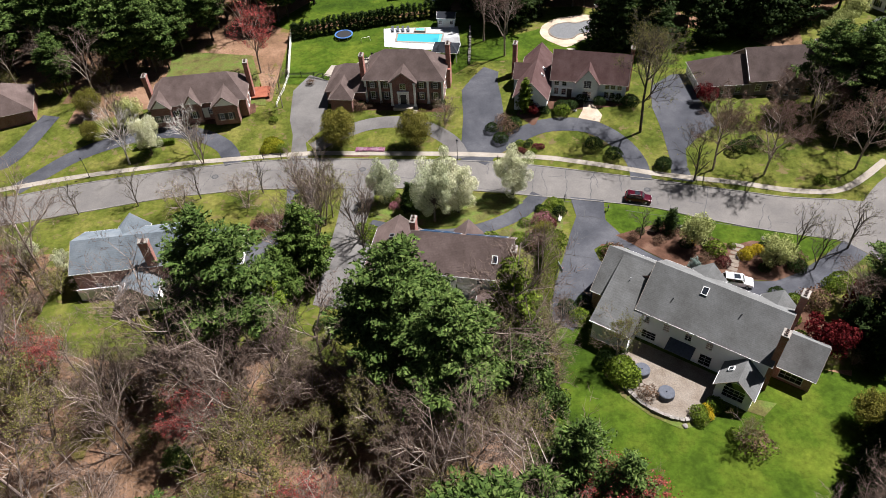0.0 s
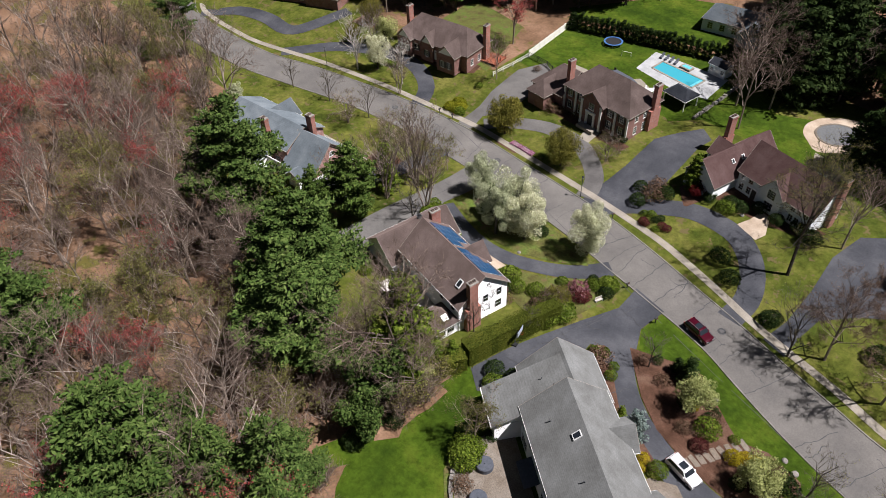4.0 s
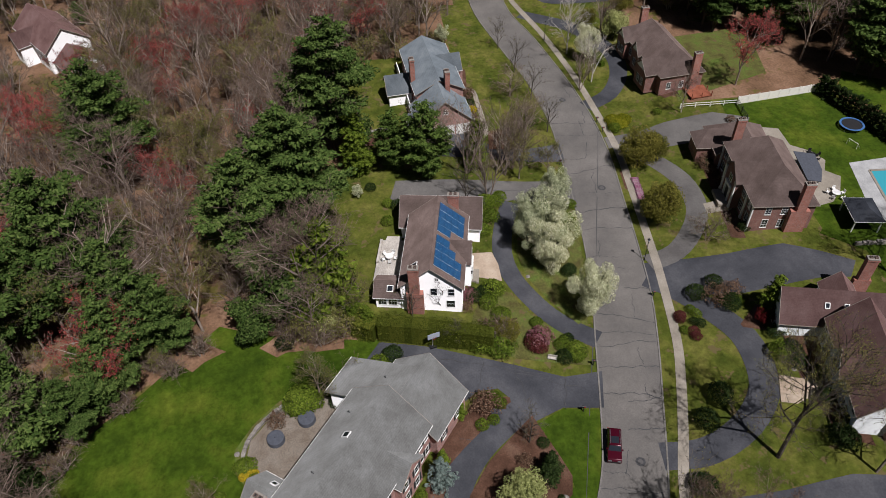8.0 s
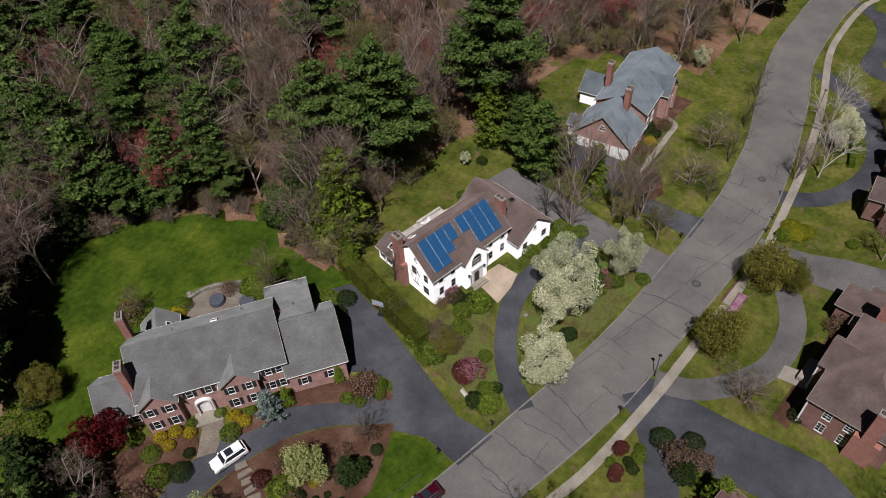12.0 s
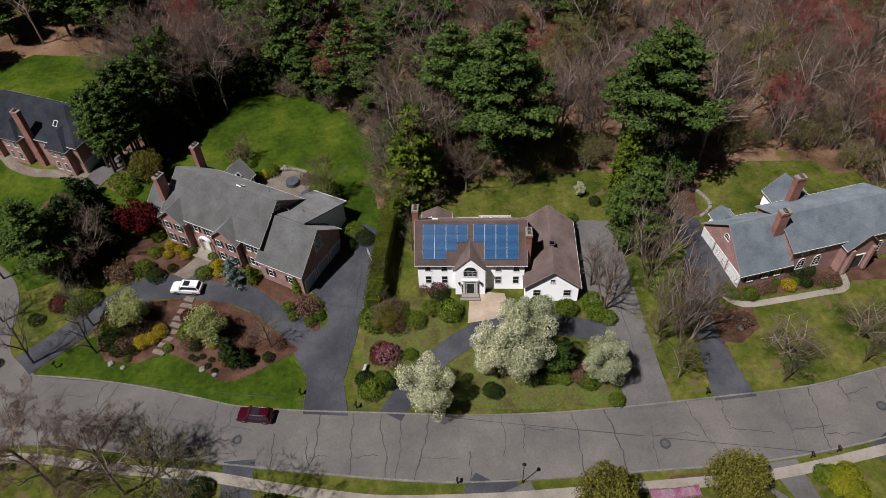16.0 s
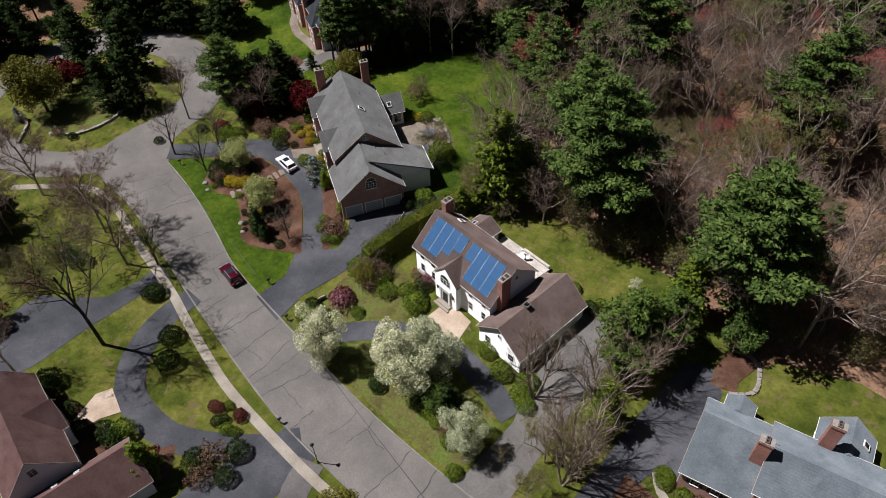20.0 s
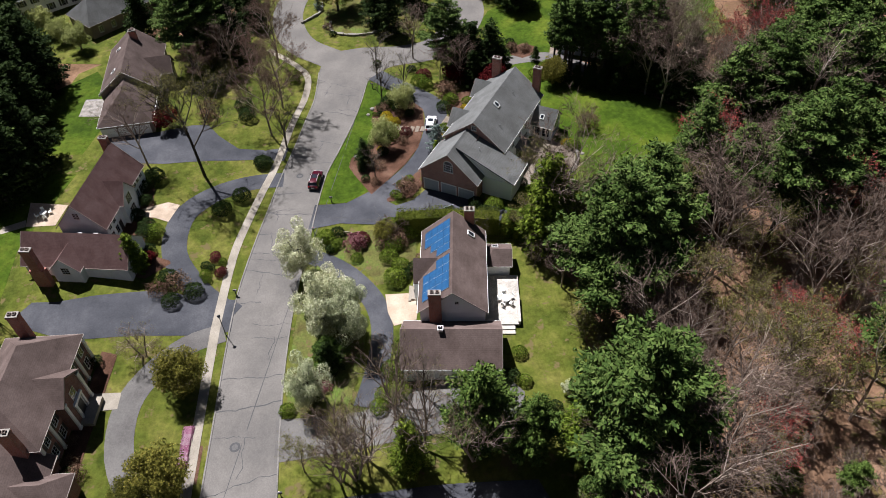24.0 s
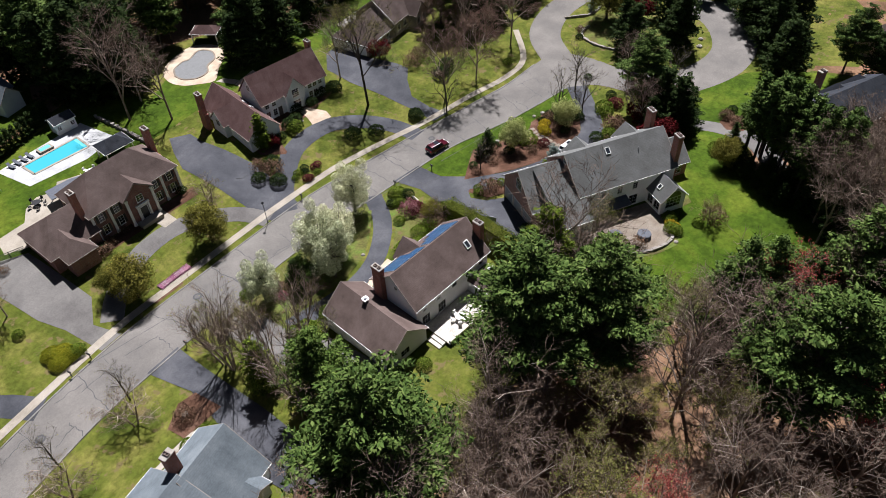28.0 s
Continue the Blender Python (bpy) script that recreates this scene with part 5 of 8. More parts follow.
part("deck", Soup().box(11.4, 15.6, 1.0, 5.6, 0.2, 0.4).mesh("deck"), M_DECKRED, LH, "reddish timber deck")
for x, y in ((15.5, 1.1), (15.5, 3.3), (15.5, 5.5), (13.4, 5.5)):
    part("deck_post", Soup().box(x - 0.07, x + 0.07, y - 0.07, y + 0.07, -0.4, 1.3).mesh("deck_post"), M_DECKRED, LH)

# the shaded house among trees
HH = house_at(58.5, 132, 1, "long low house with weathered brown roof and tan clapboard walls", 2.2)
HB = (0.0, 17.5, -5.3, 5.6, 3.7, 4.5)
HF = (-10.0, 0.0, -4.9, 4.9, 2.9, 3.9)
wing(HH, *HB, M_TAN, M_ROOF_BROWN)
wing(HH, *HF, M_TAN, M_ROOF_BROWN, 'x', (5.4, 0.0), trim=M_TRIM)
wing(HH, 6.0, 10.4, -7.6, 0, 3.6, 2.4, M_TAN, M_ROOF_BROWN, 'y', (0.0, 0.01))
part("rake_board", Soup().beam((-0.3, -5.6, 3.75), (-0.3, 0.15, 8.2), 0.06, 0.22).beam((-0.3, 5.9, 3.75), (-0.3, 0.15, 8.2), 0.06, 0.22).mesh("rake_board"), M_TRIM, HH, "white gable board")
skylight(HH, on_slope(4.0, 2.8, HB), 0.9, 1.2)
skylight(HH, on_slope(12.6, 2.8, HB), 0.9, 1.2)
chimney(HH, 14.2, -0.6, 9.6, 0.9, 1.3, 6.0)
for x in (-8.0, -5.0, -2.0):
    window(HH, x, -4.9, 1.4, '-y', 1.0, 1.3, False)
    window(HH, x, 4.9, 1.4, '+y', 1.0, 1.3, False)
for x in (2.0, 4.4, 7.2, 9.2, 12.4, 15.0):
    window(HH, x, -7.6 if 6 < x < 10.4 else -5.3, 1.9, '-y', 1.0, 1.4, False)
    window(HH, x, 5.6, 1.9, '+y', 1.0, 1.4, False)
for y in (-2.9, 0.3, 3.4):
    garage_door(HH, -10.0, y, -0.4, '-x', 2.6, 2.3)

# the dark-roofed house at the bend
DH = house_at(68.8, 31.8, -29, "large rose brick house with dark slate-blue hip roof", 2.3)
DM = (-12.2, 12.4, -5.2, 5.0, 5.8, 4.3)
wing(DH, *DM, M_BRICK_PALE, M_ROOF_SLATE, 'x', (4.6, 4.6))
for cx in (-8.6, 2.0, 8.0):
    wing(DH, cx - 2.0, cx + 2.0, 0.0, 6.2, 5.4, 2.4, M_BRICK_PALE, M_ROOF_SLATE, 'y', (0.01, 2.0), 0.3)
    for x in (cx - 0.9, cx + 0.9):
        window(DH, x, 6.2, 4.2, '+y', 0.8, 1.3, False)
        window(DH, x, 6.2, 1.5, '+y', 0.8, 1.5, False)
for x in (-5.4, -3.0, -0.8, 4.8, 11.0):
    window(DH, x, 5.0, 4.3, '+y', 0.8, 1.3, False)
    window(DH, x, 5.0, 1.5, '+y', 0.8, 1.5, False)
wing(DH, -12.2, -5.0, -12.5, -5.2, 3.4, 3.2, M_BRICK_PALE, M_ROOF_SLATE, 'y', (3.0, 0.01))
chimney(DH, -2.4, 5.2, 11.6, 1.5, 0.9)
chimney(DH, 13.0, 1.0, 11.6, 0.9, 1.5)
skylight(DH, on_slope(-7.2, 2.6, DM), 0.9, 1.1)
for y in (-3.4, 0.0, 3.4):
    garage_door(DH, -12.2, y, -0.4, '-x', 2.6, 2.3, M_DOOR_BLUE)

# houses at the edge of the view
FH = house_at(-88, -4, 38, "far white house with brown roof beyond the woods")
wing(FH, -9, 9, -5, 5, 5.4, 4.0, M_SIDING, M_ROOF_RED)
wing(FH, -4, 1, -8, -2, 5.0, 2.4, M_SIDING, M_ROOF_RED, 'y', (0.0, 0.01))
wing(FH, 9, 16, -4, 4, 2.9, 2.8, M_SIDING, M_ROOF_RED)
for x in (-7.4, -2.6, -0.6, 3.2, 5.4, 7.6):
    window(FH, x, -8.0 if -4 < x < 1 else -5, 4.0, '-y', 0.9, 1.3, False)
    window(FH, x, -8.0 if -4 < x < 1 else -5, 1.5, '-y', 0.9, 1.5, False)
EH = house_at(-11, 187, 8, "far grey house with blue-grey roof behind the hedge")
wing(EH, -8, 8, -4.5, 4.5, 3.2, 2.3, M_STUCCO, M_ROOF_BLUE, 'x', (2.5, 0.0))
wing(EH, 2, 7, -8, 0, 3.4, 2.4, M_STUCCO, M_ROOF_BLUE, 'y', (0.0, 0.01))
for x in (-6, -3, 0):
    window(EH, x, -4.5, 1.7, '-y', 1.2, 1.5, False)
XH = house_at(107, 25, -40, "far tan house with weathered brown roof")
wing(XH, -9, 9, -5, 5, 4.0, 3.8, M_TAN, M_ROOF_BROWN)
skylight(XH, on_slope(-4, 2.5, (-9, 9, -5, 5, 4.0, 3.8)), 1.0, 1.2)
for x in (-6, -2, 2, 6):
    window(XH, x, 5, 2.0, '+y', 1.1, 1.4, False)
ZH = house_at(-58, -26, 36, "far house with mauve-grey roof beyond the woods")
wing(ZH, -9, 6, -5, 5, 5.0, 3.8, M_TAN, M_ROOF_BROWN)
wing(ZH, 4, 12, -3, 8, 4.0, 3.2, M_TAN, M_ROOF_BROWN, 'y')
for x in (-7, -3.6, 0, 3):
    window(ZH, x, 5, 3.6, '+y', 1.0, 1.3, False)
    window(ZH, x, 5, 1.4, '+y', 1.0, 1.5, False)
for y in (-1, 2.4, 5.6):
    window(ZH, 12, y, 1.6, '+x', 1.2, 1.4, False)
part("deck", Soup().box(-6, 3.6, 5.1, 8.6, 0.6, 0.8).mesh("deck"), M_DECK, ZH, "grey timber deck")
KH = house_at(109, 160, -58, "far white clapboard house with grey roof beyond the trees")
wing(KH, -8, 8, -4.6, 4.6, 5.2, 3.4, M_SIDING, M_ROOF_GREY)
wing(KH, 8, 14, -3.6, 4.0, 2.9, 2.6, M_SIDING, M_ROOF_GREY)
for x in (-6, -3, 0, 3, 6):
    window(KH, x, -4.6, 4.0, '-y', 0.9, 1.3)
    window(KH, x, -4.6, 1.5, '-y', 0.9, 1.5)
QH = house_at(97.5, 142, -50, "far tan house with grey hip roof beyond the trees")
wing(QH, -8, 8, -4.8, 4.8, 3.4, 3.8, M_TAN, M_ROOF_GREY, 'x', (3.6, 3.6))
for x in (-5.6, -2.4, 1.0, 4.6):
    window(QH, x, -4.8, 1.7, '-y', 1.0, 1.4, False)
WW = house_at(-112, 129, 20, "long low house with brown roof and white gable frames")
wing(WW, -14, 6, -4.6, 4.8, 3.2, 3.8, M_BRICK, M_ROOF_BROWN)
wing(WW, 6, 16, -5.4, 5.4, 3.0, 3.4, M_BRICK, M_ROOF_BROWN, 'y', (3.0, 3.0))
wing(WW, -3, 1.6, 2, 7.5, 3.6, 3.0, M_BRICK, M_ROOF_BROWN, 'y', (0.01, 0.0))
chimney(WW, -5.0, 1.0, 9.0, 1.0, 1.6)
for x in (0.0, 6.0):
    part("gable_frame", Soup().beam((x, -5.1, 2.9), (x, 0.1, 7.15), 0.5, 0.3).mesh("gable_frame"), M_TRIM, WW, "white roof dividing wall")
for x in (-12, -9.4, -6.8, -2.6, 2.4, 4.4):
    window(WW, x, -4.6, 1.5, '-y', 1.0, 1.5)
door(WW, -4.6, -4.62, 0, '-y', 1.1, 2.1, M_WOODDARK, "dark front door")


# ---- plants ----
def quads(centres, normals, size, rng, aspect=0.6, along=None):
    """Small four-cornered leaves: numpy arrays in, verts and faces out."""
    n = len(centres)
    r = rng.normal(size=(n, 3))
    u = np.cross(normals, r)
    if along is not None:
        u = along + r * 0.28
        u = u - normals * np.sum(u * normals, 1)[:, None]
    u /= np.linalg.norm(u, axis=1)[:, None] + 1e-9
    w = np.cross(normals, u)
    s = np.asarray(size).reshape(-1, 1) if np.ndim(size) else size
    k = aspect
    v = np.stack([centres - u * s, centres - w * s * k, centres + u * s, centres + w * s * k], 1).reshape(-1, 3)
    return v, [(4 * i, 4 * i + 1, 4 * i + 2, 4 * i + 3) for i in range(n)]


def fast_mesh(name, v, f, mat):
    me = bpy.data.meshes.new(name)
    me.from_pydata(v.tolist() if isinstance(v, np.ndarray) else v, [], f)
    me.materials.append(mat)
    return me


def unit(v):
    return v / (np.linalg.norm(v, axis=-1, keepdims=True) + 1e-9)


def pine_tree(name, seed, H, R, mat, label, low=0.12, dense=1.0, category="pine tree", droop=0.1, power=0.72, size=1.0, ovate=False, tiers=0.043, tuft=0.62):
    """Whorls of boughs round a straight trunk; every bough carries tufts of needles that turn up at their tips."""
    rng = np.random.default_rng(seed)
    tr = Soup()
    lean = rng.normal(size=2) * 0.012 * H
    pts = [Vector((lean[0] * t * t, lean[1] * t * t, H * t - 0.3 * (t == 0))) for t in np.linspace(0, 1, 7)]
    rad = 0.013 * H + 0.06
    for i in range(6):
        tr.tube(pts[i], pts[i + 1], rad * (1 - i / 6.3), rad * (1 - (i + 1) / 6.3), 7)
    C, N, S, A = [], [], [], []
    z = low * H
    turn = rng.uniform(0, 6)
    gap = max(0.55, tiers * H)
    while z < H * 0.985:
        t = (z / H - low) / (1 - low)
        L = R * (min(1.0, 0.62 + 3.0 * t) if t < 0.13 else ((1 - t) / 0.87) ** power + 0.03)
        if ovate:
            L = R * (0.5 + 1.9 * t if t < 0.25 else (1 - ((t - 0.25) / 0.75) ** 1.6) ** 0.9 + 0.05)
        nb = int(rng.integers(5, 8))
        for b in range(nb):
            a = turn + 2 * math.pi * b / nb + rng.normal() * 0.3
            l = L * rng.uniform(0.6, 1.12)
            if rng.random() < 0.14:
                l *= 0.5
            d = np.array([math.cos(a), math.sin(a), 0.0])
            side = np.array([-d[1], d[0], 0.0])
            rise = (0.5 * t - droop) * l + rng.normal() * 0.2
            p0 = np.array([lean[0] * (z / H) ** 2, lean[1] * (z / H) ** 2, z + rng.normal() * 0.2 * gap])
            tip = p0 + d * l + np.array([0, 0, rise])
            tr.tube(p0, tip, 0.04 + 0.01 * l, 0.015, 3)
            k = max(2, int(l * 0.95 + 0.5))
            for q in np.linspace(0.34, 1.0, k):
                for sgn in (-1, 0, 1):
                    if sgn and q > 0.95:
                        continue
                    reach = (0.34 * l * (1.0 - 0.7 * abs(q - 0.5)) if sgn else 0.0) * rng.uniform(0.6, 1.25)
                    way = unit(d * 0.7 + side * sgn * rng.uniform(0.7, 1.1) + np.array([0, 0, 0.1]))
                    for r in (np.arange(0.8, reach + 0.4, 1.0) if sgn else (0.0,)):
                        c = p0 + (tip - p0) * q + way * r + np.array([0, 0, 0.07 * l * q * q + 0.14 * r]) + rng.normal(size=3) * 0.12
                        m = int(20 * dense + 2)
                        e = tuft * size * rng.uniform(0.75, 1.25)
                        w = unit(rng.normal(size=(m, 3)) + np.array([0, 0, 0.45]))
                        along = w @ way
                        C.append(c + w * e * np.array([1.0, 1.0, 0.5]) * rng.uniform(0.7, 1.08, (m, 1)) + way * along[:, None] * e * 0.35)
                        N.append(unit(w * np.array([0.8, 0.8, 1.3]) + rng.normal(size=(m, 3)) * 0.35))
                        A.append(unit(way * 0.8 + w * 0.8 + np.array([0, 0, 0.25])))
                        S.append(rng.uniform(0.38, 0.62, m) * e)
        z += gap * rng.uniform(0.75, 1.3)
        turn += 0.9
    v, f = quads(np.concatenate(C), np.concatenate(N), np.concatenate(S), rng, 0.42, np.concatenate(A))
    ob = thing(name, pose(0, 0, 0), label, category)
    part("trunk", tr.mesh("trunk"), M_BARK, ob)
    part("crown", fast_mesh("crown", v, f, mat), None, ob)
    return ob


def bare_tree(name, seed, H, label, mat, bud=None, bud_n=0, spread=0.5, levels=4, category="bare tree", clear=0.28, multi=1, budsize=0.09, twigs=6, thick=0.024, forks=(7, 5, 4, 4)):
    rng = np.random.default_rng(seed)
    tr = Soup()
    cr = Soup()
    tips = []
    strips = []

    def grow(p, d, l, r, lev):
        bend = d + rng.normal(size=3) * 0.1
        bend = bend / np.linalg.norm(bend)
        mid = p + d * l * 0.5
        end = mid + bend * l * 0.5
        if lev < 2:
            sides = (6, 4)[lev]
            tr.tube(p, mid, r, r * 0.8, sides)
            tr.tube(mid, end, r * 0.8, r * 0.5, sides)
        elif lev < levels:
            (tr if lev == 2 else cr).tube(p, end, r, r * 0.5, 3)
        else:
            strips.append((p, unit(end - p), float(np.linalg.norm(end - p)), max(0.018, r * 0.8)))
        if lev >= levels:
            tips.append(end)
            for _ in range(twigs):
                q = p + (end - p) * rng.uniform(0.1, 1.0)
                e = unit(d + rng.normal(size=3) * 0.65 + np.array([0, 0, 0.25]))
                strips.append((q, e, l * rng.uniform(0.55, 1.15), thick))
            return
        n = forks[min(lev, 3)]
        for i in range(n):
            q = (clear if lev == 0 else 0.3) + (1 - (clear if lev == 0 else 0.3)) * (i + rng.uniform(0.3, 1)) / n
            base = p + (mid - p) * min(q * 2, 1) if q < 0.5 else mid + (end - mid) * (q * 2 - 1)
            a = rng.uniform(0, 2 * math.pi) if lev else 2.4 * i + rng.normal() * 0.3
            side = np.array([math.cos(a), math.sin(a), 0.0])
            side = side - d * (side @ d)
            side = side / (np.linalg.norm(side) + 1e-6)
            s = spread + (0.15 if lev else 0.1 * rng.normal())
            nd = d * (1 - s * 0.55) + side * s + np.array([0, 0, 0.14])
            nd = nd / np.linalg.norm(nd)
            grow(base, nd, l * rng.uniform(0.42, 0.66) * (1.15 - 0.45 * q if lev == 0 else 1), r * (0.62 if lev == 0 else 0.66) * (1.1 - 0.5 * q), lev + 1)

    for k in range(multi):
        a = 2 * math.pi * k / multi + rng.random()
        d0 = unit(np.array([math.cos(a) * 0.22 * (multi > 1), math.sin(a) * 0.22 * (multi > 1), 1.0]) + rng.normal(size=3) * 0.03)
        grow(np.array([0, 0, -0.3]) + (np.array([math.cos(a), math.sin(a), 0]) * 0.2 if multi > 1 else 0), d0, H * 0.86, 0.012 * H + 0.06, 0)
    q = np.array([t[0] for t in strips])
    e = np.array([t[1] for t in strips])
    l = np.array([t[2] for t in strips])[:, None]
    u = unit(np.cross(e, rng.normal(size=e.shape))) * np.array([t[3] for t in strips])[:, None]
    k = len(cr.v)
    vv = np.stack([q - u, q + u, q + e * l], 1).reshape(-1, 3)
    cr.v += [tuple(x) for x in vv.tolist()]
    cr.f += [(k + 3 * i, k + 3 * i + 1, k + 3 * i + 2) for i in range(len(q))]
    ob = thing(name, pose(0, 0, 0), label, category)
    part("trunk", tr.mesh("trunk"), mat, ob)
    part("crown", cr.mesh("crown"), M_BROWNTWIG if mat == M_BARE else mat, ob)
    if bud:
        pick = rng.integers(0, len(q), bud_n)
        c = q[pick] + e[pick] * l[pick] * rng.uniform(0.2, 1.1, (bud_n, 1)) + rng.normal(size=(bud_n, 3)) * 0.12
        v, f = quads(c, unit(rng.normal(size=(bud_n, 3))), rng.uniform(0.5, 1.3, bud_n) * budsize, rng, 0.7)
        part("foliage", fast_mesh("foliage", v, f, bud), None, ob)
    return ob


def leafy_tree(name, seed, H, R, mat, label, category="tree", count=5200, leaf=0.13, base=0.16, lumps=26, trunk_mat=None):
    """A dense crown made of many lumps of small leaves round real limbs."""
    rng = np.random.default_rng(seed)
    tr = Soup()
    trunk_mat = trunk_mat or M_BARK
    tr.tube((0, 0, -0.3), (0, 0, H * 0.45), 0.02 * H + 0.05, 0.012 * H, 7)
    C, N, S = [], [], []
    cz, hz = H * (base + 1) / 2, H * (1 - base) / 2
    per = count // lumps
    for i in range(lumps):
        w = unit(rng.normal(size=3))
        rr = rng.uniform(0.05, 1) ** 0.5 * 0.86
        c = np.array([w[0] * R * rr, w[1] * R * rr, cz + w[2] * hz * rr])
        tr.tube((0, 0, H * rng.uniform(0.18, 0.5)), tuple(c), 0.05 + 0.004 * H, 0.02, 4)
        lump = R * rng.uniform(0.2, 0.36)
        d = unit(rng.normal(size=(per, 3)))
        rad = rng.uniform(0.45, 1.05, (per, 1)) ** 0.5
        C.append(c + d * rad * lump * np.array([1, 1, 1.1]))
        N.append(unit(d + rng.normal(size=(per, 3)) * 0.6))
        S.append(rng.uniform(0.6, 1.4, per) * leaf)
    v, f = quads(np.concatenate(C), np.concatenate(N), np.concatenate(S), rng, 0.75)
    ob = thing(name, pose(0, 0, 0), label, category)
    part("trunk", tr.mesh("trunk"), trunk_mat, ob)
    part("crown", fast_mesh("crown", v, f, mat), None, ob)
    return ob


def shrub(name, seed, R, H, mat, label, count=700, leaf=0.085, ragged=0.16, category="shrub"):
    rng = np.random.default_rng(seed)
    d = unit(rng.normal(size=(count, 3)))
    d[:, 2] = np.abs(d[:, 2]) * 1.0 - 0.25
    lump = 1 + ragged * np.sin(d[:, :1] * 5 + seed) * np.cos(d[:, 1:2] * 6 + seed) + rng.normal(size=(count, 1)) * ragged * 0.45
    rad = rng.uniform(0.55, 1.0, (count, 1)) ** 0.4 * lump
    c = d * rad * np.array([R, R, H * 0.62]) + np.array([0, 0, H * 0.36])
    c[:, 2] = np.maximum(c[:, 2], 0.03)
    v, f = quads(c, unit(d + rng.normal(size=(count, 3)) * 0.55), rng.uniform(0.6, 1.4, count) * leaf * (0.6 + 0.4 * R), rng, 0.75)
    ob = thing(name, pose(0, 0, 0), label, category)
    st = Soup()
    for k in range(5):
        a = 2 * math.pi * k / 5
        st.tube((0.05 * math.cos(a), 0.05 * math.sin(a), -0.1), (R * 0.5 * math.cos(a), R * 0.5 * math.sin(a), H * 0.6), 0.03, 0.012, 4)
    part("stem", st.mesh("stem"), M_BARK, ob)
    part("leaves", fast_mesh("leaves", v, f, mat), None, ob)
    return ob


def hedge(name, pts, width, height, mat, label, seed=1, per=110, leaf=0.13, n=4):
    """A clipped row of leaves along a line."""
    rng = np.random.default_rng(seed)
    line = smooth_line(pts, n)
    C, N = [], []
    core = Soup()
    for (x0, y0), (x1, y1) in zip(line, line[1:]):
        d = np.array([x1 - x0, y1 - y0])
        L = np.hypot(*d)
        d = d / L
        nrm = np.array([-d[1], d[0]])
        k = int(per * L)
        s, w, z = rng.uniform(0, L, k), rng.uniform(-1, 1, k), rng.uniform(0.02, 1, k)
        side = rng.random(k) < 0.62
        w = np.where(side, np.sign(w) * rng.uniform(0.86, 1.05, k), w)
        z = np.where(side, z, rng.uniform(0.92, 1.05, k))
        bulge = 1 + 0.12 * np.sin(s * 2.1 + x0) + 0.05 * rng.normal(size=k)
        px = x0 + d[0] * s + nrm[0] * w * width / 2 * bulge
        py = y0 + d[1] * s + nrm[1] * w * width / 2 * bulge
        g = ground(x0, y0)
        C.append(np.stack([px, py, g + z * height * (1 + 0.06 * np.sin(s * 1.7 + y0))], 1))
        N.append(unit(np.stack([nrm[0] * w, nrm[1] * w, np.where(side, 0.15, 1.0)], 1) + rng.normal(size=(k, 3)) * 0.5))
        core.beam((x0, y0, g + height * 0.45), (x1, y1, g + height * 0.45), width * 0.8, height * 0.84)
    v, f = quads(np.concatenate(C), np.concatenate(N), rng.uniform(0.6, 1.4, sum(map(len, C))) * leaf, rng, 0.75)
    ob = thing(name, pose(0, 0, 0), label, "hedge")
    part("core", core.mesh("core"), mat, ob)
    part("leaves", fast_mesh("leaves", v, f, mat), None, ob)
    return ob


class Kind:
    """A few built variants of a plant; set() stands copies of them on the ground."""

    def __init__(self, variants, group=""):
        self.v, self.used, self.group = variants, set(), group
        self.rng = random.Random(len(variants) * 7 + 3)

    def set(self, x, y, scale=1.0, label="", tall=1.0, sink=0.0, k=None):
        i = self.rng.randrange(len(self.v)) if k is None else k
        src = self.v[i]
        m = pose(x, y, ground(x, y) - sink, 0, 0, self.rng.uniform(0, 360)) @ Matrix.Diagonal((scale, scale, scale * tall, 1))
        if i in self.used:
            ob = copy_thing(src, m)
            ob.matrix_basis = m
        else:
            self.used.add(i)
            ob = src
            ob.matrix_basis = m
        if label:
            ob["label"] = label
        if self.group:
            ob["group"] = self.group
        return ob

    def clear(self):
        for i, ob in enumerate(self.v):
            if i not in self.used:
                for o in (*ob.children_recursive, ob):
                    bpy.data.objects.remove(o)


class Mass(Kind):
    """Like Kind, but joins all that is set into one object of kind stuff."""

    def __init__(self, variants, name, label):
        self.v, self.used, self.group = variants, set(), ""
        self.rng = random.Random(17)
        self.name, self.label, self.put = name, label, []

    def set(self, x, y, scale=1.0):
        a, r = self.rng.uniform(0, 2 * math.pi), self.rng.randrange(len(self.v))
        self.put.append((r, Matrix.Translation((x, y, ground(x, y))) @ Matrix.Rotation(a, 4, 'Z') @ Matrix.Diagonal((scale, scale, scale, 1))))

    def clear(self):
        ob = thing(self.name, pose(0, 0, 0), self.label, "trees")
        tagged(ob, kind="stuff")
        for k in range(len(self.v[0].children)):
            V, F, n = [], [], 0
            src = []
            for o in self.v:
                me = o.children[k].data
                co = np.empty(len(me.vertices) * 3)
                me.vertices.foreach_get("co", co)
                src.append((co.reshape(-1, 3), [tuple(p.vertices) for p in me.polygons], me.materials[0]))
            for r, m in self.put:
                co, f, mat = src[r]
                A = np.array(m)
                V.append(co @ A[:3, :3].T + A[:3, 3])
                F += [tuple(i + n for i in q) for q in f]
                n += len(co)
            tagged(part(self.v[0].children[k].name.split(".")[0], fast_mesh("mass", np.concatenate(V), F, src[0][2]), None, ob), kind="stuff")
        for o in self.v:
            for q in (*o.children_recursive, o):
                bpy.data.objects.remove(q)


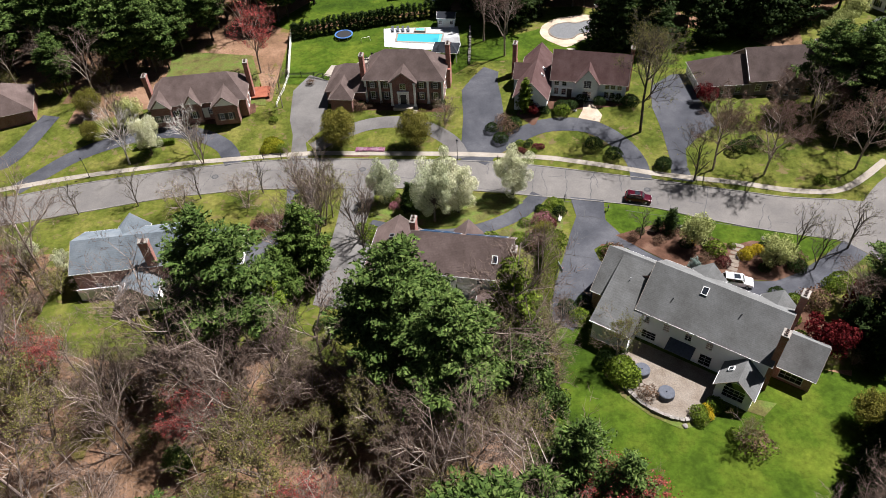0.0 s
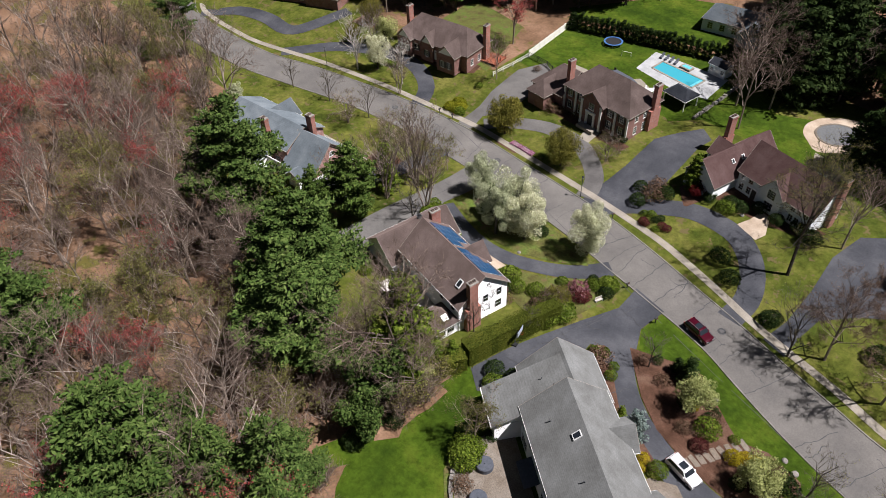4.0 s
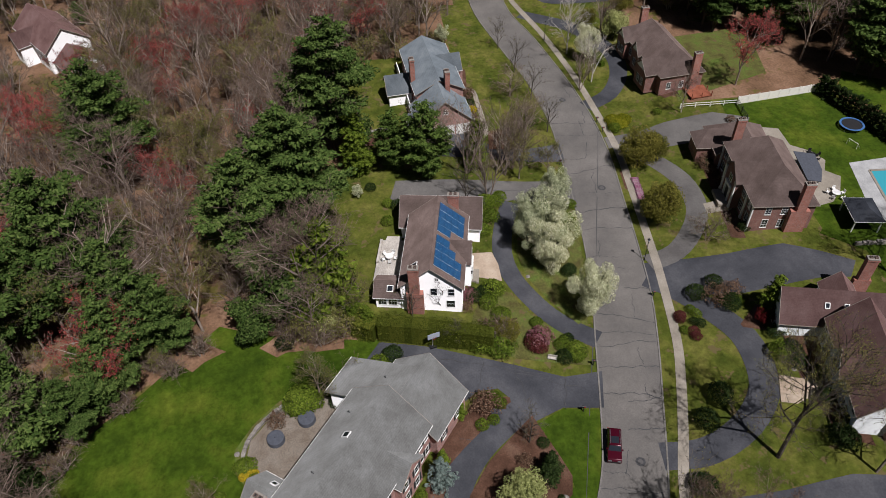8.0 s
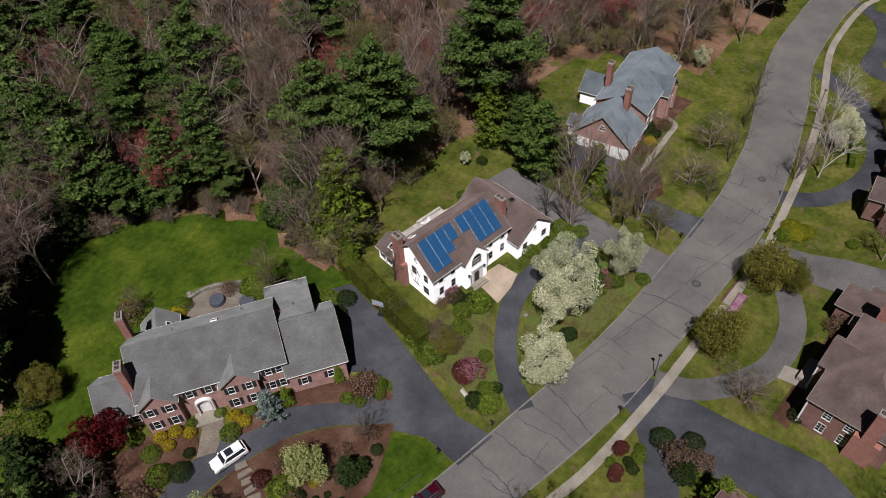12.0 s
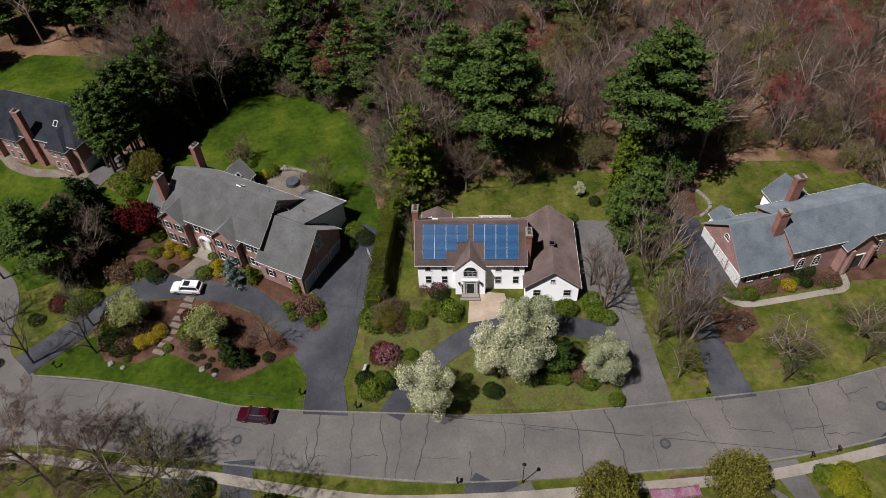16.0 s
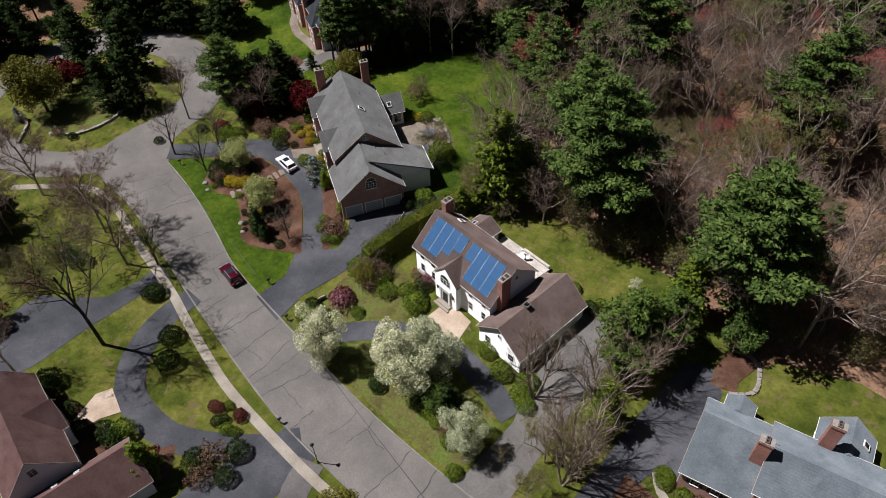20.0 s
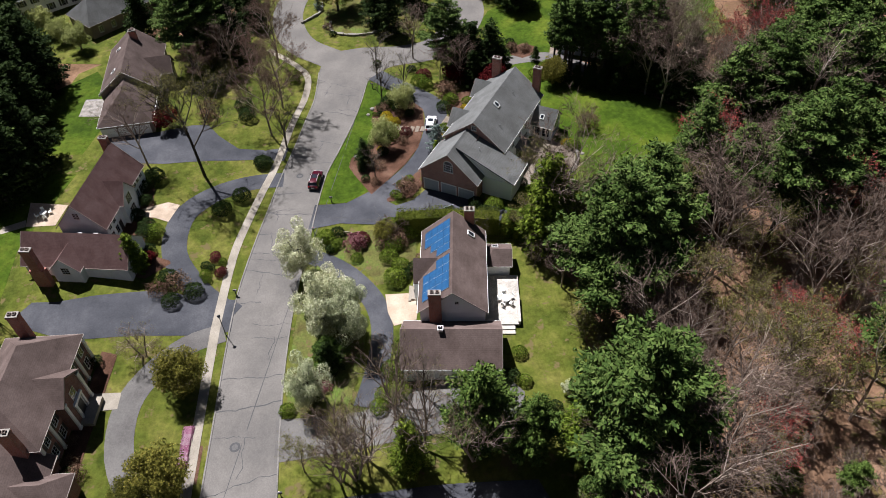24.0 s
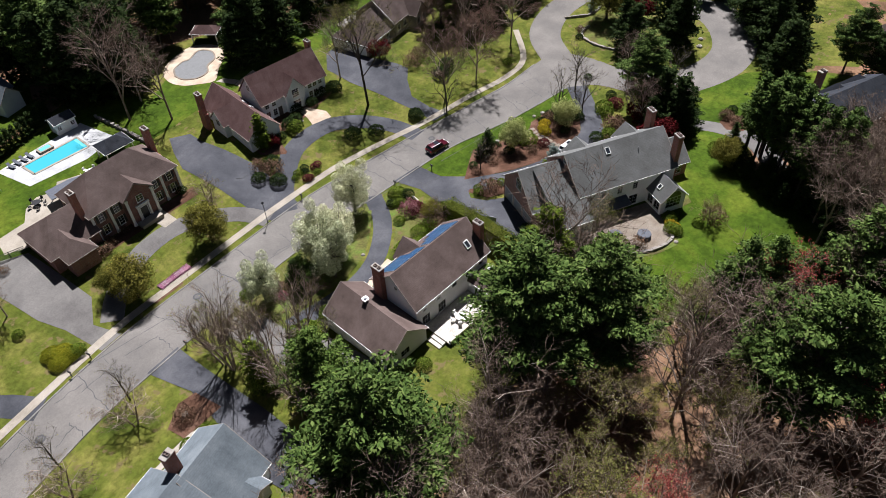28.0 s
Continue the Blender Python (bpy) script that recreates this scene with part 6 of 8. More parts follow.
PINE = Kind([pine_tree("pine_tree", 11 + i, 26, 7.6, M_PINE, "tall white pine with layered dark green boughs", 0.25, 1.0, ovate=True, size=1.0, tiers=0.055) for i in range(3)], "pines of the wood")
PINE_THIN = Kind([pine_tree("pine_tree", 31 + i, 22, 4.4, M_PINE, "tall pine with a high crown and bare lower trunk", 0.4, 0.9, ovate=True, size=0.95, tiers=0.06) for i in range(2)], "pines of the wood")
PINE_AIRY = Kind([pine_tree("pine_tree", 35 + i, 18, 2.6, M_PINE, "slender pine with a thin high crown", 0.36, 1.0, ovate=True, size=0.85, tiers=0.062) for i in range(2)], "slender pines")
PINE_ROUND = Kind([pine_tree("pine_tree", 41 + i, 15, 5.1, M_PINE2, "broad round-topped pine with fresh green needles", 0.06, 1.15, droop=0.0, ovate=True, size=0.9, tiers=0.06) for i in range(2)], "young pines")
PINE_FAR = Kind([pine_tree("pine_tree", 21 + i, 24, 5.6, M_PINE, "dark green pine in the wood behind the houses", 0.24, 0.6, size=1.35, ovate=True, tiers=0.055) for i in range(3)], "pines of the wood")
BARE_FAR = Mass([bare_tree("bare_tree", 170 + i, 15 + i, "leafless tree of the wood behind the houses", M_BARE, thick=0.034, twigs=3, forks=(7, 4, 3, 3)) for i in range(3)], "bare_trees", "leafless grey-brown trees of the far woods")
CEDAR = Kind([pine_tree("cedar_tree", 51 + i, 11, 2.6, M_HEDGE, "narrow conical olive-green cedar", 0.02, 1.1, "cedar", 0.0, size=0.75) for i in range(2)], "cedars")
ARBOR = Kind([pine_tree("arborvitae", 57 + i, 4.3, 0.95, M_DARKGREEN, "narrow dark arborvitae in the row behind the pool", 0.0, 1.0, "arborvitae", 0.0, power=0.6, size=0.5) for i in range(2)], "arborvitae row")
SPRUCE = Kind([pine_tree("spruce_tree", 61, 5.5, 1.9, M_SPRUCE, "small blue spruce in the planting bed", 0.02, 1.2, "spruce", 0.1, size=0.5)], "spruces")
DARKSPRUCE = Kind([pine_tree("spruce_tree", 63 + i, 8, 2.8, M_DARKGREEN, "dark green conical spruce tree", 0.02, 0.9, "spruce", 0.1, size=0.7) for i in range(2)], "spruces")
BARE = Kind([bare_tree("bare_tree", 70 + i, 15 + i % 3, "tall leafless tree with grey-brown branches", M_BARE, twigs=4, thick=0.021) for i in range(5)], "bare trees of the wood")
GREEN_WILD = Kind([bare_tree("bush", 155 + i, 4.2, "undergrowth bush with fresh olive-green leaves", M_BARE, M_BUDG, 1500, 0.6, 2, "bush", 0.05, 4, 0.11, 7, 0.016) for i in range(2)], "undergrowth")
BARE_GREEN = Kind([bare_tree("budding_tree", 80 + i, 13, "tree with a haze of yellow-green buds", M_BARE, M_BUDG, 5000, budsize=0.1, twigs=3, thick=0.02) for i in range(2)], "budding trees")
BARE_RED = Kind([bare_tree("budding_tree", 85 + i, 13, "maple with a haze of red buds", M_BARE, M_BUDS, 6500, budsize=0.1, twigs=3, thick=0.02) for i in range(2)], "red maples")
YARD_BARE = Kind([bare_tree("bare_tree", 90 + i, 8, "small leafless street tree with upright branches", M_TWIG, M_BUDG, 260, 0.48, 4, "bare tree", 0.16, 1, 0.06, 3, 0.014, (6, 4, 3, 3)) for i in range(3)], "small bare trees")
ORCHARD = Kind([bare_tree("ornamental_tree", 190 + i, 6.6, "low spreading ornamental tree with pale budding twigs", M_BARE, M_BUDG, 2600, 0.85, 4, "bare tree", 0.1, 2, 0.05, 4, 0.014, (7, 4, 4, 3)) for i in range(2)], "small bare trees")
CLUMP = Kind([bare_tree("bare_tree", 95 + i, 12, "leafless tree with several thin upright stems", M_BARE, M_BUDG, 400, 0.3, 4, "bare tree", 0.25, 3, 0.08, 2, 0.018, (6, 4, 3, 3)) for i in range(2)], "many-stemmed trees")
PEAR = Kind([leafy_tree("blossom_tree", 100 + i, 9.2, 3.2, M_BLOSSOM, "pear tree covered in white blossom", "blossom tree", 20000, 0.072, 0.03, 38) for i in range(3)], "blossom trees")
PALE = Kind([leafy_tree("budding_tree", 110 + i, 6.5, 2.8, M_PALE, "tree with pale yellow-green young leaves", "tree", 7000, 0.1, 0.1, 50) for i in range(2)], "pale green trees")
OLIVE = Kind([leafy_tree("round_tree", 115 + i, 8, 3.6, M_OLIVE, "round dense olive-green tree", "tree", 13000, 0.11, 0.1, 90) for i in range(2)], "round trees")
GREEN = Kind([leafy_tree("evergreen_tree", 120 + i, 12, 4.2, M_PINE, "dense green tree at the edge of the wood", "tree", 6000, 0.22, 0.05, 40) for i in range(2)], "evergreen trees")
MAPLE = Kind([leafy_tree("maple_tree", 125, 4.6, 2.7, M_REDLEAF, "small maple with crimson leaves", "maple", 3600, 0.13, 0.12, 26)], "red maples")
OAK = Kind([bare_tree("oak_tree", 180 + i, 17, "large oak hazy with olive-brown buds on a thick dark trunk", M_BARK, M_BUDG, 15000, 0.5, 4, "oak", 0.4, 1, 0.05, 6, 0.024, (7, 5, 4, 3)) for i in range(2)], "oaks")
PLUM = Kind([bare_tree("spreading_tree", 127 + i, 13, "dome-shaped leafless tree hazy with red-brown buds", M_BARE, M_BROWNBUD, 20000, 0.5, 4, "tree", 0.22, 1, 0.058, 4, 0.019, (7, 5, 4, 3)) for i in range(2)], "spreading trees")
BIRCH = Kind([bare_tree("birch_tree", 160 + i, 11, "leafless birch with white bark and branches", M_BIRCH, None, 0, 0.42, 4, "birch", 0.2, 1, 0.1, 2, 0.024, (8, 5, 3, 3)) for i in range(2)], "birches")
S_GREEN = Kind([shrub("shrub", 130 + i, 1.0, 1.5, M_DARKGREEN, "rounded dark green shrub in a garden bed", 1300, 0.062, 0.07) for i in range(3)], "garden shrubs")
S_OLIVE = Kind([shrub("shrub", 135 + i, 1.0, 1.4, M_HEDGE, "rounded olive-green shrub in a garden bed", 1300, 0.062, 0.07) for i in range(3)], "garden shrubs")
S_LIME = Kind([shrub("shrub", 138, 1.0, 0.95, M_LIME, "broad clipped lime-green shrub on the lawn", 2400, 0.05, 0.05)], "garden shrubs")
S_YELLOW = Kind([shrub("shrub", 140, 1.0, 1.45, M_YELLOW, "rounded yellow-leaved shrub in a garden bed", 1600, 0.06, 0.06)], "garden shrubs")
S_MAROON = Kind([shrub("shrub", 142, 1.0, 1.4, M_MAROON, "rounded maroon-leaved shrub in a garden bed", 1300, 0.062, 0.09)], "garden shrubs")
S_PINK = Kind([shrub("shrub", 144, 1.0, 1.5, M_PINK, "azalea with dull pink blossom", 900, 0.07, 0.25)], "garden shrubs")
S_DRY = Kind([shrub("shrub", 146 + i, 1.0, 1.5, M_DRYSHRUB, "dry brown-pink shrub in a garden bed", 900, 0.06, 0.3) for i in range(2)], "garden shrubs")
S_WILD = Kind([bare_tree("bush", 150 + i, 3.2, "leafless brown undergrowth bush", M_BARE, M_BUDG, 260, 0.6, 2, "bush", 0.05, 4, 0.07, 9, 0.016) for i in range(3)], "undergrowth")

PINES_AT = [(-37, 61.1, 1.09), (-13.3, 56.2, 1.06), (-5, 49.4, 0.98), (-32, 23.3, 1.0), (-1.5, 24.8, 1.06), (20, 16, 0.9), (-109, 91.5, 0.75)]
for x, y, s in PINES_AT:
    PINE.set(x, y, s)
for x, y, s in ((57, 41.3, 0.9), (55.4, 42.2, 0.95), (53.8, 41.7, 1.0), (52.1, 39.8, 1.0), (51.5, 38.2, 0.92), (50.5, 37.3, 1.05), (49.8, 35.6, 1.0), (48.2, 34.2, 0.95), (46.6, 32.6, 1.0), (45, 30.6, 1.0), (43.6, 28.6, 1.05), (47.6, 30.2, 1.0), (44.6, 33.8, 0.9), (47.6, 36.4, 0.9), (52.4, 44.4, 0.95), (50.4, 42.4, 1.0), (54.8, 44.8, 0.9), (49, 39.8, 0.95)):
    PINE_AIRY.set(x, y, s)
for x, y, s in ((8, 35.8, 0.92), (3.4, 31, 0.88), (12.6, 32.6, 0.84), (27, 14, 1)):
    PINE_THIN.set(x, y, s)
for x, y, s in ((5, 17, 0.95), (14, 31.4, 0.52), (7.6, 37.4, 0.55), (20, 27.4, 0.5)):
    PINE.set(x, y, s)
PINE_ROUND.set(-28.9, 78, 0.9, tall=1.14, k=0)
PINE_ROUND.set(-31.5, 72.2, 0.68, tall=1.25, k=1)
for x, y, s in ((-31.4, 65.2, 1.2), (3, 61, 1.7), (5.6, 58.4, 1.0), (1, 57, 1.15), (5.6, 63.4, 0.6), (7, 65.6, 0.5), (4.4, 56, 0.9), (-30.4, 87.4, 0.95)):
    CEDAR.set(x, y, s)
for x, y, s in ((4.2, 53.7, 1.12), (6.5, 49, 0.8), (15.6, 29.6, 0.85), (-40, 66, 0.7)):
    GREEN.set(x, y, s)
for x, y, s in ((-3.6, 95.2, 1.22), (-6.6, 96.2, 1.42), (-8.0, 92.6, 1.2), (6.7, 99.6, 1.22), (-17.4, 99.4, 1.05), (-67, 118, 0.95)):
    PEAR.set(x, y, s, tall=1.14)

OAK.set(34.2, 116.8, 1.1)


for x, y, s in ((-43.7, 99.6, 1.0), (-55.3, 98.6, 1.0), (-5.6, 123, 0.85)):
    ORCHARD.set(x, y, s)


# ---- garden plants, by kind: x, y, size ----
for x, y, s in ((-48.8, 89.3, 1.2), (28.6, 48.9, 0.8), (28.7, 49.9, 1), (43.6, 64.3, 0.95), (41.9, 65.3, 1), (43.7, 66.1, 0.9), (40.9, 66.9, 0.9), (35.8, 69.7, 1), (35.5, 71.4, 0.95), (46.5, 81.7, 1.3), (45, 81.3, 1.2), (43.8, 80.3, 1.3), (36, 84, 0.8),):
    S_YELLOW.set(x, y, s)
for x, y, s in ((12.5, 84.6, 2.4), (13.9, 95.6, 1.8), (8, 90.9, 1.1), (1.5, 85.2, 2), (-15.4, 99.3, 1.6), (-18.3, 102.7, 1.2), (-12.3, 98.2, 1.2), (-12, 86, 1.5), (-15.5, 87.8, 1.7), (-19.4, 89.1, 1.6), (-20.9, 90.2, 1.4), (12.3, 93.8, 1.2), (11.4, 94.7, 1), (9.1, 84.7, 2), (11.5, 81.8, 2.2), (-10.8, 97.8, 1.2), (-40, 89.3, 1.2), (-42.6, 89.8, 1.3), (-39.8, 88.4, 1), (14, 66.8, 1.7), (29.8, 50.4, 1.4), (-21, 70.2, 1.1), (31.2, 46, 1), (27.4, 48.4, 1.2), (18.2, 56.3, 2.4), (19.3, 55.1, 1.6), (18.9, 55.5, 2.2), (18.7, 57.4, 1.8), (27.4, 49.2, 1.4), (9.5, 115.4, 1),):
    S_OLIVE.set(x, y, s)
for x, y, s in ((8.3, 115, 0.8), (8.2, 122.3, 1.2), (19.2, 124, 1.9), (-39.6, 88.7, 1.3), (-19.4, 87.4, 1.8), (-39.6, 117.1, 1.4), (-42.6, 126.8, 1), (12.1, 112.8, 0.8), (64.2, 99.7, 1.2), (-16.4, 69.8, 1.2), (4, 84.1, 1.5), (52.3, 48.9, 2), (51.6, 44.8, 2.2), (54.4, 46.4, 1.8), (14.5, 95.5, 1.4), (6.5, 85.7, 1.6), (-10.1, 97.5, 1.2), (45.7, 61.8, 1.1), (45.8, 65.2, 1.3), (39.9, 66, 0.8), (36.6, 67.8, 0.8), (37.8, 71.2, 1.4), (34, 70.9, 0.8), (47.1, 68.4, 1.7), (24.9, 79.9, 1), (24.2, 81.6, 0.9), (21.7, 82.9, 1), (20.5, 82.1, 1), (39.2, 81.7, 2),):
    S_OLIVE.set(x, y, s)
for x, y, s in ((51.7, 78.5, 1.6), (48.3, 83.9, 0.6), (42.6, 83.2, 0.8), (50.3, 80.1, 1.4), (56.9, 73.4, 2), (55.1, 72.4, 1.8),):
    S_OLIVE.set(x, y, s)
for x, y, s in ((63.1, 74.3, 1.2), (14.7, 93.7, 1.4), (11.3, 95, 1), (1.6, 83.9, 1.3), (-2.6, 98.7, 1.2), (-8.9, 97.5, 1.4), (-2.1, 98.4, 1.3), (2.5, 81.8, 1.5), (-51.5, 89.2, 1.1), (-52.8, 87.2, 1.2), (-50.9, 87.2, 1.2), (16.4, 58.6, 1.5), (-25.8, 67.3, 1.1), (19.2, 60.5, 1), (10.8, 114.6, 0.8), (5.7, 116.8, 1.7), (8.8, 120.9, 1.8), (15.5, 124.6, 1.3), (21.1, 125.4, 1.6), (23.7, 127.2, 1.5), (24.1, 113.2, 1.9), (31, 126.8, 1.6), (27.3, 126.2, 1.5), (33.2, 125.6, 1.5), (15.2, 125.6, 1.3), (36.3, 106, 1.7), (-23.7, 130, 1.3), (-6.4, 129.5, 1.2), (82.4, 90.3, 1), (36.7, 106.6, 1.6),):
    S_GREEN.set(x, y, s)
for x, y, s in ((27.6, 110, 1.8), (19.2, 125.2, 1.8), (33.6, 125.3, 2), (11.4, 115.4, 0.9), (12.1, 126.6, 2), (4.1, 120.2, 1.5), (-20.1, 71.8, 1.3), (12.4, 68.8, 1.6), (15.2, 69.7, 1.4), (67.3, 81.4, 1), (69.4, 50.7, 1.1), (6.4, 47.5, 1.8), (8.1, 53.2, 1.5), (42.8, 68.9, 0.8), (45.2, 70.2, 1.5), (38.5, 83.8, 1), (39, 85.4, 0.5), (38.4, 85.8, 0.5), (37.4, 85.6, 0.5), (36.1, 86.4, 0.5), (36.6, 87.3, 0.5), (35.6, 88.3, 0.5),):
    S_GREEN.set(x, y, s)
for x, y, s in ((50.2, 69, 1.6), (51.2, 77.6, 1.6), (9.9, 83.9, 2.2), (4.7, 80.7, 1), (-14.4, 98.2, 1.4), (-12.7, 97.3, 1.2), (-45.8, 89.1, 1.1), (-44.4, 89.4, 1), (-53.4, 89, 1), (-55.3, 89.5, 1.5), (21.2, 52.6, 1.4), (33.1, 44, 2.2), (7.3, 119.4, 2.2), (-39.7, 94, 1.6), (-28.1, 130.3, 1.5), (-23.7, 129.1, 1.4), (-18.8, 130.5, 0.9), (-35.9, 139.3, 1), (85.5, 91.4, 1.3), (82, 72.3, 1.2), (51.2, 68.1, 1.4), (59, 72.5, 1), (6.5, 122.2, 1.7), (66, 51, 1.5), (64.4, 48.9, 1.3), (66.1, 51.2, 1.4), (64.6, 48.2, 1.3), (-14.5, 98.7, 1.3), (10, 84.1, 2), (9.3, 86.1, 1.8),):
    S_DRY.set(x, y, s)
for x, y, s in ((22, 80.7, 2.1), (50.5, 68.8, 2.3), (48.9, 81.9, 1.5),):
    S_DRY.set(x, y, s)
for x, y, s in ((48.5, 59.6, 1.4), (13.1, 124.2, 0.6), (49.0, 124.2, 1.0), (96.1, 80.7, 1.5), (55.7, 65.4, 1.1),):
    MAPLE.set(x, y, s)
for x, y, s in ((96.2, 93.1, 0.6), (32.6, 73.6, 1),):
    SPRUCE.set(x, y, s)
for x, y, s in ((54.1, 77, 1), (-20.2, 84.1, 0.9), (-76.1, 99.6, 0.85), (-65.1, 101.4, 0.85), (-53.3, 102.8, 0.85), (-41.3, 103.7, 0.85), (61.9, 82, 1.2), (70.6, 64, 1.1), (41.4, 101.9, 1.2), (11.4, 78.3, 0.6), (5.2, 72.3, 0.75), (4.5, 76.9, 0.7), (53, 81.9, 1), (27.6, 85.8, 0.75),):
    YARD_BARE.set(x, y, s)
for x, y, s in ((6.6, 59.9, 0.8), (-73.3, 126.5, 1.2), (47.6, 78.1, 1.08), (36, 83.2, 1.12),):
    PALE.set(x, y, s)
for x, y, s in ((-12.6, 96.3, 0.75), (74.5, 112.7, 1.2), (91.6, 70.1, 1.5), (83.8, 80, 1.4), (80.5, 77, 1.5), (118.5, 76.6, 1.4), (117.5, 67.1, 1.2), (86.4, 45.4, 1.6), (88.2, 44.1, 1.5), (88.5, 47, 1.5), (60.4, 57.2, 1), (90, 69, 1.8), (98.6, 74.8, 1.8), (13, 166.4, 1.6), (16.5, 167.6, 1.8), (10.6, 179.8, 1.8), (3.3, 189, 1.8), (35.3, 148.4, 1.9), (41.7, 147.6, 1.9), (43.6, 157.3, 2), (6.2, 170, 1.9), (11.4, 178.9, 1.9), (20.3, 179, 1.9),):
    DARKSPRUCE.set(x, y, s)
for x, y, s in ((23.7, 190.3, 1.9), (84.7, 45.8, 1.7), (90.3, 28, 1.8), (58.7, 47.7, 0.45), (79.4, 112.7, 1.5), (85, 115, 1.6), (96, 110.3, 1.6), (90.5, 108.8, 1.2), (77.4, 110.3, 1), (76.7, 118.6, 1.4), (32.9, 87.3, 0.66), (30.9, 88, 0.4),):
    DARKSPRUCE.set(x, y, s)
for x, y, s in ((59.4, 72.3, 1.2), (12.6, 90.5, 1.3), (9.4, 113, 1), (12.7, 113.9, 1), (13.6, 114, 0.9), (9.9, 112.8, 0.9), (11.9, 89.9, 1.7), (39.7, 78.6, 1.3), (59.7, 72.1, 1.8),):
    S_MAROON.set(x, y, s)
for x, y, s in ((59.5, 63.1, 0.55), (-5.4, 60.5, 0.62), (38.3, 127.2, 0.8), (-41.3, 131.3, 0.5), (8.9, 148.2, 0.95), (4.4, 155.8, 1.05), (10.3, 159.1, 0.8), (68.4, 73.2, 0.7),):
    BARE.set(x, y, s)
for x, y, s in ((11, 84.4, 1.3), (8.6, 58.5, 1.3), (7.5, 54.1, 1.5), (0.8, 63, 1.4), (20.6, 26.5, 1.2), (16.5, 31.9, 1.2), (11.4, 37.6, 1.2), (8, 40.9, 1.2), (24.5, 25.6, 1.2),):
    S_WILD.set(x, y, s)
for x, y, s in ((50.7, 80.7, 1.9), (51.1, 76.9, 1.7), (48.3, 78.9, 1.5), (49.8, 82.3, 1.3), (47.6, 82.6, 1.0), (45.9, 77, 1.1), (34.8, 83.6, 1.2), (28, 87.6, 0.9)):
    S_GREEN.set(x, y, s)
for x, y, s in ((46.2, 79, 1.3), (52.2, 79, 1.4), (39.2, 83.1, 1.5), (33.4, 86.6, 1.3), (30.6, 84.6, 1.2), (36.8, 79.6, 1.2), (26.4, 86, 1.0)):
    S_DRY.set(x, y, s)
for x, y, s in ((11.2, 90.7, 2), (2.4, 81.3, 1.5), (-15.6, 97.3, 1),):
    S_PINK.set(x, y, s)
for x, y, s in ((-21, 88.2, 0.85), (-30, 94.1, 1), (-28.5, 85.4, 0.95), (-28, 92.5, 0.8), (-31, 79.3, 0.9), (-30, 96.1, 0.8), (-75, 123.9, 0.7), (-55.4, 114.1, 0.6),):
    CLUMP.set(x, y, s)
for x, y, s in ((-27.6, 100.7, 0.5), (31.9, 44.5, 0.35), (-26.8, 95, 0.62), (5.7, 62.7, 0.6), (17.9, 58.4, 0.6),):
    BARE_GREEN.set(x, y, s)
for x, y, s in ((-23.8, 65, 0.35), (-71.2, 82.5, 0.55), (-79, 86.5, 0.6),):
    PEAR.set(x, y, s)
for x, y, s in ((48.6, 46.8, 0.8), (-11.9, 116.7, 1.05), (-27.3, 117.8, 1.1), (-83.1, 130.6, 0.85), (-80.6, 122.3, 0.6), (-28.7, 121.4, 0.75), (93.9, 88.3, 1.6), (10.9, 85.6, 0.52), (10.7, 85.8, 0.55),):
    OLIVE.set(x, y, s)
for x, y, s in ((11.4, 125.5, 0.72), (30.1, 74, 0.34), (23.3, 77.1, 0.34),):
    CEDAR.set(x, y, s)
for x, y, s in ((45.7, 104.7, 1.0), (54.6, 102.4, 1.0), (72.2, 103.2, 1.0), (58.1, 68.8, 0.55), (61, 60.2, 0.55)):
    PLUM.set(x, y, s)
for x, y, s in ((-48.4, 145.6, 0.98),):
    BARE_RED.set(x, y, s)
for x, y, s in ((114.1, 70.7, 0.7),):
    GREEN.set(x, y, s)
for x, y, s in ((92.3, 34.5, 0.6), (60.3, 66.8, 0.68), (70, 121, 0.75), (75, 118, 0.8), (80, 122, 0.8), (84, 117, 0.8), (36, 151, 0.7), (2.6, 7.8, 0.9), (0.3, -7.8, 0.95), (25.9, 18.2, 0.75), (27.2, 1.2, 0.9), (-1.7, -28.3, 0.9), (-17.1, -4.6, 0.8),):
    PINE.set(x, y, s)
for x, y, s in ((-70.9, 114.9, 1), (-57.9, 117.3, 0.85),):
    BIRCH.set(x, y, s)
for x, y, s in ((-11.6, 96.4, 0.42),):
    PINE_ROUND.set(x, y, s)
for x, y, s in ((-40.5, 117.6, 1.75), (-42.2, 119.7, 1.75), (-42.5, 117.6, 1.75), (-41, 118.7, 1.75),):
    S_LIME.set(x, y, s)
for x, y, s in ((51.3, 109.3, 1.9), (54.7, 110.1, 1.9)):
    S_GREEN.set(x, y, s)
for x, y, s in ((54.0, 117.1, 2.0), (51.0, 116.9, 2.0)):
    S_DRY.set(x, y, s)
for x, y, s in ((-25.4, 130, 1.7), (-27.6, 130.4, 1.9), (-22, 130.2, 1.1)):
    S_DRY.set(x, y, s)
for x, y, s in ((-46.2, 89.4, 0.75), (-51.8, 89.1, 0.8), (-54.9, 89.7, 0.8), (-47.4, 88.4, 0.7), (-50.2, 88.6, 0.75)):
    S_OLIVE.set(x, y, s)
# Row of small spruces added only to shade and blacken the lawn edge.
for x, y, s in ((50.4, 46.2, 0.6), (48.8, 44.4, 0.62), (47, 42.4, 0.58), (45.6, 40.2, 0.6), (44, 38, 0.62), (42.4, 35.6, 0.6), (47, 39, 0.7), (45.4, 36, 0.7)):
    DARKSPRUCE.set(x, y, s)
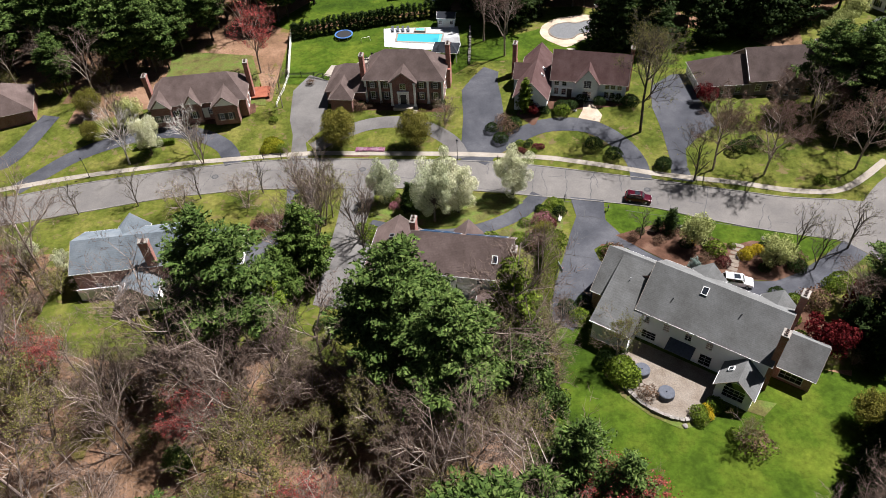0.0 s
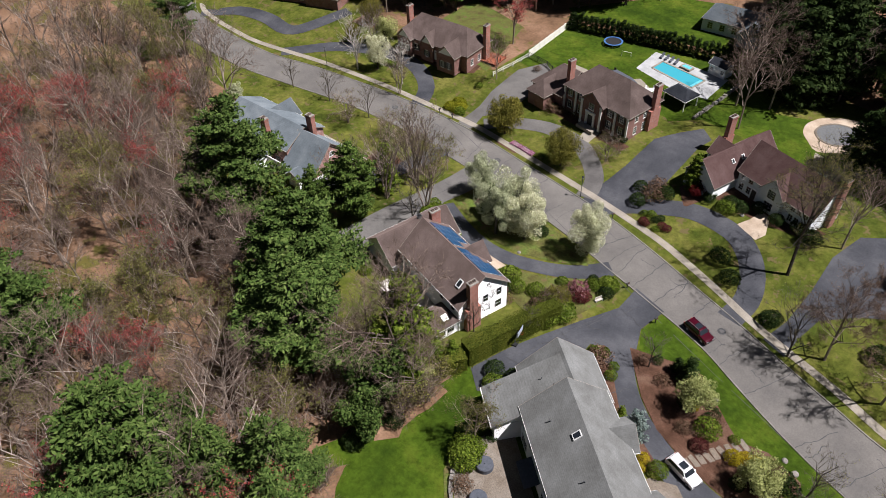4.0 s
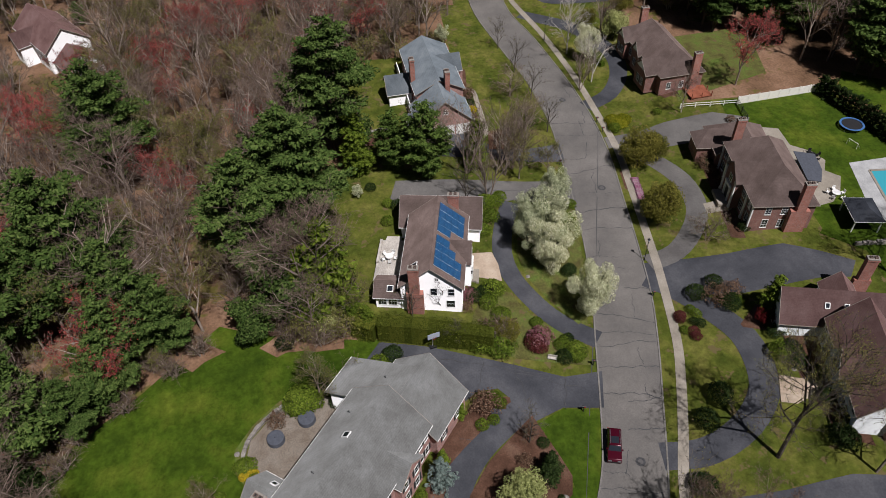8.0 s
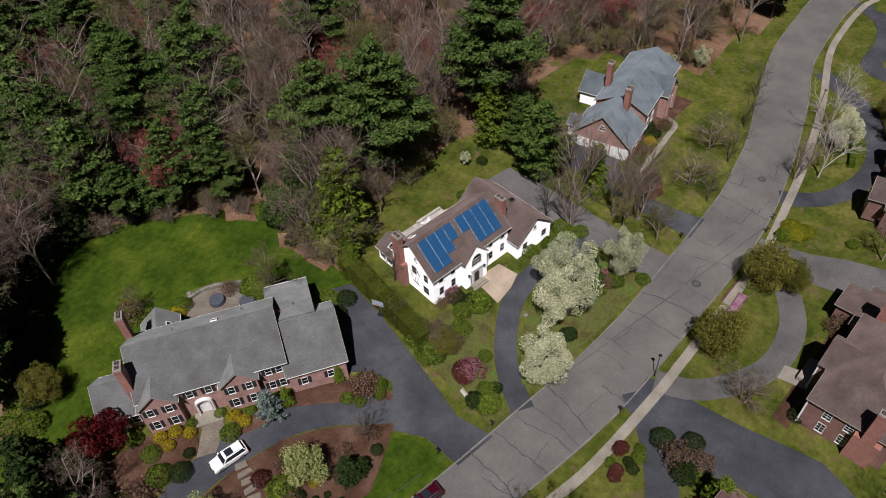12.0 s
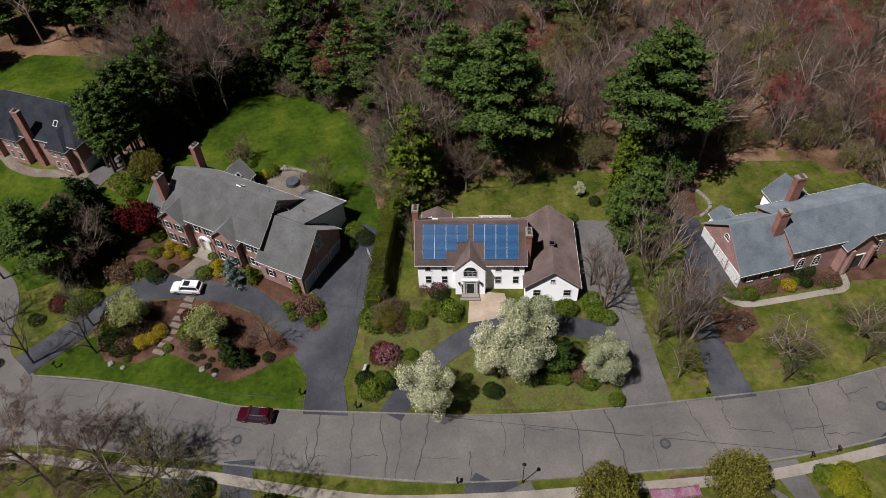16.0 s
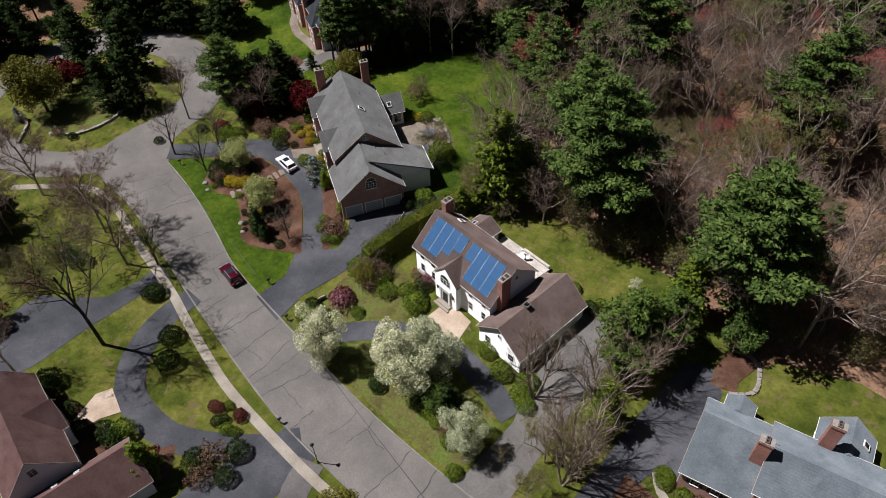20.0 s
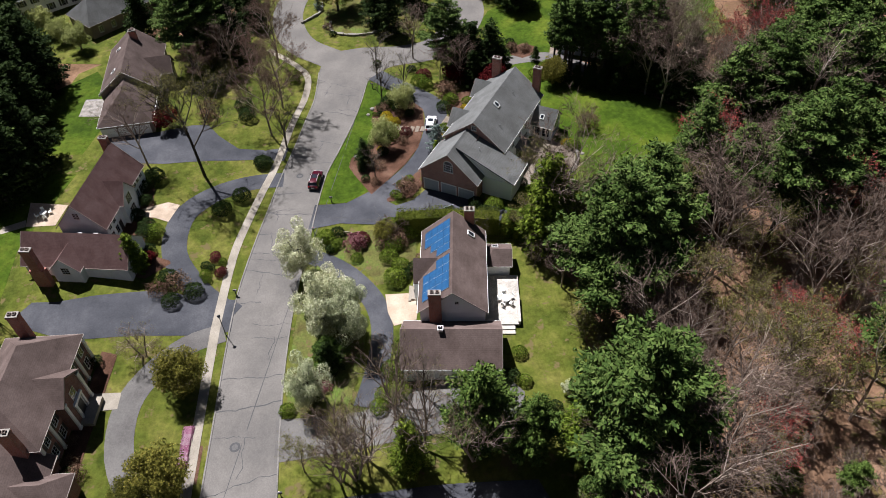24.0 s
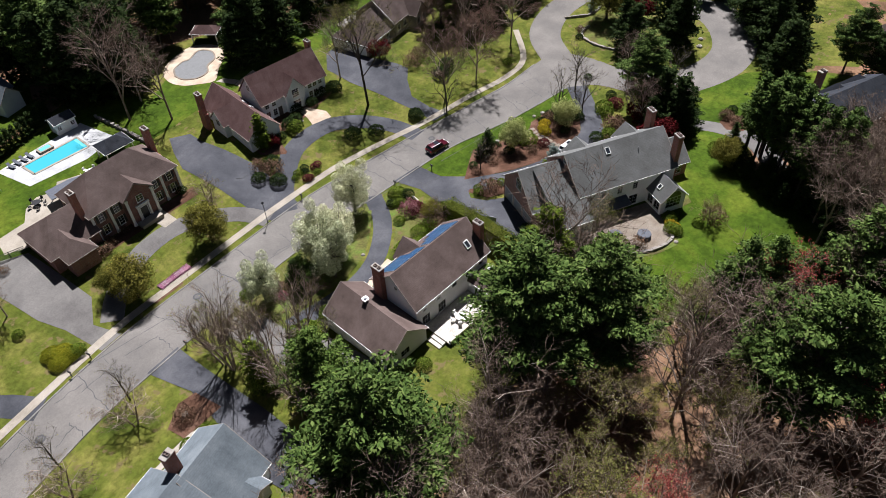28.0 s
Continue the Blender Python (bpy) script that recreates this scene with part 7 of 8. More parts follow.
for x, y, s in ((22, -4, 0.85), (27, 4, 0.9), (24.5, 9, 0.8), (12, -16, 0.85), (6, -26, 0.85), (30, 10, 0.85), (9, -30, 0.8), (42, -6, 0.9), (50, -8, 0.9), (57, -8, 0.95), (63, -8, 0.9), (36, 2, 0.85), (60, -16, 0.9), (47, -16, 0.9)):
    PINE_FAR.set(x, y, s)
for x, y, s in ((62, 153, 1.9), (68, 151, 2.1), (74, 154, 2.0), (66, 158, 2.2), (76, 160, 2.2), (81, 156, 1.5), (56, 150, 1.7), (86, 133, 1.5)):
    DARKSPRUCE.set(x, y, s)
for x, y, s in ((84, 147, 1.1), (89, 152, 1.0), (93, 157, 1.2)):
    PALE.set(x, y, s)
# Spruces added as dark fill for the shadow along the wood's edge.
for x, y, s in ((44.4, 29.4, 1.3), (41.6, 26.8, 1.4), (47.6, 33.2, 1.0), (38.6, 25.4, 1.3), (35, 23.4, 1.3), (31, 22.4, 1.2), (27.6, 22.4, 1.1), (42.8, 31, 1.0)):
    DARKSPRUCE.set(x, y, s)

# ---- woods ----
WOODS = [(-120, -60), (20, -60), (16, 10), (17, 29), (4, 40), (6, 48), (8, 58), (5, 60), (-4, 57), (-20, 56), (-31, 58), (-44, 63), (-56, 60), (-68, 63), (-72, 72), (-74, 86), (-100, 92), (-125, 88)]


CLEARINGS = [(-58, -26, 15), (-50, -16, 9), (-88, -4, 14), (-80, 3, 8), (69, 32, 20), (-77.1, 1.0, 10.0), (-68.0, 5.2, 9.0), (-49.4, -17.6, 10.0), (-42.2, -10.7, 9.0), (60, 134, 13), (70, 134, 12), (90, 148, 12), (103, 156, 11)]


def scatter(poly, step, mixes, jitter=0.42, seed=5, under=0.5, lo=0.6, hi=1.1):
    """Trees over a polygon; mixes: rows of (share, kind, size)."""
    r = random.Random(seed)
    xs, ys = [p[0] for p in poly], [p[1] for p in poly]
    y = min(ys)
    while y < max(ys):
        x = min(xs)
        while x < max(xs):
            px, py = x + r.uniform(-jitter, jitter) * step, y + r.uniform(-jitter, jitter) * step
            u, s = r.random(), r.uniform(lo, hi)
            near_pine = any(math.hypot(px - a, py - b) < c for a, b, c in CLEARINGS) or any(math.hypot(px - a, py - b) < 4.6 * c for a, b, c in PINES_AT)
            if within(px, py, poly) and not near_pine:
                for share, kind, size in mixes:
                    if u < share:
                        if kind is BARE_RED and (math.hypot(px, py - 50) < 20 or r.random() < 0.35):
                            kind = BARE_GREEN
                        if kind is BARE and (py < 4 or px < -80):
                            kind = BARE_FAR
                        kind.set(px, py, s * size)
                        break
                    u -= share
                if r.random() < under:
                    (GREEN_WILD if r.random() < 0.5 else S_WILD).set(px + r.uniform(-3, 3), py + r.uniform(-3, 3), r.uniform(0.6, 1.2))
            x += step
        y += step


MIX = [(0.5, BARE, 0.95), (0.24, BARE_GREEN, 0.85), (0.2, BARE_RED, 0.85), (0.06, PINE_ROUND, 0.33)]
scatter(WOODS, 6.4, MIX, under=0.36, lo=0.5, hi=1.3)
for x, y, s in ((-92.6, 45.5, 1.0), (-88, 56, 0.95), (-85, 34.6, 1.0), (-80, 30, 0.8), (-39, 47, 0.8), (-62, 56, 0.8), (43, 6, 1), (40.8, 14.4, 0.95), (28.1, 18.6, 0.8), (-36, 20, 0.8), (-60, 12, 0.9), (-77, 31, 1), (-96, 44, 1)):
    BARE_RED.set(x, y, s)
scatter([(-130, 150), (-74, 146), (-60, 160), (-49, 168), (-39, 178), (-32, 190), (-24, 215), (-130, 215)], 6.0, [(0.55, PINE_FAR, 0.95), (0.4, BARE_FAR, 1.1)], seed=6, under=0.1)
scatter([(-4, 178), (14, 170), (44, 172), (54, 152), (80, 148), (95, 130), (130, 125), (130, 215), (-4, 215)], 7.6, [(0.65, PINE_FAR, 0.95), (0.28, BARE_FAR, 1.0)], seed=7, under=0.0)
scatter([(-136, 140), (-96, 138), (-78, 136), (-76, 146), (-130, 150)], 7.5, [(0.5, BARE_FAR, 0.9), (0.3, PINE_FAR, 0.8), (0.15, BARE_GREEN, 0.8)], seed=8, under=0.2)
scatter([(58, 122), (60, 107), (66, 103), (74, 105), (88, 118), (86, 125), (66, 125)], 7.5, [(0.25, PLUM, 0.7), (0.3, BARE_FAR, 0.75), (0.2, DARKSPRUCE, 1.2)], seed=9, under=0.2, lo=0.7)
scatter([(94, 44), (94, 8), (82, -4), (64, -4), (58, 2), (60, -30), (130, -30), (130, 25), (112, 22), (100, 30)], 7.6, [(0.6, PINE_FAR, 0.95), (0.3, BARE_FAR, 0.9)], seed=10, under=0.1)
scatter([(30, 22), (38, 31), (44, 33), (46, 28), (40, 20), (35, 15)], 6.2, [(0.2, PINE_THIN, 0.9), (0.6, BARE, 0.85)], seed=11, under=0.1)
scatter([(45, 25), (42, 22), (33, 15), (27, 23), (18, 26), (14, 10), (20, -20), (58, -20), (47, 8)], 6.4, [(0.4, PINE_FAR, 1.0), (0.42, BARE, 1.0), (0.1, BARE_RED, 0.9)], seed=13, under=0.1)
scatter([(82, 110), (100, 107), (112, 103), (120, 94), (124, 60), (150, 60), (150, 150), (92, 124)], 6.5, [(0.3, DARKSPRUCE, 1.7), (0.35, PINE_FAR, 0.8), (0.25, BARE_FAR, 0.9)], seed=14, under=0.0)
for x, y, s in ((-14, 60, 1.0), (-16, 57.6, 1.2), (-18.6, 58.6, 1.0), (-20.4, 56, 1.3), (-18, 53.4, 1.2), (-21.6, 51, 1.1), (-24, 54.4, 1.3), (-27, 58.4, 1.1), (0.6, 53.6, 1.2), (2.4, 50, 1.3), (7.4, 56, 1.2), (7.6, 61.6, 1.1), (-9, 57.4, 0.9)):
    GREEN_WILD.set(x, y, s)
edge = random.Random(31)
for line, inner in (([(50.6, 38), (46.4, 31), (41, 26.6), (35, 22.8), (28, 21.4), (22, 22), (13, 31), (5, 38)], 1), ([(-39, 66), (-44, 61.6), (-55, 58.6), (-66.6, 60.4), (-72.4, 68), (-72, 80)], 0), ([(-4, 56), (-19, 54.4), (-29, 56.6)], 0)):
    for x, y in smooth_line(line, 5):
        px, py = x + edge.uniform(-2.2, 2.2), y + edge.uniform(-3.4, 0.6)
        (S_WILD if edge.random() < 0.55 else GREEN_WILD).set(px, py, edge.uniform(0.7, 1.25))
        # These spruces are added to stand in for shaded hollows between the trees.
        if inner and edge.random() < 0.75:
            DARKSPRUCE.set(x + edge.uniform(-1, 3), y - edge.uniform(2.5, 6), edge.uniform(0.5, 1.0))
        elif not inner and edge.random() < 0.5:
            BARE.set(x + edge.uniform(-2, 2), y - edge.uniform(2, 5), edge.uniform(0.5, 0.85))
for x, y, s in ((-9.7, -42, 1.0), (-14, -36, 1.0), (-19, -30, 0.9), (-30, -12, 1.0), (-34, -6, 0.9), (-12, -24, 0.9)):
    PINE_FAR.set(x, y, s)
for x, y, s in ((54.5, 65, 0.6), (49.4, 38.4, 0.6), (44.6, 30.4, 0.8), (38, 26, 1.0), (34.6, 22, 1.0), (30, 20.4, 0.9), (26, 21.6, 0.85), (22, 22.6, 0.8), (41, 29.6, 0.85), (46.6, 28, 0.85), (43, 26.4, 0.9), (49.6, 29.4, 0.85), (48, 32.6, 0.8), (50.4, 25.6, 0.9), (53, 28.6, 0.8), (52.4, 21.6, 0.9), (48.6, 21.8, 0.95), (54.6, 24.6, 0.8), (46, 24, 0.9)):
    BARE.set(x, y, s)
for x, y, s in ((6.9, 168.5, 2.6), (12.8, 165, 2.5), (11.5, 174, 2.7), (17, 171, 2.6), (3, 174.6, 2.4), (31, 150, 1.5), (44, 150, 2.2), (38, 154, 1.9), (107, 57, 1.9), (102.4, 53.6, 1.8), (97, 50.4, 1.7), (111, 51, 2.0), (104.6, 48, 1.9), (117, 55, 2.0), (113, 60.4, 1.6)):
    DARKSPRUCE.set(x, y, s)
for x, y, s in ((57.6, 62, 1.5), (55.6, 58.4, 1.5), (53.4, 62.6, 1.0), (59.6, 65.4, 1.2)):
    DARKSPRUCE.set(x, y, s)
scatter([(52, 54), (56, 53), (57, 58), (53.6, 59)], 3.2, [(0.6, DARKSPRUCE, 0.9)], seed=12, under=0.2)
line = smooth_line([(-42.6, 161), (-30, 164.6), (-18, 167.6), (-4, 171)], 11)
for x, y in line:
    ARBOR.set(x, y, 1.0 + 0.06 * math.sin(x * 3.1))
for kind in (ARBOR, PINE, PINE_THIN, PINE_FAR, PINE_AIRY, PINE_ROUND, CEDAR, ORCHARD, BARE, BARE_FAR, BARE_GREEN, BARE_RED, PEAR, GREEN, SPRUCE, DARKSPRUCE, YARD_BARE, GREEN_WILD, CLUMP, PALE, OLIVE, MAPLE, PLUM, OAK, BIRCH, S_GREEN, S_OLIVE, S_LIME, S_YELLOW, S_MAROON, S_PINK, S_DRY, S_WILD):
    kind.clear()

hedge("hedge", [(8.2, 67.2), (9.2, 71), (10.4, 75.4), (11.4, 80), (12.2, 83.6)], 2.5, 4.3, M_YEW, "tall clipped olive-green hedge between the drives", 3, 480, 0.09)
hedge("hedge", [(6.6, 63.4), (7.4, 65), (8.4, 66.8)], 2.8, 3.4, M_YEW, "untrimmed end of the olive-green hedge", 4, 300, 0.11)
hedge("hedge", [(-71, 119.4), (-67, 120.4), (-63, 121.2)], 1.1, 1.0, M_HEDGE, "low clipped hedge inside the loop drive", 6, 150)
hedge("hedge", [(-18.2, 115.9), (-21, 116.2), (-24.2, 116.4)], 1.3, 0.35, M_MAGENTA, "low strip of magenta phlox by the footpath", 7, 260, 0.08)


# ---- vehicles ----
def rounded(me, r):
    bm = bmesh.new()
    bm.from_mesh(me)
    bmesh.ops.bevel(bm, geom=bm.edges[:], offset=r, segments=2, profile=0.6, affect='EDGES', clamp_overlap=True)
    bm.to_mesh(me)
    bm.free()
    for p in me.polygons:
        p.use_smooth = True
    return me


def car(x, y, ang, paint, label, sunroof=False, length=4.75, width=1.86, height=1.68):
    """A sport utility car; its front points along local +x."""
    ob = thing("car", pose(x, y, ground(x, y) + 0.075, 0, 0, ang), label, "car")
    L, W = length / 2, width / 2
    s = Soup()
    prof = [(-L, 0.35), (-L, 0.95), (-L + 0.1, 1.06), (L - 1.35, 1.06), (L - 0.25, 0.9), (L, 0.72), (L, 0.32)]
    rings = []
    for k, (sy, inset) in enumerate(((-1, 0.0), (-0.93, 0.1), (0.93, 0.1), (1, 0.0))):
        rings.append([(px * (1 - 0.012 * (inset == 0)), sy * W, pz + (0.03 if inset else -0.06 if pz > 0.8 else 0)) for px, pz in prof])
    n = len(prof)
    v = [p for r in rings for p in r]
    f = [(k * n + i, k * n + (i + 1) % n, (k + 1) * n + (i + 1) % n, (k + 1) * n + i) for k in range(3) for i in range(n)]
    f += [tuple(range(n - 1, -1, -1)), tuple(range(3 * n, 4 * n))]
    s.add(v, f)
    body = part("body", rounded(s.mesh("body"), 0.09), paint, ob)
    cab = [(-L + 0.12, 1.05), (-L + 0.42, height - 0.08), (-L + 0.8, height), (0.35, height), (0.65, height - 0.05), (L - 1.3, 1.05)]
    cw = [W - 0.06, W - 0.2, W - 0.24, W - 0.24, W - 0.21, W - 0.06]
    v = [(px, sgn * w, pz) for sgn in (-1, 1) for (px, pz), w in zip(cab, cw)]
    m = len(cab)
    f = [(i, i + 1, m + i + 1, m + i) for i in range(m - 1)] + [tuple(range(m - 1, -1, -1)), tuple(range(m, 2 * m))]
    part("cabin", rounded(Soup().add(v, f).mesh("cabin"), 0.06), M_GLASS, ob, "dark cabin glass")
    roof = part("roof", rounded(Soup().box(-L + 0.4, 0.6, -W + 0.2, W - 0.2, height - 0.07, height + 0.035).mesh("roof"), 0.05), paint, ob)
    if sunroof:
        part("sunroof", Soup().box(-0.75, 0.25, -W + 0.42, W - 0.42, height + 0.03, height + 0.045).mesh("sunroof"), M_GLASS, roof, "dark glass sunroof")
    for sgn in (-1, 1):
        for a, b in ((1, 0), (3, 4)):
            pa, pb = cab[a], (cab[5] if b == 4 else cab[b])
            part("pillar", Soup().beam((pa[0], sgn * (cw[a] + 0.01), pa[1]), (pb[0], sgn * (cw[0] + 0.01), pb[1]), 0.07, 0.1).mesh("pillar"), paint, ob)
        part("roof_rail", Soup().beam((-L + 0.7, sgn * (W - 0.3), height + 0.07), (0.35, sgn * (W - 0.3), height + 0.07), 0.05, 0.05).mesh("roof_rail"), M_STEEL, ob)
        part("headlight", Soup().box(L - 0.16, L + 0.01, sgn * (W - 0.32) - 0.22, sgn * (W - 0.32) + 0.22, 0.66, 0.82).mesh("headlight"), M_STEEL, ob)
        part("tail_light", Soup().box(-L - 0.02, -L + 0.1, sgn * (W - 0.2) - 0.14, sgn * (W - 0.2) + 0.14, 0.7, 1.0).mesh("tail_light"), M_TAIL, ob)
        part("mirror", Soup().box(0.75, 0.93, sgn * (W + 0.08) - 0.1, sgn * (W + 0.08) + 0.1, 1.05, 1.2).mesh("mirror"), paint, ob)
        for wx in (-L + 0.95, L - 0.92):
            y0, y1 = sgn * (W - 0.2), sgn * (W + 0.01)
            wh = part("wheel", Soup().tube((wx, y0, 0.34), (wx, y1, 0.34), 0.34, 0.34, 18, True).mesh("wheel"), M_RUBBER, ob)
            part("rim", Soup().tube((wx, y1, 0.34), (wx, y1 + sgn * 0.015, 0.34), 0.22, 0.2, 10, True).mesh("rim"), M_STEEL, wh)
    part("bumper", Soup().box(-L - 0.04, -L + 0.1, -W + 0.08, W - 0.08, 0.36, 0.6).mesh("bumper"), M_METAL, ob)
    part("grille", Soup().box(L - 0.02, L + 0.02, -0.5, 0.5, 0.45, 0.68).mesh("grille"), M_METAL, ob)
    part("plate", Soup().box(-L - 0.055, -L - 0.04, -0.26, 0.26, 0.62, 0.76).mesh("plate"), M_TRIM, ob, "white number plate")
    return ob


car(29.6, 96.7, -15, M_CARRED, "dark red sport utility car with glass roof on the road", True)
car(40.2, 73.5, -14, M_CARWHITE, "white sport utility car with black sunroof on the drive", True)


# ---- street furniture ----
def lamp_post(x, y):
    ob = thing("street_lamp", pose(x, y, ground(x, y)), "black street lamp post with lantern", "street lamp")
    part("pole", Soup().tube((0, 0, 0), (0, 0, 0.5), 0.1, 0.07, 10).tube((0, 0, 0.5), (0, 0, 4.3), 0.06, 0.05, 10).mesh("pole"), M_METAL, ob)
    part("base", Soup().tube((0, 0, -0.1), (0, 0, 0.25), 0.16, 0.13, 10, True).mesh("base"), M_METAL, ob)
    part("lantern", Soup().tube((0, 0, 4.3), (0, 0, 4.75), 0.12, 0.22, 8, True).mesh("lantern"), M_DOOR_BLUE, ob)
    part("hood", Soup().tube((0, 0, 4.75), (0, 0, 5.0), 0.27, 0.04, 8, True).mesh("hood"), M_METAL, ob)


lamp_post(-3.35, 111.6)
lamp_post(-78, 111.2)


def mailbox(x, y, ang=0, mat=None, label="black mailbox on a post by the kerb"):
    ob = thing("mailbox", pose(x, y, ground(x, y), 0, 0, ang), label, "mailbox")
    part("post", Soup().box(-0.06, 0.06, -0.06, 0.06, -0.1, 1.05).mesh("post"), M_METAL, ob)
    b = Soup()
    n = 8
    ring = [(0.13 * math.cos(math.pi * i / n), 0.13 * math.sin(math.pi * i / n)) for i in range(n + 1)]
    pts = [(-0.13, -0.15)] + [(-c, s_) for c, s_ in ring] + [(0.13, -0.15)]
    v = [(px, yy, 1.22 + pz) for yy in (-0.28, 0.28) for px, pz in pts]
    k = len(pts)
    b.add(v, [tuple(range(k)), tuple(range(2 * k - 1, k - 1, -1))] + [(i, i + k, (i + 1) % k + k, (i + 1) % k) for i in range(k)])
    part("box", b.mesh("box"), mat or M_METAL, ob)
    part("flag", Soup().box(0.13, 0.15, 0.0, 0.18, 1.25, 1.32).mesh("flag"), M_TAIL, ob)


for x, y, a in ((23.6, 94.2, -14), (4.6, 110.4, -12), (16.2, 97.6, -14), (58.4, 83.4, -20), (-30.4, 103.7, 0), (-43, 114.4, 4), (-39.4, 114.6, 4), (36, 104.9, -18)):
    mailbox(x, y, a)


def hoop(x, y, ang):
    ob = thing("basketball_hoop", pose(x, y, ground(x, y) + 0.05, 0, 0, ang), "grey portable basketball hoop beside the drive", "basketball hoop")
    part("base", Soup().box(-0.5, 0.5, -0.9, 0.1, 0, 0.25).mesh("base"), M_METAL, ob)
    part("pole", Soup().beam((0, -0.4, 0.2), (0, 0, 3.0), 0.12, 0.12).mesh("pole"), M_STEEL, ob)
    part("backboard", Soup().box(-0.9, 0.9, 0.35, 0.4, 2.75, 3.8).mesh("backboard"), M_DOOR_BLUE, ob)
    part("arm", Soup().beam((0, 0, 2.9), (0, 0.36, 3.2), 0.1, 0.1).mesh("arm"), M_STEEL, ob)
    r = Soup()
    for i in range(14):
        a, b = 2 * math.pi * i / 14, 2 * math.pi * (i + 1) / 14
        r.beam((0.23 * math.cos(a), 0.64 + 0.23 * math.sin(a), 3.05), (0.23 * math.cos(b), 0.64 + 0.23 * math.sin(b), 3.05), 0.02, 0.02)
    part("rim", r.mesh("rim"), M_TAIL, ob)


hoop(11.6, 74.8, -75)


def manhole(x, y, r=0.42):
    me = Soup().tube((0, 0, 0), (0, 0, 0.02), r, r, 24, True).mesh("manhole_cover")
    ob = part("manhole_cover", me, M_IRON, None, "", pose(x, y, 0.115))
    tagged(ob, "dark iron manhole cover in the road", "manhole cover")
    part("collar", Soup().tube((0, 0, -0.02), (0, 0, 0.005), r + 0.3, r + 0.3, 24, True).mesh("collar"), M_CRACK, ob)


manhole(-22.4, 109.7)
manhole(32, 99.6, 0.35)
manhole(-52, 109.4)


# tar-sealed cracks across the road and the drives
def cracks():
    r = random.Random(21)
    s = Soup()

    def wiggle(a, b, n, amp, w, z):
        a, b = Vector(a), Vector(b)
        d = (b - a).normalized()
        side = Vector((-d.y, d.x))
        off, last = 0.0, None
        for i in range(n + 1):
            off = off * 0.8 + r.uniform(-amp, amp)
            p = a + (b - a) * (i / n) + side * off
            ww = w * r.uniform(0.5, 1.4)
            row = (p + side * ww, p - side * ww)
            zz = z(p.x, p.y)
            if last:
                s.add([(last[0].x, last[0].y, last[2]), (last[1].x, last[1].y, last[2]), (row[1].x, row[1].y, zz), (row[0].x, row[0].y, zz)], [(0, 1, 2, 3)])
            last = (*row, zz)

    near, far = smooth_line(NEAR, 8), smooth_line(FAR, 8)

    def rz(x, y):
        g = road_gap(x, y)
        return 0.026 + 0.1 * max(0, 1 - (g / 4.6) ** 2)

    k = 0
    while k < 100:
        p, q = near[k], far[min(k + r.randrange(-1, 2), len(far) - 1)]
        lo, hi = (0.0, 1.0) if r.random() < 0.6 else ((0.0, r.uniform(0.35, 0.7)) if r.random() < 0.5 else (r.uniform(0.3, 0.6), 1.0))
        a = (p[0] + (q[0] - p[0]) * lo, p[1] + (q[1] - p[1]) * lo)
        b = (p[0] + (q[0] - p[0]) * hi, p[1] + (q[1] - p[1]) * hi)
        wiggle(a, b, 16, 0.22, r.uniform(0.035, 0.075), rz)
        if r.random() < 0.6:
            t0 = r.uniform(0.2, 0.8)
            c = (p[0] + (q[0] - p[0]) * t0, p[1] + (q[1] - p[1]) * t0)
            e = near[min(k + 3, len(near) - 1)], far[min(k + 3, len(far) - 1)]
            t1 = min(max(t0 + r.uniform(-0.15, 0.15), 0.05), 0.95)
            wiggle(c, (e[0][0] + (e[1][0] - e[0][0]) * t1, e[0][1] + (e[1][1] - e[0][1]) * t1), 12, 0.2, r.uniform(0.03, 0.06), rz)
        k += r.choice((2, 3, 3, 4, 5))
    gz = lambda x, y: ground(x, y) + 0.085
    for a, b in (((18, 93), (23, 92)), ((14, 82), (19, 80)), ((17, 90), (13, 74)), ((20, 95), (16, 84)), ((12, 72), (17, 72)), ((15, 86), (21, 87)), ((-21, 98), (-25, 97)), ((-20, 88), (-26, 84)), ((-23, 100), (-24, 84)), ((3.4, 91.4), (5.6, 89.8)), ((-1, 89.8), (-3.4, 87.6)), ((9, 96.6), (10.4, 94.6)), ((2, 124), (7, 121)), ((34, 75.6), (32.6, 73)), ((28, 80), (26, 77))):
        wiggle(a, b, 14, 0.25, 0.04, gz)
    me = s.mesh("crack_seal")
    ob = part("crack_seal", me, M_CRACK, bpy.data.objects["road"])
    ob["kind"] = "stuff"


cracks()


# rounded asphalt kerbs along the road's edges
for edge, label in ((NEAR[:-1], "low grey asphalt kerb along the road"), (FAR[:-1], "low grey asphalt kerb beside the verge")):
    line = smooth_line(edge, 4)
    k = Soup()
    for i, (x, y) in enumerate(line):
        a, b = line[max(i - 1, 0)], line[min(i + 1, len(line) - 1)]
        d = math.hypot(b[0] - a[0], b[1] - a[1])
        nx, ny = -(b[1] - a[1]) / d, (b[0] - a[0]) / d
        for w, h in ((-0.16, -0.05), (-0.1, 0.12), (0.1, 0.12), (0.16, -0.05)):
            k.v.append((x + nx * w, y + ny * w, ground(x, y) + h))
    k.f = [(4 * i + j, 4 * i + j + 4, 4 * i + j + 5, 4 * i + j + 1) for i in range(len(line) - 1) for j in range(3)]
    tagged(part("kerb", k.mesh("kerb"), M_KERB, None), label, kind="structure")

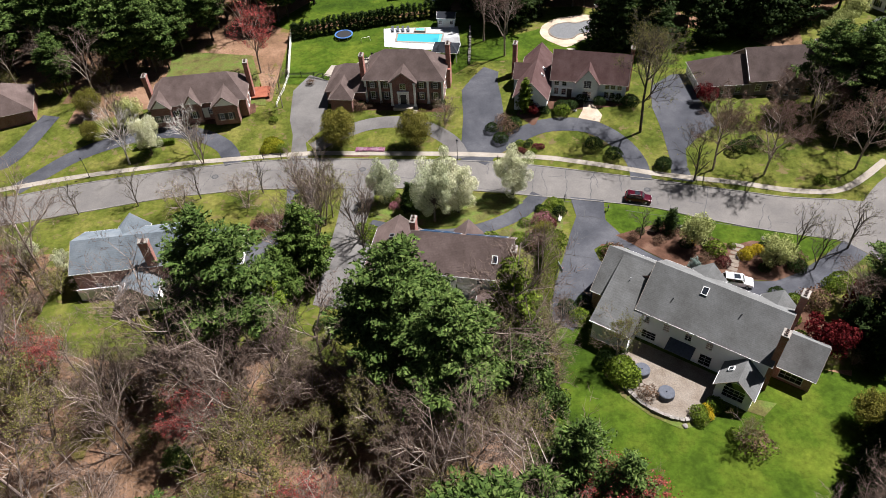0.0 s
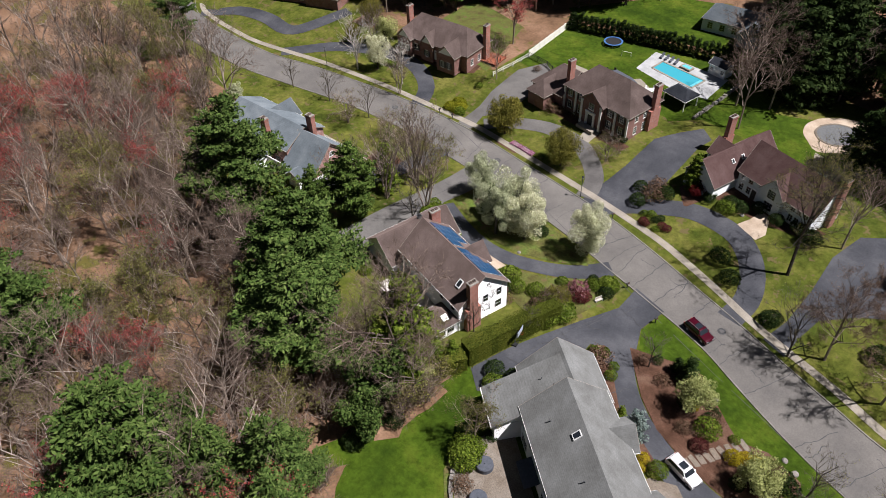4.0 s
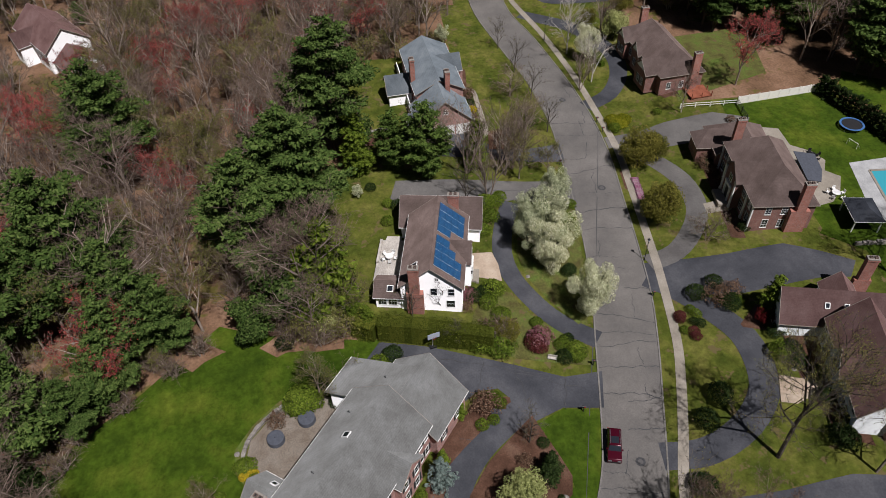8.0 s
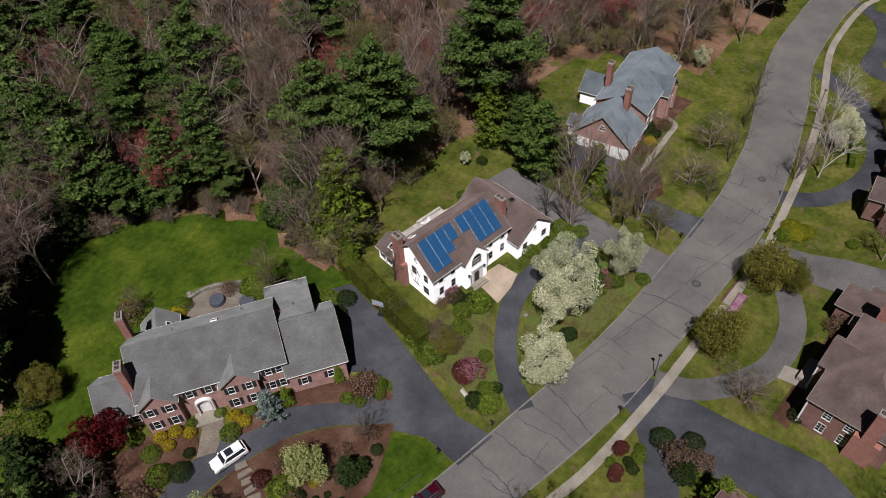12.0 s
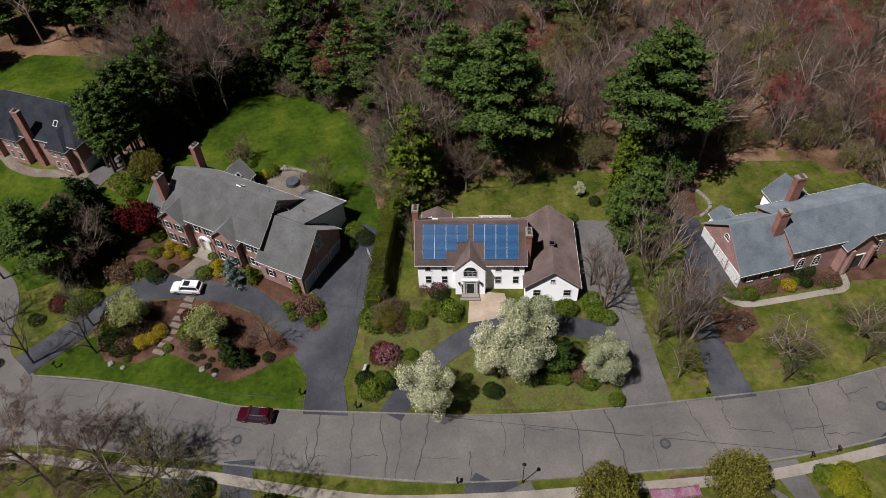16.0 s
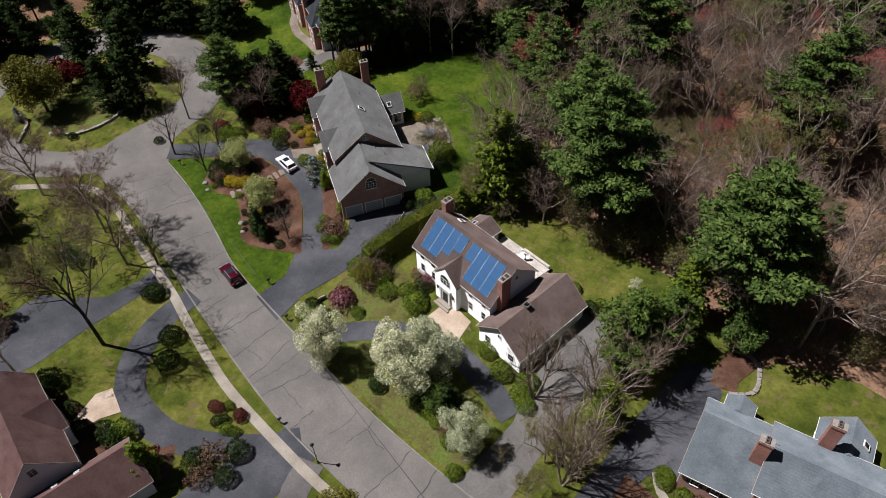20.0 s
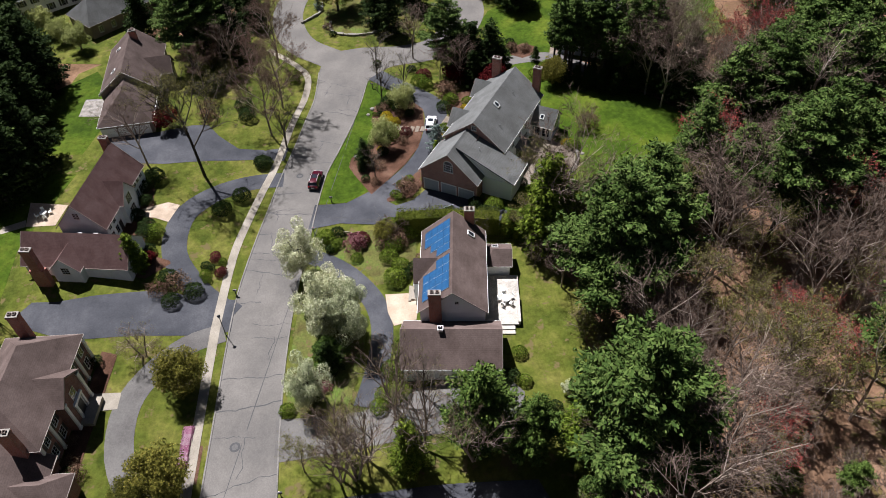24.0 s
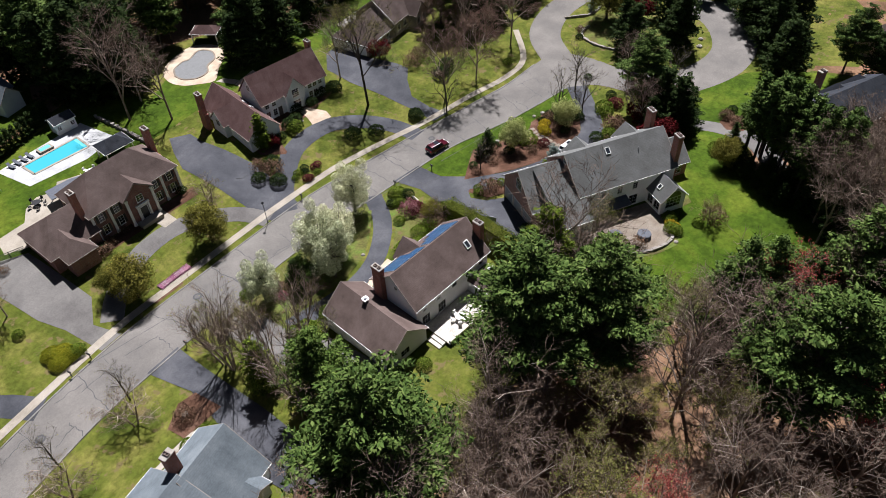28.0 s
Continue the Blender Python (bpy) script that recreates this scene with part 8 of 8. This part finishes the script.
# ---- pool garden ----
PL = thing("swimming_pool", pose(0, 0, 0), "rectangular swimming pool with turquoise water and pale coping", "pool")
zp = ground(-11, 158) + 0.09
pool = [(-17.1, 157.6), (-6, 155.6), (-5.3, 160.4), (-16.8, 161.7)]
part("water", Soup().slab([(x, y, zp) for x, y in pool], 0.05).mesh("water"), M_WATER, PL, "clear turquoise water")
for a, b in zip(pool, pool[1:] + pool[:1]):
    part("coping", Soup().beam((*a, zp), (*b, zp), 0.45, 0.14).mesh("coping"), M_WALK, PL)
part("pool_steps", Soup().beam((-6.3, 156.3, zp + 0.012), (-5.8, 160.0, zp + 0.012), 0.9, 0.02).mesh("pool_steps"), M_TURQ, PL, "paler entry steps")
part("hot_tub", Soup().slab([(-12.6, 161.8, zp + 0.4), (-9.8, 161.4, zp + 0.4), (-9.6, 163.2, zp + 0.4), (-12.4, 163.6, zp + 0.4)], 0.5).mesh("hot_tub"), M_WALK, PL, "square raised spa")
part("tub_water", Soup().slab([(-12.2, 162.1, zp + 0.42), (-10.1, 161.8, zp + 0.42), (-10.0, 162.9, zp + 0.42), (-12.0, 163.2, zp + 0.42)], 0.03).mesh("tub_water"), M_TURQ, PL)


def lounger(x, y, ang, mat):
    ob = thing("sun_lounger", pose(x, y, ground(x, y) + 0.08, 0, 0, ang), "dark sun lounger on the pool surround", "lounger", "loungers by the pool")
    part("seat", Soup().box(-0.32, 0.32, -0.9, 0.4, 0.3, 0.38).mesh("seat"), mat, ob)
    part("backrest", Soup().slab([(-0.32, 0.4, 0.38), (0.32, 0.4, 0.38), (0.32, 0.95, 0.8), (-0.32, 0.95, 0.8)], 0.07).mesh("backrest"), mat, ob)
    for px in (-0.28, 0.28):
        for py in (-0.8, 0.3):
            part("leg", Soup().box(px - 0.03, px + 0.03, py - 0.03, py + 0.03, 0, 0.3).mesh("leg"), M_METAL, ob)


for i in range(4):
    lounger(-18.0 + 1.3 * i, 163.3 - 0.1 * i, 5, M_FABRIC)


def shed(x, y, ang, w, d, hgt, wall, roof, label, open_side=False):
    ob = thing("garden_shed", pose(x, y, ground(x, y) + 0.04, 0, 0, ang), label, "shed")
    if open_side:
        for px in (-w / 2 + 0.1, w / 2 - 0.1):
            for py in (-d / 2 + 0.1, d / 2 - 0.1):
                part("post", Soup().box(px - 0.09, px + 0.09, py - 0.09, py + 0.09, -0.1, hgt).mesh("post"), M_TRIM, ob)
    else:
        part("wall", wall_block(-w / 2, w / 2, -d / 2, d / 2, -0.2, hgt, d * 0.28, 'x').mesh("wall"), wall, ob)
        door(ob, 0, -d / 2 - 0.01, 0, '-y', 1.4, 1.9, M_TRIM, "white double shed door", False)
        window(ob, w / 2 - 0.7, -d / 2, 1.4, '-y', 0.7, 0.8, False)
        window(ob, -w / 2 + 0.7, -d / 2, 1.4, '-y', 0.7, 0.8, False)
    r, t = roof_gable(-w / 2, w / 2, -d / 2, d / 2, hgt, d * 0.28, 'x', 0.25, (w * 0.3, w * 0.3) if open_side else (0.0, 0.0))
    part("roof", r.mesh("roof"), roof, ob)
    for q in t:
        part("fascia", q.mesh("fascia"), M_TRIM, ob)
    return ob


shed(-4.4, 165.2, -8, 4.2, 3.0, 2.5, M_STUCCO, M_ROOF_SLATE, "small pale pool shed with dark roof")
shed(-4.8, 148.6, -10, 5.6, 4.4, 2.6, M_TRIM, M_ROOF_SLATE, "open white pavilion with dark blue-grey shingle roof", True)
shed(36.4, 165.4, -62, 6.0, 4.0, 2.6, M_WOODDARK, M_ROOF_RED, "open timber pavilion by the round pool", True)


porch = thing("terrace_roof", pose(0, 0, 0), "flat blue-grey roof over the brick house terrace", "porch roof")
part("roof", Soup().slab([(-21.6, 144.6, 5.0), (-13.4, 143.2, 5.0), (-13.0, 145.6, 4.7), (-16.2, 147.4, 4.65), (-20.6, 148.2, 4.65)], 0.14).mesh("roof"), M_FABRIC, porch)
for x, y in ((-20.3, 147.8), (-16.3, 147.0), (-13.4, 145.3)):
    part("post", Soup().box(x - 0.1, x + 0.1, y - 0.1, y + 0.1, 2.2, 4.6).mesh("post"), M_TRIM, porch, "white post")


def trampoline(x, y, r=2.1):
    ob = thing("trampoline", pose(x, y, ground(x, y) + 0.03), "round trampoline with dark mat and blue edge pad", "trampoline")
    part("mat", Soup().tube((0, 0, 0.82), (0, 0, 0.86), r - 0.3, r - 0.3, 28, True).mesh("mat"), M_BLACK, ob)
    pad = Soup()
    for i in range(28):
        a, b = 2 * math.pi * i / 28, 2 * math.pi * (i + 1) / 28
        pad.beam((r * math.cos(a), r * math.sin(a), 0.86), (r * math.cos(b), r * math.sin(b), 0.86), 0.4, 0.08)
    part("edge_pad", pad.mesh("edge_pad"), M_PADBLUE, ob)
    for i in range(6):
        a = 2 * math.pi * i / 6
        part("leg", Soup().tube((r * math.cos(a), r * math.sin(a), -0.05), (r * math.cos(a), r * math.sin(a), 0.85), 0.03, 0.03, 6).mesh("leg"), M_STEEL, ob)


trampoline(-30.1, 161.1)


def goal(x, y, ang):
    ob = thing("play_goal", pose(x, y, ground(x, y) + 0.03, 0, 0, ang), "small pale goal frame on the lawn", "goal")
    for px in (-1.1, 1.1):
        part("post", Soup().tube((px, 0, 0), (px, 0, 1.2), 0.04, 0.04, 6).mesh("post"), M_FENCE, ob)
        part("brace", Soup().tube((px, 0, 1.2), (px, 0.9, 0), 0.03, 0.03, 6).mesh("brace"), M_FENCE, ob)
    part("crossbar", Soup().tube((-1.1, 0, 1.2), (1.1, 0, 1.2), 0.04, 0.04, 6).mesh("crossbar"), M_FENCE, ob)


goal(-24.5, 158.2, 20)

# round pool under its grey cover
drape("pool_deck", smooth_line([(19.4, 162.2), (22.8, 165.4), (29.1, 167), (33.2, 166.1), (35.5, 161.6), (33.4, 157.1), (27.8, 153.6), (23.9, 150.9), (21, 153.2), (19.1, 155.5), (18.4, 158.8), (19.4, 162.2)], 3)[:-1], M_CREAM, 0.08, 3.0, "tan paved surround of the round pool")
KP = thing("covered_pool", pose(0, 0, 0), "kidney-shaped pool under a grey winter cover", "pool")
zk = ground(27, 159) + 0.14
kid = smooth_line([(20.9, 160), (22.8, 162.4), (25.9, 163.2), (27.7, 162.6), (31.4, 163.7), (32.8, 160.8), (30.8, 157.8), (27.8, 157), (25.6, 154.9), (22.7, 155.1), (20.8, 157.4), (20.9, 160)], 3)[:-1]
part("cover", Soup().slab([(x, y, zk) for x, y in kid][::-1], 0.1).mesh("cover"), M_COVER, KP, "taut grey fabric cover")
cop = Soup()
for a, b in zip(kid, kid[1:] + kid[:1]):
    cop.beam((*a, zk), (*b, zk), 0.4, 0.1)
part("coping", cop.mesh("coping"), M_PAVER, KP)


# fences and walls
def board_fence(pts, hgt, mat, label, gap=2.2):
    ob = thing("fence", pose(0, 0, 0), label, "fence")
    for (x0, y0), (x1, y1) in zip(pts, pts[1:]):
        n = max(1, round(math.hypot(x1 - x0, y1 - y0) / gap))
        for i in range(n):
            a = (x0 + (x1 - x0) * i / n, y0 + (y1 - y0) * i / n)
            b = (x0 + (x1 - x0) * (i + 1) / n, y0 + (y1 - y0) * (i + 1) / n)
            za, zb = ground(*a), ground(*b)
            part("panel", Soup().beam((*a, za + hgt / 2), (*b, zb + hgt / 2), 0.06, hgt).mesh("panel"), mat, ob)
            part("post", Soup().box(a[0] - 0.08, a[0] + 0.08, a[1] - 0.08, a[1] + 0.08, za - 0.1, za + hgt + 0.15).mesh("post"), mat, ob)
    return ob


board_fence([(-41.4, 143), (-43.6, 163.6)], 1.8, M_FENCE, "white vinyl board fence along the lawn")


def rail_fence(pts, hgt, mat, label, bars=2, gap=2.4):
    ob = thing("fence", pose(0, 0, 0), label, "fence")
    for (x0, y0), (x1, y1) in zip(pts, pts[1:]):
        n = max(1, round(math.hypot(x1 - x0, y1 - y0) / gap))
        for i in range(n):
            a = (x0 + (x1 - x0) * i / n, y0 + (y1 - y0) * i / n)
            b = (x0 + (x1 - x0) * (i + 1) / n, y0 + (y1 - y0) * (i + 1) / n)
            for k in range(bars):
                z = hgt * (k + 1) / (bars + 0.2)
                part("rail", Soup().beam((*a, ground(*a) + z), (*b, ground(*b) + z), 0.06, 0.1).mesh("rail"), mat, ob)
            part("post", Soup().box(a[0] - 0.07, a[0] + 0.07, a[1] - 0.07, a[1] + 0.07, ground(*a) - 0.1, ground(*a) + hgt + 0.1).mesh("post"), mat, ob)


rail_fence([(-42.6, 131.6), (-41.6, 137.4), (-41.4, 143)], 1.1, M_FENCE, "pale split-rail fence beside the drive")
rail_fence([(-41.4, 143), (-35.5, 142.4), (-31, 140.5)], 1.4, M_METAL, "black metal yard fence with gate", 4)


def stone_wall(pts, hgt, label, seed=1):
    r = random.Random(seed)
    ob = thing("stone_wall", pose(0, 0, 0), label, "wall")
    line = smooth_line(pts, 5)
    for (x0, y0), (x1, y1) in zip(line, line[1:]):
        L = math.hypot(x1 - x0, y1 - y0)
        n = max(1, round(L / 0.75))
        for i in range(n):
            t = (i + 0.5) / n
            x, y = x0 + (x1 - x0) * t, y0 + (y1 - y0) * t
            w = L / n * r.uniform(0.42, 0.52)
            d, hh = r.uniform(0.2, 0.32), hgt * r.uniform(0.75, 1.15)
            bm = bmesh.new()
            bmesh.ops.create_cube(bm, size=1)
            for v in bm.verts:
                v.co = (v.co.x * 2 * w * r.uniform(0.85, 1.1), v.co.y * 2 * d * r.uniform(0.85, 1.1), (v.co.z + 0.5) * hh * r.uniform(0.85, 1.1) - 0.06)
            part("stone", bm, M_STONE, ob, "", pose(x, y, ground(x, y), 0, 0, math.degrees(math.atan2(y1 - y0, x1 - x0))))


stone_wall([(29.4, 51.0), (26.6, 48.6), (23.4, 49.0), (20.2, 51.4), (18.0, 54.8)], 0.55, "low curved stone wall round the patio", 2)
stone_wall([(88.8, 90.5), (84.4, 90.6), (81.6, 87), (80.6, 82.4), (81.8, 79)], 0.6, "low dry-stone wall in the island bed", 3)
stone_wall([(0.4, 145.1), (1.0, 153.9), (1.4, 163)], 0.8, "low stone wall beside the pool garden", 4)
stone_wall([(-41.6, 73.6), (-44.2, 71.4), (-43.4, 67.4), (-41.4, 66.2)], 0.35, "stone edging of the mulch bed", 5)
stone_wall([(90, 97.5), (94, 93), (99, 92)], 0.6, "rock edging by the loop road", 6)


# patio and deck furniture
def fire_table(x, y, r):
    ob = thing("patio_table", pose(x, y, ground(x, y) + 0.08), "round covered patio table with grey fabric cover", "patio table", "covered tables on the patio")
    part("cover", Soup().tube((0, 0, 0.0), (0, 0, 0.72), r * 1.04, r, 18).tube((0, 0, 0.72), (0, 0, 0.8), r, r * 0.9, 18, True).mesh("cover"), M_FABRIC, ob)
    part("knob", Soup().tube((0, 0, 0.8), (0, 0, 0.95), 0.12, 0.06, 8, True).mesh("knob"), M_FABRIC, ob)


fire_table(23.8, 52.6, 1.15)
fire_table(21.3, 56.6, 1.15)


def chair(x, y, z, ang, mat, label, group):
    ob = thing("patio_chair", pose(x, y, z, 0, 0, ang), label, "chair", group)
    part("seat", Soup().box(-0.26, 0.26, -0.26, 0.26, 0.4, 0.46).mesh("seat"), mat, ob)
    part("backrest", Soup().box(-0.26, 0.26, 0.22, 0.28, 0.46, 0.95).mesh("backrest"), mat, ob)
    for px in (-0.23, 0.23):
        for py in (-0.23, 0.23):
            part("leg", Soup().box(px - 0.025, px + 0.025, py - 0.025, py + 0.025, 0, 0.4).mesh("leg"), mat, ob)


def deck_set(x, y, z):
    ob = thing("deck_table", pose(x, y, z), "round white garden table on the deck", "table")
    part("tabletop", Soup().tube((0, 0, 0.7), (0, 0, 0.74), 0.65, 0.65, 20, True).mesh("tabletop"), M_TRIM, ob)
    part("pedestal", Soup().tube((0, 0, 0), (0, 0, 0.7), 0.07, 0.07, 8).mesh("pedestal"), M_TRIM, ob)
    part("foot", Soup().tube((0, 0, 0), (0, 0, 0.05), 0.32, 0.3, 12, True).mesh("foot"), M_TRIM, ob)
    for i in range(5):
        a = 2 * math.pi * i / 5
        chair(x + 1.05 * math.cos(a), y + 1.05 * math.sin(a), z, math.degrees(a) - 90, M_TRIM, "white garden chair round the deck table", "chairs on the deck")


deck_set(-7.0, 69.6, 2.3 + 0.6)
for x, y in ((14.6, 91.9),):
    ob = thing("garden_bench", pose(x, y, ground(x, y), 0, 0, 70), "small weathered garden bench among shrubs", "bench")
    part("seat", Soup().box(-0.7, 0.7, -0.22, 0.22, 0.4, 0.46).mesh("seat"), M_DECK, ob)
    part("backrest", Soup().box(-0.7, 0.7, 0.2, 0.26, 0.46, 0.9).mesh("backrest"), M_DECK, ob)
    for px in (-0.6, 0.6):
        part("leg", Soup().box(px - 0.04, px + 0.04, -0.2, 0.2, -0.05, 0.4).mesh("leg"), M_DECK, ob)


# stone slabs of the path through the island bed
SP = thing("stepping_path", pose(0, 0, 0), "path of pale stone slabs through the planted island", "garden path")
rs = random.Random(8)
for i in range(9):
    t = i / 8
    x, y = 39.9 + 3.3 * t + 0.7 * t * t, 75.2 + 8.3 * t
    w, d = rs.uniform(0.75, 0.95), rs.uniform(0.38, 0.46)
    c = [(-w, -d), (w * 0.9, -d), (w, d * 0.8), (w * 0.7, d), (-w, d * 0.9)]
    part("slab", Soup().slab([(a * rs.uniform(0.9, 1.1), b * rs.uniform(0.9, 1.1), 0) for a, b in c], 0.14).mesh("slab"), M_PAVER, SP, "", pose(x, y, ground(x, y) + 0.16, 0, 0, -22 + rs.uniform(-8, 8)))


# boulders in the beds
def boulder(x, y, r, seed):
    rr = random.Random(seed)
    bm = bmesh.new()
    bmesh.ops.create_icosphere(bm, subdivisions=2, radius=r)
    for v in bm.verts:
        k = 1 + 0.28 * noise.noise(v.co * (1.3 / r) + Vector((seed, 0, 0)))
        v.co = Vector((v.co.x * k, v.co.y * k, v.co.z * k * 0.62))
    ob = part("boulder", bm, M_STONE, None, "", pose(x, y, ground(x, y) + r * 0.25, 0, 0, rr.uniform(0, 360)))
    tagged(ob, "grey boulder at the edge of a bed", "boulder", "boulders in the beds")


for i, (x, y, r) in enumerate(((37.4, 87.6, 0.5), (35.6, 88.8, 0.45), (50.6, 84.2, 0.5), (48.8, 85.2, 0.4), (-39.2, 94.6, 0.5), (17.6, 57.2, 0.5), (25.2, 47.6, 0.4), (87, 92, 0.6), (92, 64.6, 0.7), (95.5, 65.4, 0.6), (-1.8, 91.6, 0.35), (22, 124.6, 0.4))):
    boulder(x, y, r, i + 3)


def round_table(x, y, z, r, mat, label):
    ob = thing("patio_table", pose(x, y, z), label, "patio table")
    part("tabletop", Soup().tube((0, 0, 0.68), (0, 0, 0.73), r, r, 18, True).mesh("tabletop"), mat, ob)
    part("pedestal", Soup().tube((0, 0, 0), (0, 0, 0.68), 0.1, 0.06, 8).mesh("pedestal"), mat, ob)
    part("foot", Soup().tube((0, 0, 0), (0, 0, 0.05), 0.35, 0.3, 12, True).mesh("foot"), mat, ob)


for tx, ty, mat, tint in ((-22.4, 149.2, M_METAL, "black"), (-11.6, 148.2, M_TRIM, "white")):
    gz = ground(tx, ty) + 0.09
    round_table(tx, ty, gz, 0.75, mat, "%s round garden table on the concrete terrace" % tint)
    for k in range(5):
        a = 2 * math.pi * k / 5 + 0.4
        chair(tx + 1.35 * math.cos(a), ty + 1.35 * math.sin(a), gz, math.degrees(a) - 90, mat, "%s metal garden chair on the concrete terrace" % tint, "chairs round the terrace tables")
round_table(27.4, 143.4, ground(27.4, 143.4) + 0.08, 0.6, M_TRIM, "round white garden table on the cream terrace")
for a in (20, 110, 200, 290):
    q = math.radians(a)
    chair(27.4 + 1.05 * math.cos(q), 143.4 + 1.05 * math.sin(q), ground(27.4, 143.4) + 0.08, a - 90, M_TRIM, "white garden chair on the cream terrace", "chairs on the terrace")
